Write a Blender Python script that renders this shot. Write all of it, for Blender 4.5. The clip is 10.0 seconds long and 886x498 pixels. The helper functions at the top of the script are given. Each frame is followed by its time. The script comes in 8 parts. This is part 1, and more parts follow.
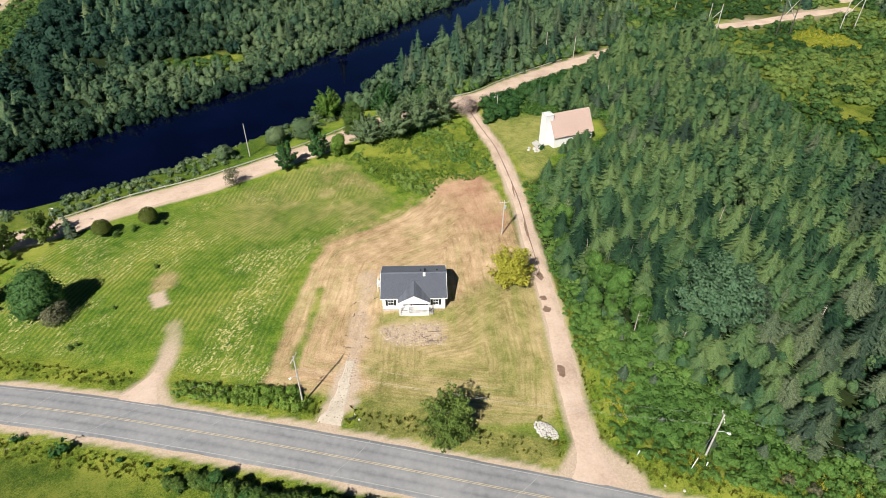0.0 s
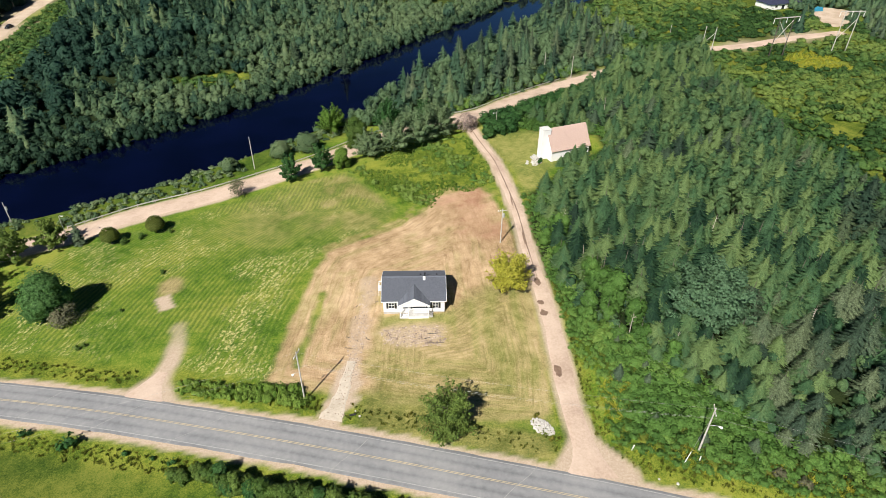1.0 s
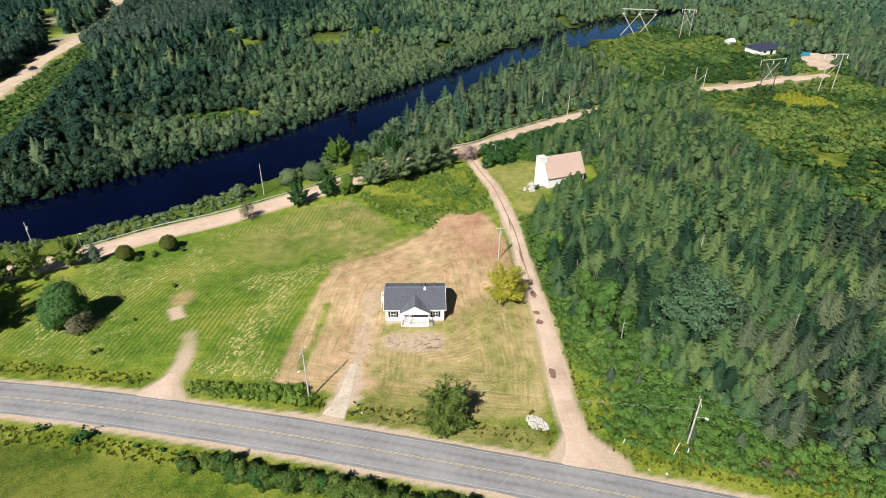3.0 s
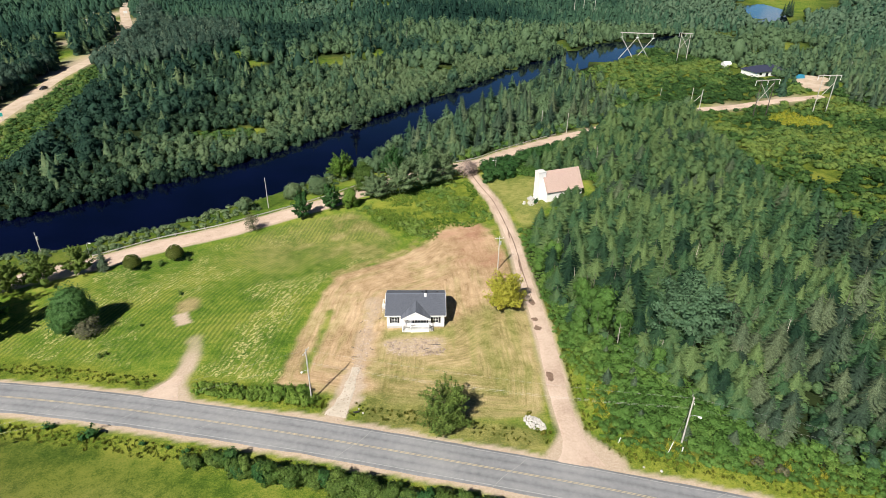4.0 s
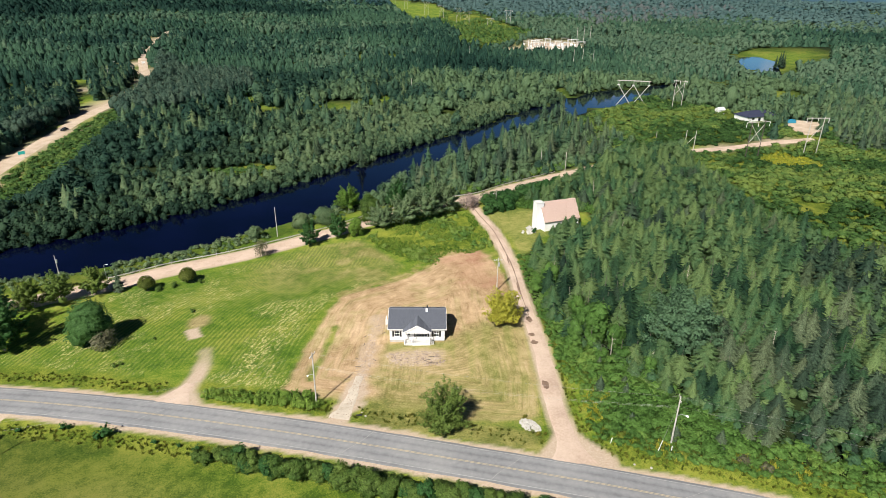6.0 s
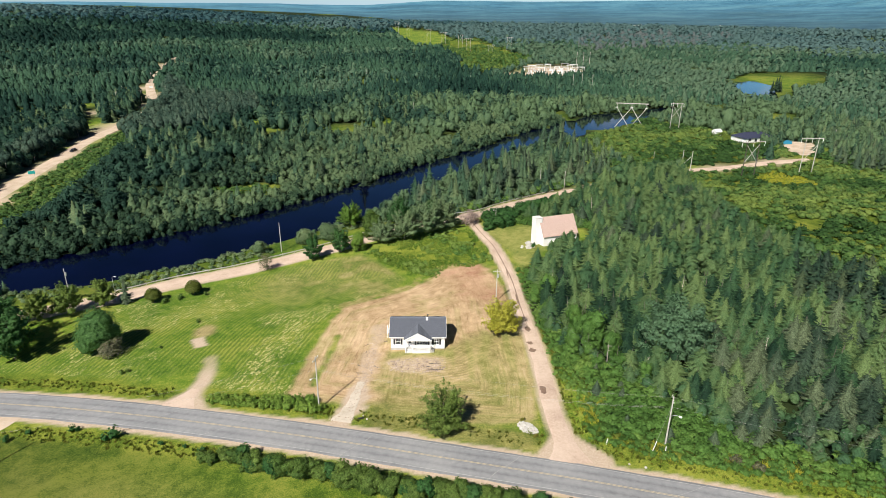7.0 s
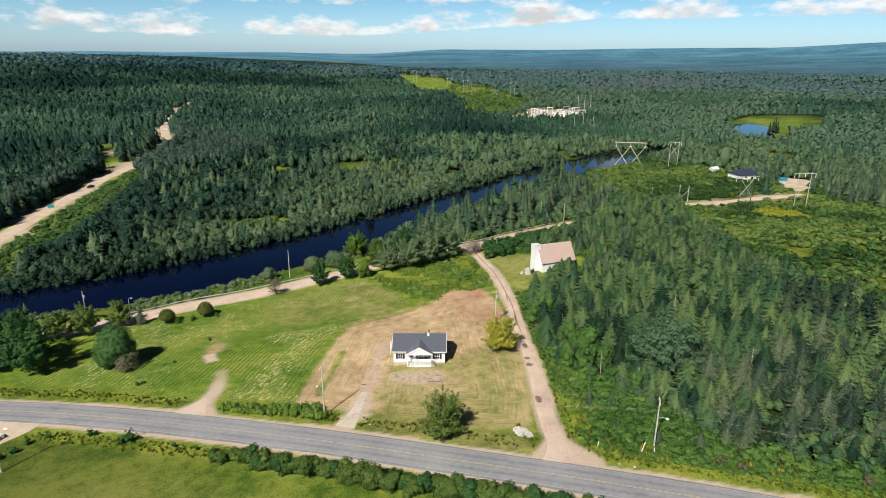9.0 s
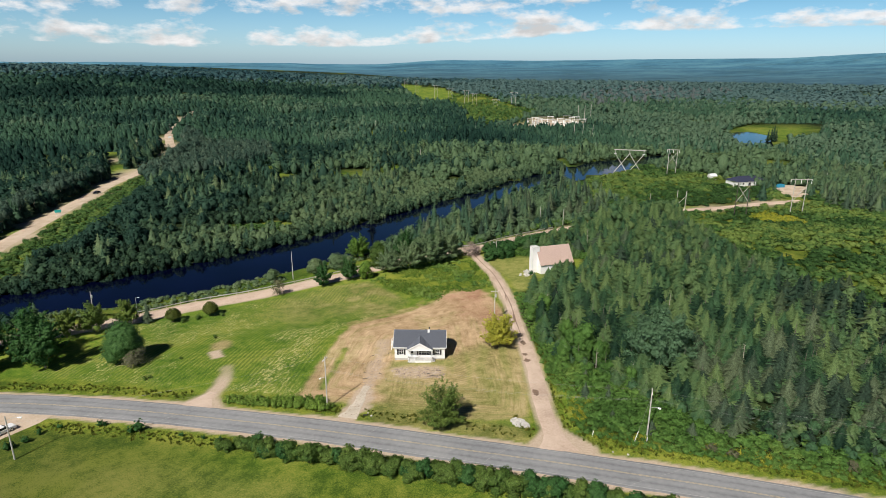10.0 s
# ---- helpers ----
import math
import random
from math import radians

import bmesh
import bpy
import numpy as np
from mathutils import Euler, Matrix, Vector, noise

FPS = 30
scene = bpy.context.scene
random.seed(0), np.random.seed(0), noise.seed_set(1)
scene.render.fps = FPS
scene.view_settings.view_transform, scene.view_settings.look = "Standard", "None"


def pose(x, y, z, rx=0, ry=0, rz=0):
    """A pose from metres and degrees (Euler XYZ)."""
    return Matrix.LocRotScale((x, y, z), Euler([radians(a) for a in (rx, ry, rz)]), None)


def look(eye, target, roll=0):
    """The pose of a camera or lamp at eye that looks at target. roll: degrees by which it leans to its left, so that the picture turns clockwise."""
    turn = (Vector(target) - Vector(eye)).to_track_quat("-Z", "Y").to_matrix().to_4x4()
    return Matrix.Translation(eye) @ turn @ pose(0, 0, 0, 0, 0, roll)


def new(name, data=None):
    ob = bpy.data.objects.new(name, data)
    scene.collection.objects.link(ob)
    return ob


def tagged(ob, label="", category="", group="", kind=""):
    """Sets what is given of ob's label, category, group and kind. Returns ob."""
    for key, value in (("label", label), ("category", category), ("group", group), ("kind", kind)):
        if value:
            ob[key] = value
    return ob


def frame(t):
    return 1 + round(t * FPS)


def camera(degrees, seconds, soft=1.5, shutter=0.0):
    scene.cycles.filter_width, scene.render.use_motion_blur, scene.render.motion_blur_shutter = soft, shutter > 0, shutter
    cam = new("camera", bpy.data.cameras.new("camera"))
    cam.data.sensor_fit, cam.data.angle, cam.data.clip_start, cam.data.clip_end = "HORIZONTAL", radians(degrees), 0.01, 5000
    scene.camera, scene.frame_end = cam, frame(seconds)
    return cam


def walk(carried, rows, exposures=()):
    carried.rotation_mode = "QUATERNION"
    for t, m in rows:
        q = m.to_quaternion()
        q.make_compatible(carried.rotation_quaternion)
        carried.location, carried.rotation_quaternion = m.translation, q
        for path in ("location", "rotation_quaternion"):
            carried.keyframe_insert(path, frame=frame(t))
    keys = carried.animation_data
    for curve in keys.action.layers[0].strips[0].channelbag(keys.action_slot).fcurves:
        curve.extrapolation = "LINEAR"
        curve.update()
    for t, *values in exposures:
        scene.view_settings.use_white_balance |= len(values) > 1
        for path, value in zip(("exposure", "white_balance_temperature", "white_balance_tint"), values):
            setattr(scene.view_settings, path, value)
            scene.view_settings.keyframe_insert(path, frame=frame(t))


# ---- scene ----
cam = camera(72.1, 10.0, soft=0.8)
PATH = [
    (0, (1.816, -85.176, 81.558), (1.884, -83.603, 80.326), 0.6),
    (0.5, (1.85, -87.559, 80.987), (1.917, -85.961, 79.786), 0.7),
    (1, (1.923, -90.033, 80.349), (1.989, -88.411, 79.181), 0.7),
    (1.5, (1.936, -92.29, 79.784), (2.001, -90.646, 78.646), 0.7),
    (2, (1.946, -94.5, 79.215), (2.01, -92.835, 78.108), 0.8),
    (2.5, (2.16, -96.867, 78.441), (2.22, -95.179, 77.369), 0.7),
    (4, (2.565, -103.676, 76.528), (2.616, -101.928, 75.556), 0.7),
    (4.5, (2.744, -105.91, 75.73), (2.791, -104.143, 74.795), 0.7),
    (5, (2.919, -108.335, 74.941), (2.963, -106.549, 74.042), 0.7),
    (5.5, (3.071, -110.599, 74.156), (3.111, -108.795, 73.293), 0.7),
    (7, (3.627, -117.627, 71.947), (3.656, -115.774, 71.195), 0.6),
    (7.5, (3.929, -119.986, 71.387), (3.953, -118.119, 70.67), 0.5),
    (8, (4.132, -122.29, 70.938), (4.151, -120.41, 70.256), 0.5),
    (8.5, (4.444, -124.498, 69.984), (4.459, -122.605, 69.338), 0.4),
    (9, (4.872, -126.755, 69.372), (4.88, -124.853, 68.753), 0.4),
    (9.5, (5.085, -128.928, 68.518), (5.089, -127.019, 67.924), 0.3),
    (10, (5.238, -131.362, 68.021), (5.241, -129.45, 67.433), 0.4),
]
walk(cam, [(t, look(eye, target, roll)) for t, eye, target, roll in PATH], exposures=[(0.0, 0.47), (5.0, 0.48), (7.5, 0.47), (10.0, 0.13)])

# ---- world, sun and exposure ----
SUN_TO = Vector((-0.475, -0.880, 1.02)).normalized()
world = bpy.data.worlds.new("sky")
scene.world = world
world.use_nodes = True
wt = world.node_tree
wt.nodes.clear()


def wnode(kind, **props):
    n = wt.nodes.new(kind)
    for key, value in props.items():
        if key == "operation":
            n.operation = value
        elif key == "blend_type":
            n.blend_type = value
        elif key == "data_type":
            n.data_type = value
    return n


sky = wnode("ShaderNodeTexSky")
sky.sky_type = "NISHITA"
sky.sun_disc = False
sky.sun_elevation = math.asin(SUN_TO.z)
sky.sun_rotation = math.atan2(SUN_TO.x, SUN_TO.y)
sky.air_density, sky.dust_density, sky.ozone_density = 1.0, 0.6, 1.6
coord = wnode("ShaderNodeTexCoord")
# cumulus: a flat-based row low over the horizon and scattered heaps above it
split = wnode("ShaderNodeSeparateXYZ")
wt.links.new(coord.outputs["Generated"], split.inputs[0])


def cloud_noise(lift):
    at = wnode("ShaderNodeMapping")
    at.inputs["Scale"].default_value = (10.0, 10.0, 24.0)
    at.inputs["Location"].default_value = (3.4, 1.7, 0.15 + lift)
    n = wnode("ShaderNodeTexNoise")
    n.inputs["Scale"].default_value, n.inputs["Detail"].default_value, n.inputs["Roughness"].default_value = 1.6, 8.0, 0.56
    wt.links.new(coord.outputs["Generated"], at.inputs["Vector"])
    wt.links.new(at.outputs["Vector"], n.inputs["Vector"])
    return n.outputs["Fac"]


def wmath(how, a, b):
    n = wnode("ShaderNodeMath", operation=how)
    for sock, v in zip(n.inputs, (a, b)):
        if isinstance(v, float):
            sock.default_value = v
        else:
            wt.links.new(v, sock)
    if how == "MULTIPLY_ADD":
        n.inputs[2].default_value = b
    return n.outputs[0]


def wramp(value, stops):
    n = wnode("ShaderNodeValToRGB")
    els = n.color_ramp.elements
    while len(els) < len(stops):
        els.new(0.5)
    for el, (at, v) in zip(els, stops):
        el.position, el.color = at, (v, v, v, 1)
    wt.links.new(value, n.inputs["Fac"])
    return n.outputs["Color"]


# the bases lie a little higher to the east
height = wmath("SUBTRACT", split.outputs["Z"], wramp(wmath("MULTIPLY_ADD", split.outputs["X"], 0.5), ((0.45, 0.0), (0.62, 0.026))))
rows_of_cloud = wramp(height, ((0.0, 0.0), (0.017, 0.02), (0.022, 0.60), (0.036, 0.50), (0.050, 0.34), (0.060, 0.36), (0.068, 0.56), (0.090, 0.46), (0.12, 0.46), (0.16, 0.30), (0.20, 0.0)))
thick = wmath("ADD", cloud_noise(0.0), wmath("MULTIPLY", rows_of_cloud, 0.5))
cover = wramp(wmath("SUBTRACT", thick, 0.25), ((0.46, 0.0), (0.52, 0.35), (0.58, 0.75), (0.66, 0.95)))
shaded = wramp(cloud_noise(0.30), ((0.48, 1.0), (0.66, 0.66)))
cl_col = wnode("ShaderNodeMixRGB", blend_type="MULTIPLY")
cl_col.inputs[0].default_value, cl_col.inputs[1].default_value = 1.0, (14.4, 14.1, 14.0, 1)
wt.links.new(shaded, cl_col.inputs[2])
cl_mix = wnode("ShaderNodeMixRGB")
wt.links.new(cover, cl_mix.inputs[0])
wt.links.new(cl_col.outputs["Color"], cl_mix.inputs[2])
bg = wnode("ShaderNodeBackground")
bg.inputs["Strength"].default_value = 0.06
w_out = wnode("ShaderNodeOutputWorld")
deep = wnode("ShaderNodeValToRGB")
els = deep.color_ramp.elements
els.new(0.10), els.new(0.35), els.new(0.6)
for el, (at, col) in zip(els, ((0.0, (1.30, 1.78, 2.55)), (0.10, (0.58, 1.04, 1.38)), (0.35, (0.15, 0.25, 0.44)), (0.6, (0.06, 0.10, 0.19)), (1.0, (0.05, 0.085, 0.16)))):
    el.position, el.color = at, (*col, 1)
wt.links.new(split.outputs["Z"], deep.inputs["Fac"])
tint = wnode("ShaderNodeMixRGB", blend_type="MULTIPLY")
tint.inputs[0].default_value = 1.0
wt.links.new(deep.outputs["Color"], tint.inputs[2])
wt.links.new(sky.outputs["Color"], tint.inputs[1])
wt.links.new(tint.outputs["Color"], cl_mix.inputs[1])
wt.links.new(cl_mix.outputs["Color"], bg.inputs["Color"])
wt.links.new(bg.outputs["Background"], w_out.inputs["Surface"])

sun_data = bpy.data.lights.new("sun", "SUN")
sun_data.energy, sun_data.angle, sun_data.color = 5.25, radians(0.53), (1.0, 0.95, 0.87)
sun = new("sun", sun_data)
sun.matrix_world = look(SUN_TO * 300, (0, 0, 0))

# ---- small numeric helpers ----
LATTICE = np.random.default_rng(3).random((256, 256))


def vnoise(x, y, scale, shift=0.0):
    """Smooth value noise 0..1 at the given wavelength in metres."""
    u, v = np.asarray(x, float) / scale + 31.7 + shift, np.asarray(y, float) / scale + 17.3 - shift
    iu, iv = np.floor(u).astype(int), np.floor(v).astype(int)
    fu, fv = u - iu, v - iv
    fu, fv = fu * fu * (3 - 2 * fu), fv * fv * (3 - 2 * fv)
    a, b = LATTICE[iu % 256, iv % 256], LATTICE[(iu + 1) % 256, iv % 256]
    c, d = LATTICE[iu % 256, (iv + 1) % 256], LATTICE[(iu + 1) % 256, (iv + 1) % 256]
    return (a * (1 - fu) + b * fu) * (1 - fv) + (c * (1 - fu) + d * fu) * fv


def fbm(x, y, scale, shift=0.0):
    return 0.55 * vnoise(x, y, scale, shift) + 0.3 * vnoise(x, y, scale / 2.1, shift + 5) + 0.15 * vnoise(x, y, scale / 4.3, shift + 9)


def ramp(a, b, x):
    u = np.clip((np.asarray(x, float) - a) / (b - a), 0, 1)
    return u * u * (3 - 2 * u)


def line_distance(x, y, pts):
    """Distance to a polyline, and the value carried along it (third column, else 0)."""
    best, val = np.full(np.shape(x), 1e9), np.zeros(np.shape(x))
    for p, q in zip(pts[:-1], pts[1:]):
        dx, dy = q[0] - p[0], q[1] - p[1]
        u = np.clip(((x - p[0]) * dx + (y - p[1]) * dy) / (dx * dx + dy * dy), 0, 1)
        d = np.hypot(x - p[0] - u * dx, y - p[1] - u * dy)
        w = p[2] + u * (q[2] - p[2]) if len(p) > 2 else 0.0 * u
        near = d < best
        best, val = np.where(near, d, best), np.where(near, w, val)
    return best, val


def inside(x, y, pts):
    """Signed distance to a polygon, positive inside."""
    d, _ = line_distance(x, y, list(pts) + [pts[0]])
    hit = np.zeros(np.shape(x), bool)
    for p, q in zip(pts, list(pts[1:]) + [pts[0]]):
        crosses = (p[1] > y) != (q[1] > y)
        hit ^= crosses & (x < (q[0] - p[0]) * (y - p[1]) / (q[1] - p[1] + 1e-12) + p[0])
    return np.where(hit, d, -d)


def smooth_line(pts, step):
    """Catmull-Rom through the points, resampled at about the step."""
    p = np.array(pts, float)
    p = np.vstack([2 * p[0] - p[1], p, 2 * p[-1] - p[-2]])
    out = []
    for a, b, c, d in zip(p[:-3], p[1:-2], p[2:-1], p[3:]):
        n = max(2, int(np.hypot(*(c - b)[:2]) / step))
        for u in np.arange(n) / n:
            out.append(0.5 * (2 * b + (c - a) * u + (2 * a - 5 * b + 4 * c - d) * u * u + (3 * b - a - 3 * c + d) * u ** 3))
    out.append(p[-2])
    return np.array(out)


# ---- plan of the land ----
KNOWN = [(0, 0, 0), (0, 9, -.3), (24, -35, 2.0), (25, -17, .9), (25, -1, -.4), (-18, -21.4, .1), (-41, -15, -1.0), (-49, 2.5, -3.0),
         (-51, 6, -2.4), (-73, 36, -6.2), (-61, 45, -6.1), (-47, 68, -5.6), (42, 77, -2.0), (43, -35, 2.2), (-66, 2, -3.2)]
SLOPE = np.linalg.lstsq(np.array([(1, p[0], p[1]) for p in KNOWN]), np.array([p[2] for p in KNOWN]), rcond=None)[0]
WATER_Z = -8.3
RIVER = [(-420, -120, 12), (-240, -22, 12), (-176.9, 23.9, 12), (-125.1, 55.3, 12.5), (-106.4, 63.3, 15), (-86.9, 76.7, 17), (-65.1, 95.5, 18), (-44.6, 116.4, 18), (-26.9, 139.1, 17),
         (-8.2, 166.4, 16), (13.7, 197.1, 15), (41.6, 232.2, 14), (69.6, 273.7, 14), (98, 303.5, 15), (122.5, 327.4, 19), (147.1, 349.5, 15), (192.3, 380.3, 8), (254.4, 408.7, 7), (300, 446, 9), (316, 482, 13), (332, 525, 16), (352, 565, 15), (376, 585, 7), (401, 586, 3), (424, 572, 2), (470, 582, 2), (560, 620, 2)]
MAIN_ROAD = [(-420, 40), (-300, 10), (-200, -6), (-127, -12.1), (-98.1, -14.2), (-78, -16.6), (-54.5, -21.2), (-31.9, -26.7), (-11.5, -32), (5, -36.4), (23, -41.4), (36.1, -45.4), (60.4, -53.6), (120, -77), (300, -150), (600, -270)]
GRAVEL_ROAD = [(-190.0, -6.0), (-146.8, 6.4), (-119.4, 19.4), (-101.2, 28.9), (-85.5, 37.5), (-71.8, 47.4), (-57.1, 54.5), (-43.4, 63.2), (-29.8, 73.1), (-11.8, 89.4), (7.8, 101.4), (22.7, 108.6), (35.5, 121.4), (53.5, 136.7), (71.6, 150.0), (94.7, 166.9), (111.7, 178.4), (130.8, 185.7), (153.8, 191.4), (182.2, 202.9), (212.6, 212.5)]
DRIVEWAY = [(26.2, -38.7), (26.3, -33.3), (25.9, -23.1), (26.4, -10.5), (26.5, -0.3), (26.3, 8.6), (25.9, 22.6), (25.8, 37.9), (24.7, 53), (23, 69.4), (20.1, 83.1), (17.9, 95.9), (17.2, 103.8)]
SPUR = [(-46.4, -23), (-46.0, -18.5), (-44.8, -13), (-44.3, -8), (-45.2, -3.5), (-46.4, -0.5)]
STONE_STRIP = [(-13.2, -26), (-12.2, -22), (-11.6, -17), (-11.0, -12.5), (-10.3, -6), (-9.9, 1.5), (-9.3, 7), (-9.2, 11.4)]
PAD = [(-54.7, 9.2), (-51.6, 10.7), (-48.7, 5.9), (-51.6, 4.5)]
FAR_ROAD = [(-167.5, 59.3), (-177.9, 97.8), (-183.9, 124), (-189.7, 160), (-197, 205), (-203, 240), (-206, 273), (-207, 297), (-212, 340), (-228, 395), (-256, 455), (-287, 527), (-322, 641), (-357, 768), (-352, 850), (-320, 980), (-250, 1200)]
APRON = [(-271, 361), (-276, 380), (-259, 380), (-242, 342), (-240, 323), (-248, 328)]
APRON_FRONT = [(-220, 268), (-207, 272), (-233, 328), (-240, 323), (-251, 327)]
DEAD_WOOD = [(433, 1504), (528, 1708), (635, 1551), (711, 1553), (505, 1200), (322, 1052)]
BEND_GROVE = [(-204, 304), (-192, 305), (-189, 353), (-205, 405), (-226, 456), (-256, 500), (-242, 455), (-216, 395), (-203, 351)]
ROAD_GREEN = [(-276, 393), (-291, 454), (-289, 492), (-287, 527), (-273, 476), (-272, 438), (-265, 394)]
ROAD_SCRUB = [(-150, 66), (-153, 100), (-160, 160), (-169, 210), (-184, 258), (-203, 284), (-212, 282), (-205, 240), (-196, 190), (-186, 120), (-172, 66)]
GROVE = [(-197, 257), (-188, 246), (-171, 258), (-143, 306), (-127, 338), (-150, 421), (-210, 477), (-251, 483), (-230, 395), (-217, 329), (-213, 299)]
CORRIDOR = [(34, 640), (74, 610), (104, 670), (122, 720), (150, 800), (100, 1376), (20, 1300), (10, 1040), (40, 800)]
DARK_HOLE = [(-128, 151), (-120, 152), (-116, 145), (-122, 141)]
GLADE = [(-102, 147), (-78, 158), (-64, 151), (-70, 141), (-92, 137)]
FAR_FIELDS = [(958, 1300), (1030, 1424), (1180, 1450), (1090, 1310)]
FAR_FIELD_NORTH = [(875, 1448), (939, 1567), (1200, 1640), (1150, 1490)]
PARKING = [(-94.4, -18.5), (-75.1, -21), (-76, -24.1), (-81, -31.7), (-94.4, -41), (-108, -41.1), (-106, -18.2)]
MOWN = [(-25.4, -16.8), (-24.1, -3.9), (-22.1, 16.2), (-20.1, 23.5), (-13.4, 28), (-3, 34.1), (2.9, 42.4), (4.4, 47.3), (9, 49.6), (17.2, 51.6), (20.6, 48.0), (22.3, 36.7), (23.8, 20.7), (24.2, 5.5), (23.9, -14.5), (22.6, -26.4), (16, -27.2), (8, -25.8), (-2, -24.2), (-9, -21.7), (-19.9, -18.9)]
FRONT_LAWN = [(-8.2, -22.8), (-7.6, -2.9), (5.9, -0.5), (9.9, 3.5), (22.9, 10.9), (23.9, -14.5), (21.9, -28.1), (8, -26)]
GREEN_STREAK = [(-19.2, 8.0), (-19.0, 3.0), (-19.8, -4.5), (-20.6, -9.5), (-20.9, -13.0)]
RED_SOIL = [(5, 46.5), (9, 48.5), (17, 50.5), (20, 47), (20.6, 36), (19.5, 27), (12.5, 26.5), (9.5, 32), (10.5, 40.5)]
RUBBLE = [(-6, -4.7), (-3, -3.7), (3.5, -3.4), (5.9, -5.2), (5.5, -8.9), (-0, -9), (-5, -8.1)]
FIELD = [(-98.3, -5), (-92.1, 8.6), (-84.4, 31.9), (-68.8, 40), (-55.9, 48.7), (-39.4, 59.2), (-19.8, 67.7), (-15.9, 62.8), (-3, 42.3), (-6, 34.4), (-21.8, 23.1), (-23.9, 0.3), (-25.8, -15), (-37.8, -13.9), (-40.7, -12), (-42.7, -4), (-51.5, -8.3), (-57.4, -11.3)]
THICKET = [(-18.8, 65.6), (-14.9, 60.7), (-3, 46.2), (3.9, 43.1), (7.8, 52.4), (13.8, 50.6), (21.8, 55), (21.3, 71.2), (17.7, 84.8), (10.8, 90.4), (-8, 80.8)]
CHURCH_LAWN = [(20.7, 95.7), (24.7, 92.2), (39.6, 91.4), (51.6, 93.9), (51.9, 68.2), (38.8, 61.8), (30.8, 47.2), (28.3, 47.1), (27.2, 61.4), (22.7, 79.1)]
HEATH = [(121, 27.8), (112.3, 73.1), (118.4, 124.6), (126, 172), (150, 198), (215, 222), (268, 228), (265.1, 68), (204.1, 24.4)]
LOT = [(215, 248), (222, 260), (238, 255), (232, 238), (222, 226), (213, 222), (212, 232)]
POND_MEADOW = [(286, 440), (300, 500), (322, 560), (331, 590), (413, 672), (514, 694), (450, 590), (409, 522), (360, 496), (326, 440), (305, 428)]
FAR_MEADOW = [(-155.4, 1921), (-31.3, 1045.7), (8.3, 1042.2), (91.6, 966.7), (59.6, 1229.5), (3.6, 1731.1)]
EAST_WOOD = [(246, 258), (240, 238), (228, 222), (222, 205), (226, 190), (240, 178), (300, 165), (340, 250), (300, 310), (262, 290)]
SUBSTATION = [(76, 600), (84, 572), (112, 585), (172, 600), (190, 650), (184, 740), (124, 715), (104, 655)]
SCRUB = [(116, 196), (150, 199), (214, 224), (206, 262), (182, 300), (150, 338), (124, 308), (104, 250)]
YELLOW_MEADOW = [(158, 160), (163, 178), (176, 184), (188, 166), (184, 157), (168, 154)]


def land(x, y):
    """Height of the ground, without the river's bed."""
    x, y = np.asarray(x, float), np.asarray(y, float)
    z = SLOPE[0] + SLOPE[1] * np.clip(x, -220, 220) + SLOPE[2] * np.clip(y, -160, 400)
    num, den = np.zeros_like(z), np.full_like(z, 0.15)
    for px, py, pz in KNOWN:
        k = np.exp(-((x - px) ** 2 + (y - py) ** 2) / 648)
        num, den = num + k * (pz - SLOPE[0] - SLOPE[1] * px - SLOPE[2] * py), den + k
    z = z + num / den
    z = z + (-8.3 - z) * ramp(95, 185, y)
    z = -8 + 1.2 * np.log1p(np.exp(np.clip((z + 8) / 1.2, -30, 30)))
    # rising woods far to the west, rolling plain elsewhere
    r, a = np.hypot(x - 4, y + 129), np.degrees(np.arctan2(x - 4, y + 129))
    z = z + 47 * ramp(750, 2100, r) * ramp(4, -34, a) + 5 * ramp(500, 900, r) * (fbm(x, y, 420) - 0.4)
    return z + (-7.95 - z) * ramp(190, 100, np.hypot(x - 350, y - 540))


def ground_z(x, y):
    d, half = line_distance(x, y, RIVER)
    z = land(x, y)
    bank = ramp(half + 3.5, half - 1.5, d)
    return z * (1 - bank) + np.minimum(z, WATER_Z - 1.3) * bank


def gz(x, y):
    return float(ground_z(np.array([x]), np.array([y]))[0])


# ---- materials ----
def material(name):
    m = bpy.data.materials.new(name)
    m.use_nodes = True
    nt = m.node_tree
    return m, nt, nt.nodes["Principled BSDF"], nt.nodes["Material Output"]


def nnew(nt, kind, **inputs):
    n = nt.nodes.new(kind)
    for key, value in inputs.items():
        n.inputs[key.replace("_", " ")].default_value = value
    return n


def noise_tex(nt, scale, detail=4.0, rough=0.55, vector=None):
    n = nnew(nt, "ShaderNodeTexNoise", Scale=scale, Detail=detail, Roughness=rough)
    if vector is not None:
        nt.links.new(vector, n.inputs["Vector"])
    return n.outputs["Fac"]


def color_ramp(nt, fac, *stops):
    n = nt.nodes.new("ShaderNodeValToRGB")
    els = n.color_ramp.elements
    while len(els) < len(stops):
        els.new(0.5)
    for el, (pos, col) in zip(els, stops):
        el.position, el.color = pos, (*col, 1)
    nt.links.new(fac, n.inputs["Fac"])
    return n.outputs["Color"]


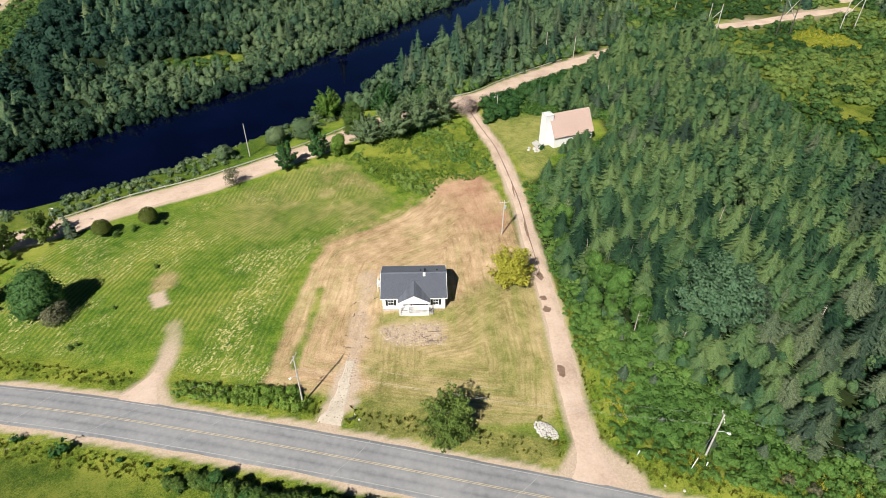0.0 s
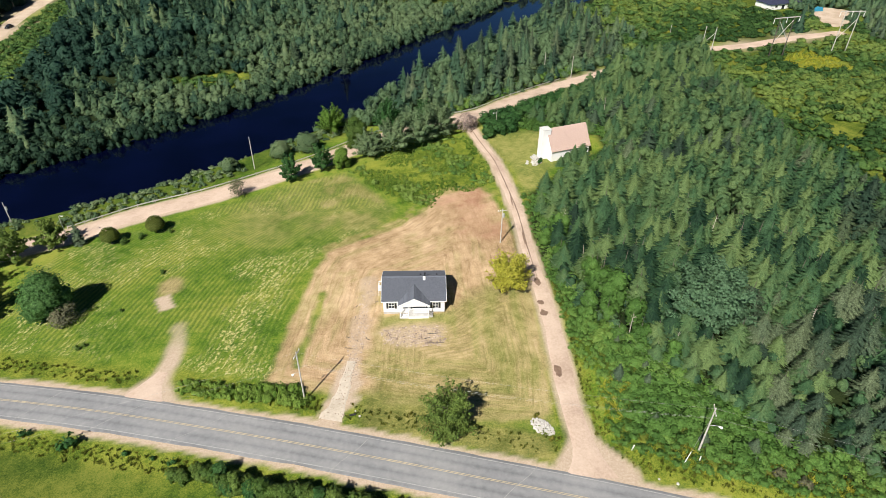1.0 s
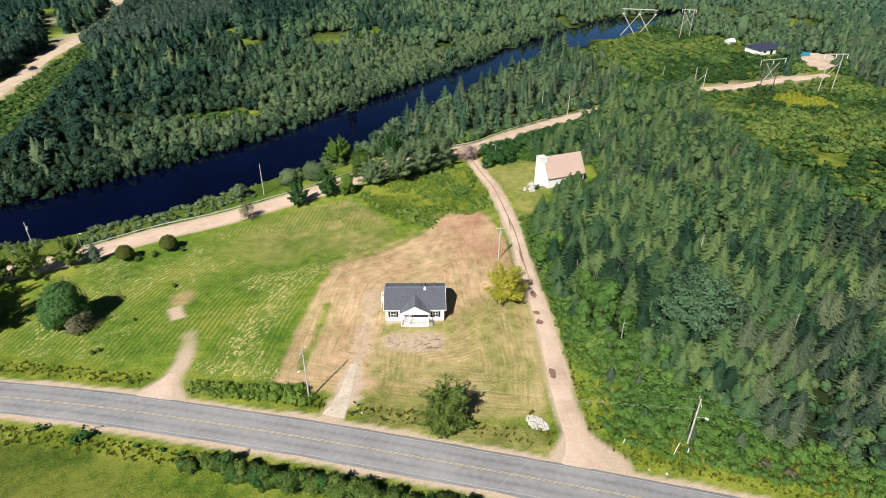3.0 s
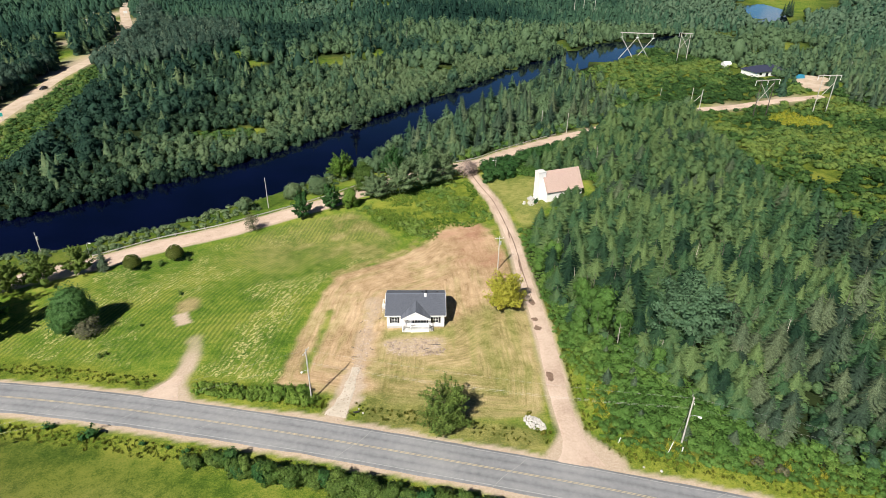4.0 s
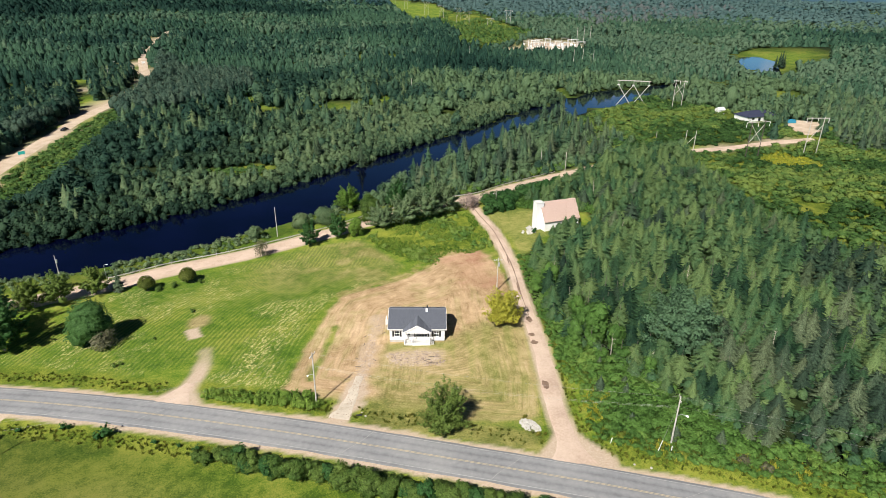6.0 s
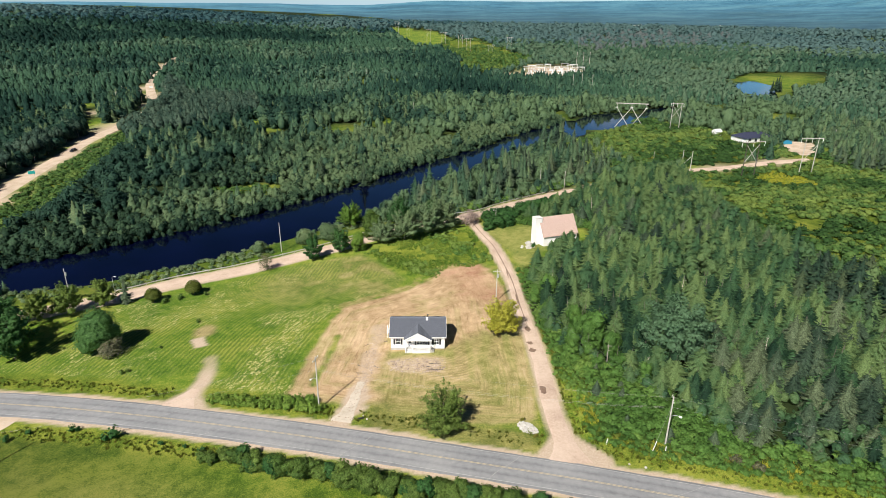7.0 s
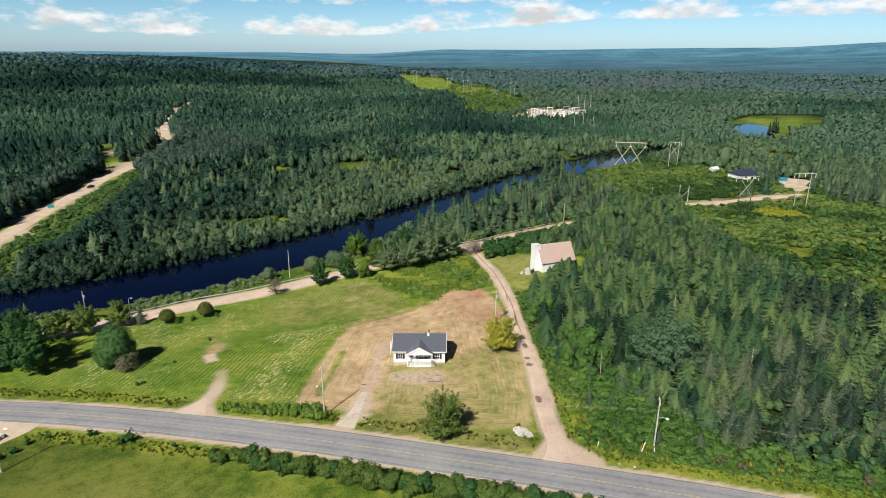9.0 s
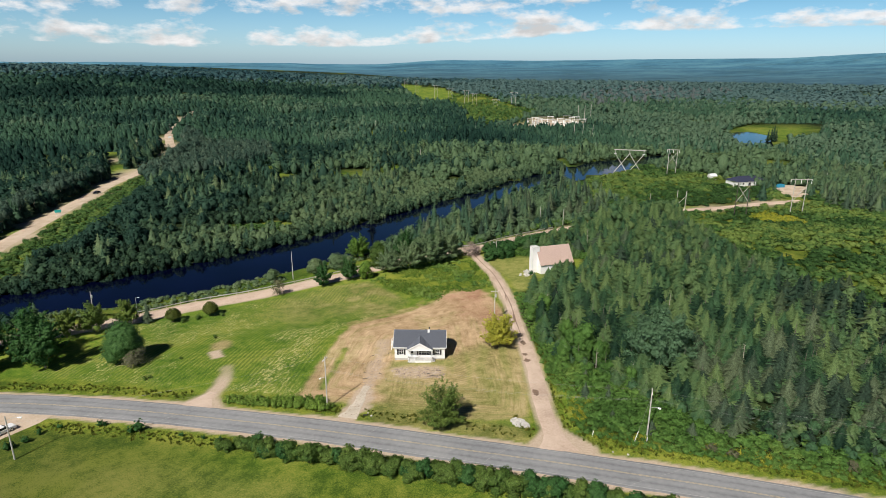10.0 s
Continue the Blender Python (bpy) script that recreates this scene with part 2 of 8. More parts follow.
def mixed(nt, fac, a, b, how="MIX"):
    n = nt.nodes.new("ShaderNodeMixRGB")
    n.blend_type = how
    for sock, v in ((n.inputs[0], fac), (n.inputs[1], a), (n.inputs[2], b)):
        if hasattr(v, "is_linked"):
            nt.links.new(v, sock)
        elif isinstance(v, (int, float)):
            sock.default_value = v
        else:
            sock.default_value = (*v, 1)
    return n.outputs["Color"]


def calc(nt, how, a, b=0.0, c=0.0, clamp=False):
    n = nt.nodes.new("ShaderNodeMath")
    n.operation, n.use_clamp = how, clamp
    for sock, v in zip(n.inputs, (a, b, c)):
        if hasattr(v, "is_linked"):
            nt.links.new(v, sock)
        else:
            sock.default_value = v
    return n.outputs[0]


def place(nt):
    """World position, so that patterns keep real size on every part."""
    return nt.nodes.new("ShaderNodeNewGeometry").outputs["Position"]


def attribute(nt, name):
    n = nt.nodes.new("ShaderNodeAttribute")
    n.attribute_name = name
    return n.outputs["Fac"]


def bumped(nt, bsdf, height, strength=0.4, distance=0.05):
    b = nnew(nt, "ShaderNodeBump", Strength=strength, Distance=distance)
    nt.links.new(height, b.inputs["Height"])
    nt.links.new(b.outputs["Normal"], bsdf.inputs["Normal"])


def surface(name, dark, light, rough=0.8, scale=3.0, fine=40.0, metal=0.0, bump=0.25):
    """A plain weathered surface: two scales of variation between two colours, with fine relief."""
    m, nt, bsdf, _ = material(name)
    pos = place(nt)
    big, small = noise_tex(nt, scale, 3, vector=pos), noise_tex(nt, fine, 2, vector=pos)
    f = calc(nt, "ADD", calc(nt, "MULTIPLY", big, 0.65), calc(nt, "MULTIPLY", small, 0.35))
    nt.links.new(color_ramp(nt, f, (0.33, dark), (0.66, light)), bsdf.inputs["Base Color"])
    bsdf.inputs["Roughness"].default_value, bsdf.inputs["Metallic"].default_value = rough, metal
    bumped(nt, bsdf, small, bump, 0.01)
    return m


def foliage(name, dark, mid, light, rough=0.55, glow=0.42, leaf=3.6, grain_range=(0.5, 0.92, 1.5)):
    """Leaves or needles: varied from leaf to leaf, clump to clump and plant to plant, a little light passing through."""
    m, nt, bsdf, out = material(name)
    dark, mid, light = (tuple(c * k for c, k in zip(col, (1.09, 0.965, 1.16))) for col in (dark, mid, light))
    pos = place(nt)
    isl = nt.nodes.new("ShaderNodeNewGeometry").outputs["Random Per Island"]
    ob = nt.nodes.new("ShaderNodeObjectInfo").outputs["Random"]
    tint = attribute(nt, "tint")
    f = calc(nt, "MULTIPLY", noise_tex(nt, 0.35, 3, vector=pos), 0.45)
    f = calc(nt, "ADD", f, calc(nt, "MULTIPLY_ADD", isl, 0.11, 0.045))
    f = calc(nt, "ADD", f, calc(nt, "MULTIPLY", ob, 0.16))
    f = calc(nt, "ADD", f, calc(nt, "MULTIPLY_ADD", tint, 0.50, -0.04))
    col = color_ramp(nt, f, (0.28, dark), (0.52, mid), (0.86, light))
    # single leaves and needles within a clump
    grain = noise_tex(nt, leaf, 3, 0.7, pos)
    col = mixed(nt, 1.0, col, color_ramp(nt, grain, *[(at, (g, g, g)) for at, g in zip((0.34, 0.50, 0.66), grain_range)]), "MULTIPLY")
    nt.links.new(col, bsdf.inputs["Base Color"])
    bumped(nt, bsdf, grain, 0.5, 0.15)
    bsdf.inputs["Roughness"].default_value = rough
    bsdf.inputs["Specular IOR Level"].default_value = 0.10
    tr = nt.nodes.new("ShaderNodeBsdfTranslucent")
    nt.links.new(col, tr.inputs["Color"])
    mx = nnew(nt, "ShaderNodeMixShader", Fac=glow)
    nt.links.new(bsdf.outputs[0], mx.inputs[1])
    nt.links.new(tr.outputs[0], mx.inputs[2])
    nt.links.new(mx.outputs[0], out.inputs["Surface"])
    return m


def ground_material():
    m, nt, bsdf, _ = material("land_cover")
    pos = place(nt)
    big, mid, fine = noise_tex(nt, 0.055, 4, vector=pos), noise_tex(nt, 0.45, 5, 0.6, pos), noise_tex(nt, 3.2, 4, 0.65, pos)
    vary = calc(nt, "ADD", calc(nt, "MULTIPLY", big, 0.40), calc(nt, "ADD", calc(nt, "MULTIPLY", mid, 0.3), calc(nt, "ADD", calc(nt, "MULTIPLY", fine, 0.33), calc(nt, "MULTIPLY_ADD", noise_tex(nt, 8.5, 2, 0.6, pos), 0.36, -0.16))))
    grass = color_ramp(nt, vary, (0.42, (0.042, 0.102, 0.010)), (0.52, (0.118, 0.196, 0.020)), (0.63, (0.262, 0.280, 0.052)))
    # swaths left by the mower
    wob = calc(nt, "ADD", attribute(nt, "mow"), calc(nt, "MULTIPLY", mid, 0.5))
    wave = calc(nt, "SINE", calc(nt, "MULTIPLY", wob, 6.6))
    swath = calc(nt, "MULTIPLY_ADD", wave, 0.8, 0.1, clamp=True)
    gaps = calc(nt, "MULTIPLY", calc(nt, "MULTIPLY_ADD", fine, 3.2, -1.15, clamp=True), calc(nt, "MULTIPLY_ADD", noise_tex(nt, 2.3, 3, 0.6, pos), 6.0, -2.5, clamp=True))
    lines = calc(nt, "MULTIPLY", swath, calc(nt, "MULTIPLY_ADD", fine, 3.0, -1.0, clamp=True))
    swath = calc(nt, "MULTIPLY_ADD", swath, 0.55, 0.45)
    turned = nnew(nt, "ShaderNodeMapping", Rotation=(0, 0, radians(20)))
    nt.links.new(pos, turned.inputs["Vector"])
    drawn = nnew(nt, "ShaderNodeMapping", Scale=(1.25, 0.34, 1.0))
    nt.links.new(turned.outputs["Vector"], drawn.inputs["Vector"])
    streaks = noise_tex(nt, 1.5, 4, 0.62, drawn.outputs["Vector"])
    gaps = calc(nt, "MULTIPLY", gaps, calc(nt, "MULTIPLY_ADD", streaks, 7.0, -3.1, clamp=True))
    rows = calc(nt, "MULTIPLY", calc(nt, "MULTIPLY", swath, gaps), calc(nt, "MULTIPLY", attribute(nt, "rows"), 4.2), clamp=True)
    cut = calc(nt, "MULTIPLY", calc(nt, "MULTIPLY_ADD", calc(nt, "SINE", calc(nt, "MULTIPLY", wob, 7.4)), 0.5, 0.5), calc(nt, "MULTIPLY", attribute(nt, "field"), calc(nt, "MULTIPLY_ADD", streaks, 2.6, -0.55, clamp=True)))
    grass = mixed(nt, calc(nt, "MULTIPLY", cut, 0.8), grass, (0.040, 0.098, 0.010))
    grass = mixed(nt, rows, grass, (0.50, 0.45, 0.20))
    wild = color_ramp(nt, vary, (0.44, (0.050, 0.090, 0.012)), (0.52, (0.125, 0.175, 0.020)), (0.61, (0.26, 0.28, 0.045)))
    col = mixed(nt, attribute(nt, "wild"), grass, wild)
    straw = color_ramp(nt, vary, (0.42, (0.165, 0.165, 0.045)), (0.52, (0.315, 0.262, 0.112)), (0.63, (0.48, 0.37, 0.20)))
    straw = mixed(nt, calc(nt, "MULTIPLY", lines, 0.75), straw, (0.235, 0.20, 0.075))
    # tracks of mower and wheels run round the plot
    sep = nnew(nt, "ShaderNodeSeparateXYZ")
    nt.links.new(pos, sep.inputs[0])
    lane = nnew(nt, "ShaderNodeCombineXYZ")
    nt.links.new(calc(nt, "MULTIPLY", attribute(nt, "mow"), 1.7), lane.inputs[0])
    nt.links.new(calc(nt, "MULTIPLY", calc(nt, "ADD", sep.outputs[0], sep.outputs[1]), 0.16), lane.inputs[1])
    track = noise_tex(nt, 1.0, 5, 0.68, lane.outputs[0])
    straw = mixed(nt, 1.0, straw, color_ramp(nt, track, (0.32, (0.74, 0.73, 0.68)), (0.50, (1.0, 1.0, 1.0)), (0.68, (1.18, 1.16, 1.14))), "MULTIPLY")
    col = mixed(nt, attribute(nt, "straw"), col, straw)
    soil = color_ramp(nt, vary, (0.40, (0.265, 0.180, 0.095)), (0.52, (0.450, 0.312, 0.180)), (0.64, (0.60, 0.44, 0.28)))
    soil = mixed(nt, calc(nt, "MULTIPLY", lines, 0.3), soil, (0.30, 0.22, 0.11))
    soil = mixed(nt, 1.0, soil, color_ramp(nt, track, (0.32, (0.68, 0.65, 0.62)), (0.46, (0.98, 0.98, 0.98)), (0.70, (1.14, 1.15, 1.16))), "MULTIPLY")
    col = mixed(nt, attribute(nt, "soil"), col, soil)
    col = mixed(nt, attribute(nt, "red"), col, color_ramp(nt, vary, (0.38, (0.30, 0.145, 0.09)), (0.62, (0.50, 0.29, 0.20))))
    gravel = color_ramp(nt, calc(nt, "ADD", calc(nt, "MULTIPLY", fine, 0.7), calc(nt, "MULTIPLY", noise_tex(nt, 14, 2, vector=pos), 0.35)),
                        (0.36, (0.41, 0.31, 0.23)), (0.55, (0.50, 0.395, 0.30)), (0.72, (0.58, 0.48, 0.385)))
    col = mixed(nt, attribute(nt, "gravel"), col, gravel)
    # near-black ramp: shade under the trees is put into the ground colour
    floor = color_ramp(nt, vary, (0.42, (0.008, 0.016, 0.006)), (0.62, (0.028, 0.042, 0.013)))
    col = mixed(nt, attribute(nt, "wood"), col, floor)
    nt.links.new(col, bsdf.inputs["Base Color"])
    bsdf.inputs["Roughness"].default_value = 0.95
    bsdf.inputs["Specular IOR Level"].default_value = 0.1
    bumped(nt, bsdf, calc(nt, "ADD", fine, calc(nt, "MULTIPLY", wave, calc(nt, "MULTIPLY", attribute(nt, "rows"), 0.08))), 0.7, 0.12)
    return m


def gravel_material(name, dark, mid, light):
    m, nt, bsdf, _ = material(name)
    pos = place(nt)
    big, fine, grit = noise_tex(nt, 0.16, 4, vector=pos), noise_tex(nt, 2.2, 4, 0.65, pos), noise_tex(nt, 16, 2, vector=pos)
    f = calc(nt, "ADD", calc(nt, "MULTIPLY", big, 0.5), calc(nt, "ADD", calc(nt, "MULTIPLY", fine, 0.3), calc(nt, "MULTIPLY", grit, 0.2)))
    nt.links.new(color_ramp(nt, f, (0.36, dark), (0.5, mid), (0.66, light)), bsdf.inputs["Base Color"])
    bsdf.inputs["Roughness"].default_value = 0.95
    bumped(nt, bsdf, grit, 0.5, 0.03)
    return m


def asphalt_material():
    m, nt, bsdf, _ = material("worn_asphalt")
    pos = place(nt)
    lane = attribute(nt, "across")
    big, fine, grit = noise_tex(nt, 0.10, 4, vector=pos), noise_tex(nt, 1.2, 5, 0.6, pos), noise_tex(nt, 22, 2, vector=pos)
    # polished wheel tracks and darker seams between them
    track = calc(nt, "ABSOLUTE", calc(nt, "SINE", calc(nt, "MULTIPLY", lane, 1.75)))
    f = calc(nt, "ADD", calc(nt, "MULTIPLY", big, 0.34), calc(nt, "ADD", calc(nt, "MULTIPLY", fine, 0.30), calc(nt, "MULTIPLY", track, 0.12)))
    f = calc(nt, "ADD", f, calc(nt, "MULTIPLY", grit, 0.12))
    nt.links.new(color_ramp(nt, f, (0.30, (0.150, 0.155, 0.165)), (0.42, (0.220, 0.225, 0.236)), (0.58, (0.30, 0.30, 0.305))), bsdf.inputs["Base Color"])
    bsdf.inputs["Roughness"].default_value = 0.9
    bumped(nt, bsdf, grit, 0.3, 0.01)
    return m


def water_material():
    m, nt, bsdf, _ = material("river_water")
    pos = place(nt)
    n = noise_tex(nt, 0.05, 3, vector=pos)
    nt.links.new(color_ramp(nt, n, (0.35, (0.0004, 0.001, 0.007)), (0.65, (0.001, 0.002, 0.014))), bsdf.inputs["Base Color"])
    bsdf.inputs["Roughness"].default_value = 0.06
    bsdf.inputs["IOR"].default_value = 1.333
    stretch = nnew(nt, "ShaderNodeMapping", Scale=(0.5, 0.9, 1.0))
    nt.links.new(pos, stretch.inputs["Vector"])
    bumped(nt, bsdf, noise_tex(nt, 1.1, 3, vector=stretch.outputs["Vector"]), 0.10, 0.05)
    return m


def shingle_material(name, dark, light):
    m, nt, bsdf, _ = material(name)
    pos = place(nt)
    isl, fine = nt.nodes.new("ShaderNodeNewGeometry").outputs["Random Per Island"], noise_tex(nt, 4.2, 4, 0.75, pos)
    ob = nt.nodes.new("ShaderNodeObjectInfo").outputs["Random"]
    f = calc(nt, "ADD", calc(nt, "MULTIPLY", calc(nt, "ADD", isl, ob), 0.3), calc(nt, "MULTIPLY", fine, 0.9))
    nt.links.new(color_ramp(nt, f, (0.45, dark), (0.95, light)), bsdf.inputs["Base Color"])
    bsdf.inputs["Roughness"].default_value = 0.88
    bumped(nt, bsdf, noise_tex(nt, 60, 2, vector=pos), 0.4, 0.01)
    return m


def hill_material():
    m, nt, bsdf, out = material("hazed_hills")
    pos = place(nt)
    far = nnew(nt, "ShaderNodeMapping", Scale=(1.0, 2.2, 1.0))
    nt.links.new(pos, far.inputs["Vector"])
    n = calc(nt, "ADD", calc(nt, "MULTIPLY", noise_tex(nt, 0.004, 5, 0.6, far.outputs["Vector"]), 0.7), calc(nt, "MULTIPLY", noise_tex(nt, 0.03, 3, vector=pos), 0.3))
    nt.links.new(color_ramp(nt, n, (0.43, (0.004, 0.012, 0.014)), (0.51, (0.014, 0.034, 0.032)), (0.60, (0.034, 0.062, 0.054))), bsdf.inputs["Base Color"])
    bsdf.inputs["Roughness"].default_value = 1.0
    # blue air haze painted as emission, stronger towards the far ridge
    haze_bands = calc(nt, "ADD", calc(nt, "MULTIPLY", noise_tex(nt, 0.0022, 5, 0.65, far.outputs["Vector"]), 0.6), calc(nt, "MULTIPLY", noise_tex(nt, 0.02, 4, 0.7, far.outputs["Vector"]), 0.4))
    nt.links.new(color_ramp(nt, haze_bands, (0.42, (0.022, 0.125, 0.205)), (0.50, (0.044, 0.185, 0.295)), (0.58, (0.085, 0.260, 0.360))), bsdf.inputs["Emission Color"])
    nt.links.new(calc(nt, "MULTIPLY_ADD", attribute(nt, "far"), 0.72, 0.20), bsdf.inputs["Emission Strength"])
    return m


M_GROUND, M_ASPHALT, M_WATER, M_HILLS = ground_material(), asphalt_material(), water_material(), hill_material()
M_GRAVEL = gravel_material("pink_gravel", (0.40, 0.29, 0.22), (0.55, 0.42, 0.33), (0.66, 0.53, 0.43))
M_SHOULDER = gravel_material("shoulder_gravel", (0.36, 0.27, 0.19), (0.52, 0.41, 0.31), (0.62, 0.52, 0.42))
M_TRACK = gravel_material("pale_stone_gravel", (0.40, 0.335, 0.26), (0.56, 0.49, 0.40), (0.70, 0.63, 0.54))
M_LINE_YELLOW = surface("worn_yellow_paint", (0.38, 0.33, 0.24), (0.56, 0.46, 0.29), 0.8, 0.6, 9)
M_LINE_WHITE = surface("worn_white_paint", (0.29, 0.29, 0.285), (0.42, 0.42, 0.41), 0.8, 0.7, 6)
M_SEAL = surface("crack_sealing", (0.30, 0.30, 0.29), (0.40, 0.39, 0.37), 0.8, 2, 12)
M_SIDING = surface("white_siding", (0.74, 0.73, 0.72), (0.83, 0.82, 0.81), 0.55, 0.5, 9, bump=0.05)
M_TRIM = surface("white_trim", (0.76, 0.76, 0.76), (0.84, 0.84, 0.84), 0.45, 1, 20, bump=0.05)
M_SHUTTER = surface("black_shutter", (0.010, 0.010, 0.012), (0.022, 0.022, 0.025), 0.5, 2, 30)
M_GLASS = surface("dark_window_glass", (0.012, 0.015, 0.020), (0.03, 0.035, 0.045), 0.06, 0.8, 2, bump=0.0)
M_CONCRETE = surface("foundation_concrete", (0.36, 0.35, 0.33), (0.52, 0.50, 0.47), 0.9, 1.2, 18)
M_SHINGLE = shingle_material("charcoal_shingles", (0.040, 0.045, 0.060), (0.130, 0.142, 0.172))
M_SHINGLE_OLD = shingle_material("faded_red_shingles", (0.33, 0.225, 0.19), (0.60, 0.45, 0.385))
M_SHINGLE_BLUE = shingle_material("navy_roofing", (0.010, 0.014, 0.035), (0.03, 0.036, 0.075))
M_DECK = surface("painted_deck", (0.50, 0.49, 0.47), (0.66, 0.65, 0.63), 0.6, 1, 25)
M_POLE = surface("weathered_pole_wood", (0.34, 0.32, 0.29), (0.56, 0.53, 0.48), 0.9, 1.5, 30)
M_POLE_DARK = surface("tarred_pole_wood", (0.05, 0.04, 0.035), (0.12, 0.10, 0.09), 0.9, 1.5, 30)
M_STEEL = surface("galvanised_steel", (0.42, 0.43, 0.43), (0.62, 0.62, 0.61), 0.5, 1.5, 20, metal=0.5)
M_WIRE = surface("aluminium_cable", (0.20, 0.20, 0.19), (0.32, 0.32, 0.31), 0.5, 1, 20, metal=0.4)
M_LAMP = surface("lamp_head", (0.72, 0.72, 0.70), (0.86, 0.86, 0.84), 0.4, 2, 20)
M_RUBBLE = surface("brown_rubble", (0.17, 0.12, 0.085), (0.56, 0.45, 0.36), 0.9, 0.9, 6, bump=0.6)
M_WHITE_ROCK = surface("white_limestone", (0.36, 0.34, 0.31), (0.60, 0.575, 0.54), 0.9, 2, 12, bump=0.6)
M_MUD = surface("damp_mud", (0.15, 0.095, 0.065), (0.27, 0.18, 0.13), 0.7, 1.5, 9)
M_BARK = surface("grey_bark", (0.060, 0.050, 0.040), (0.16, 0.14, 0.115), 0.95, 3, 25, bump=0.6)
M_DEADWOOD = surface("bleached_wood", (0.30, 0.26, 0.22), (0.50, 0.45, 0.39), 0.9, 3, 25)
M_CAR_DARK = surface("dark_car_paint", (0.010, 0.012, 0.018), (0.022, 0.025, 0.035), 0.25, 1, 10, bump=0)
M_CAR_WHITE = surface("white_car_paint", (0.70, 0.71, 0.72), (0.80, 0.80, 0.81), 0.3, 1, 10, bump=0)
M_RUBBER = surface("tyre_rubber", (0.012, 0.012, 0.012), (0.03, 0.03, 0.03), 0.85, 3, 30)
M_TEAL = surface("teal_sign_paint", (0.010, 0.28, 0.27), (0.025, 0.40, 0.37), 0.5, 2, 20)
M_BLUE = surface("blue_tarpaulin", (0.012, 0.13, 0.22), (0.03, 0.24, 0.36), 0.6, 2, 20)

M_SPRUCE = foliage("spruce_needles", (0.017, 0.052, 0.025), (0.063, 0.152, 0.057), (0.150, 0.250, 0.078), 0.6, 0.4, grain_range=(0.62, 0.97, 1.3))
M_SPRUCE_DARK = foliage("dark_spruce_needles", (0.010, 0.028, 0.016), (0.026, 0.058, 0.029), (0.062, 0.098, 0.040), 0.6, 0.15, 2.6, (0.55, 0.95, 1.4))
M_SPRUCE_MID = foliage("wood_spruce_needles", (0.020, 0.055, 0.029), (0.051, 0.114, 0.053), (0.121, 0.185, 0.071), 0.6, 0.2, 2.6, (0.55, 0.95, 1.4))
M_SPRUCE_BLUE = foliage("blue_spruce_needles", (0.024, 0.051, 0.028), (0.048, 0.089, 0.045), (0.100, 0.147, 0.066), 0.6, 0.18)
M_LEAF = foliage("broad_leaves", (0.027, 0.068, 0.014), (0.073, 0.151, 0.028), (0.163, 0.257, 0.050))
M_LEAF_DARK = foliage("dark_maple_leaves", (0.014, 0.054, 0.015), (0.037, 0.120, 0.029), (0.083, 0.197, 0.049))
M_LEAF_YELLOW = foliage("yellowing_leaves", (0.158, 0.210, 0.022), (0.307, 0.370, 0.036), (0.465, 0.500, 0.070), 0.55, 0.46, 1.6, (0.7, 0.98, 1.22))
M_LEAF_BRIGHT = foliage("bright_green_leaves", (0.050, 0.125, 0.017), (0.112, 0.240, 0.032), (0.207, 0.342, 0.056))
M_WILLOW = foliage("grey_green_willow_leaves", (0.046, 0.098, 0.041), (0.114, 0.208, 0.085), (0.229, 0.334, 0.136), 0.55, 0.42, 3.6, (0.66, 0.97, 1.3))
M_CLIPPED = foliage("olive_hedge_leaves", (0.041, 0.078, 0.014), (0.098, 0.147, 0.025), (0.190, 0.230, 0.046))
M_WILLOW_BLUE = foliage("blue_grey_willow_leaves", (0.039, 0.107, 0.052), (0.075, 0.175, 0.078), (0.137, 0.261, 0.116), 0.55, 0.42, 3.6, (0.66, 0.97, 1.3))
M_SHRUB = foliage("alder_shrub_leaves", (0.060, 0.151, 0.029), (0.114, 0.252, 0.048), (0.215, 0.350, 0.066), leaf=5.0, grain_range=(0.6, 0.95, 1.35))
M_WEED = foliage("goldenrod_and_weeds", (0.048, 0.085, 0.012), (0.106, 0.146, 0.020), (0.200, 0.217, 0.034))
M_HEATH = foliage("heath_shrub_leaves", (0.035, 0.093, 0.022), (0.086, 0.189, 0.043), (0.202, 0.307, 0.062), 0.6, 0.4, 3.6, (0.62, 0.96, 1.35))
# far foliage: air haze is painted in as bluer leaf colour, most in M_DISTANT
M_FAR_WOODS = foliage("far_hazed_spruce", (0.007, 0.030, 0.019), (0.020, 0.063, 0.036), (0.055, 0.130, 0.062), 0.7, 0.3, 0.9, (0.6, 0.96, 1.35))
M_FAR_LEAF = foliage("far_hazed_leaves", (0.022, 0.067, 0.041), (0.056, 0.131, 0.072), (0.120, 0.214, 0.107), 0.7, 0.4, 0.9, (0.66, 0.97, 1.3))
M_DISTANT = foliage("distant_hazed_woods", (0.018, 0.062, 0.063), (0.044, 0.116, 0.105), (0.096, 0.187, 0.147), 0.8, 0.4, 0.5, (0.7, 0.98, 1.25))
M_GREY_WOOD = foliage("grey_half_dead_needles", (0.046, 0.078, 0.065), (0.086, 0.127, 0.105), (0.132, 0.176, 0.144), 0.8, 0.4, 0.9, (0.7, 0.98, 1.25))
M_TWIG = foliage("brown_brush", (0.049, 0.060, 0.031), (0.105, 0.120, 0.056), (0.172, 0.190, 0.095), 0.8, 0.05)
M_PALE_TWIG = foliage("pale_bare_twigs", (0.15, 0.13, 0.09), (0.30, 0.26, 0.19), (0.46, 0.41, 0.31), 0.8, 0.3)
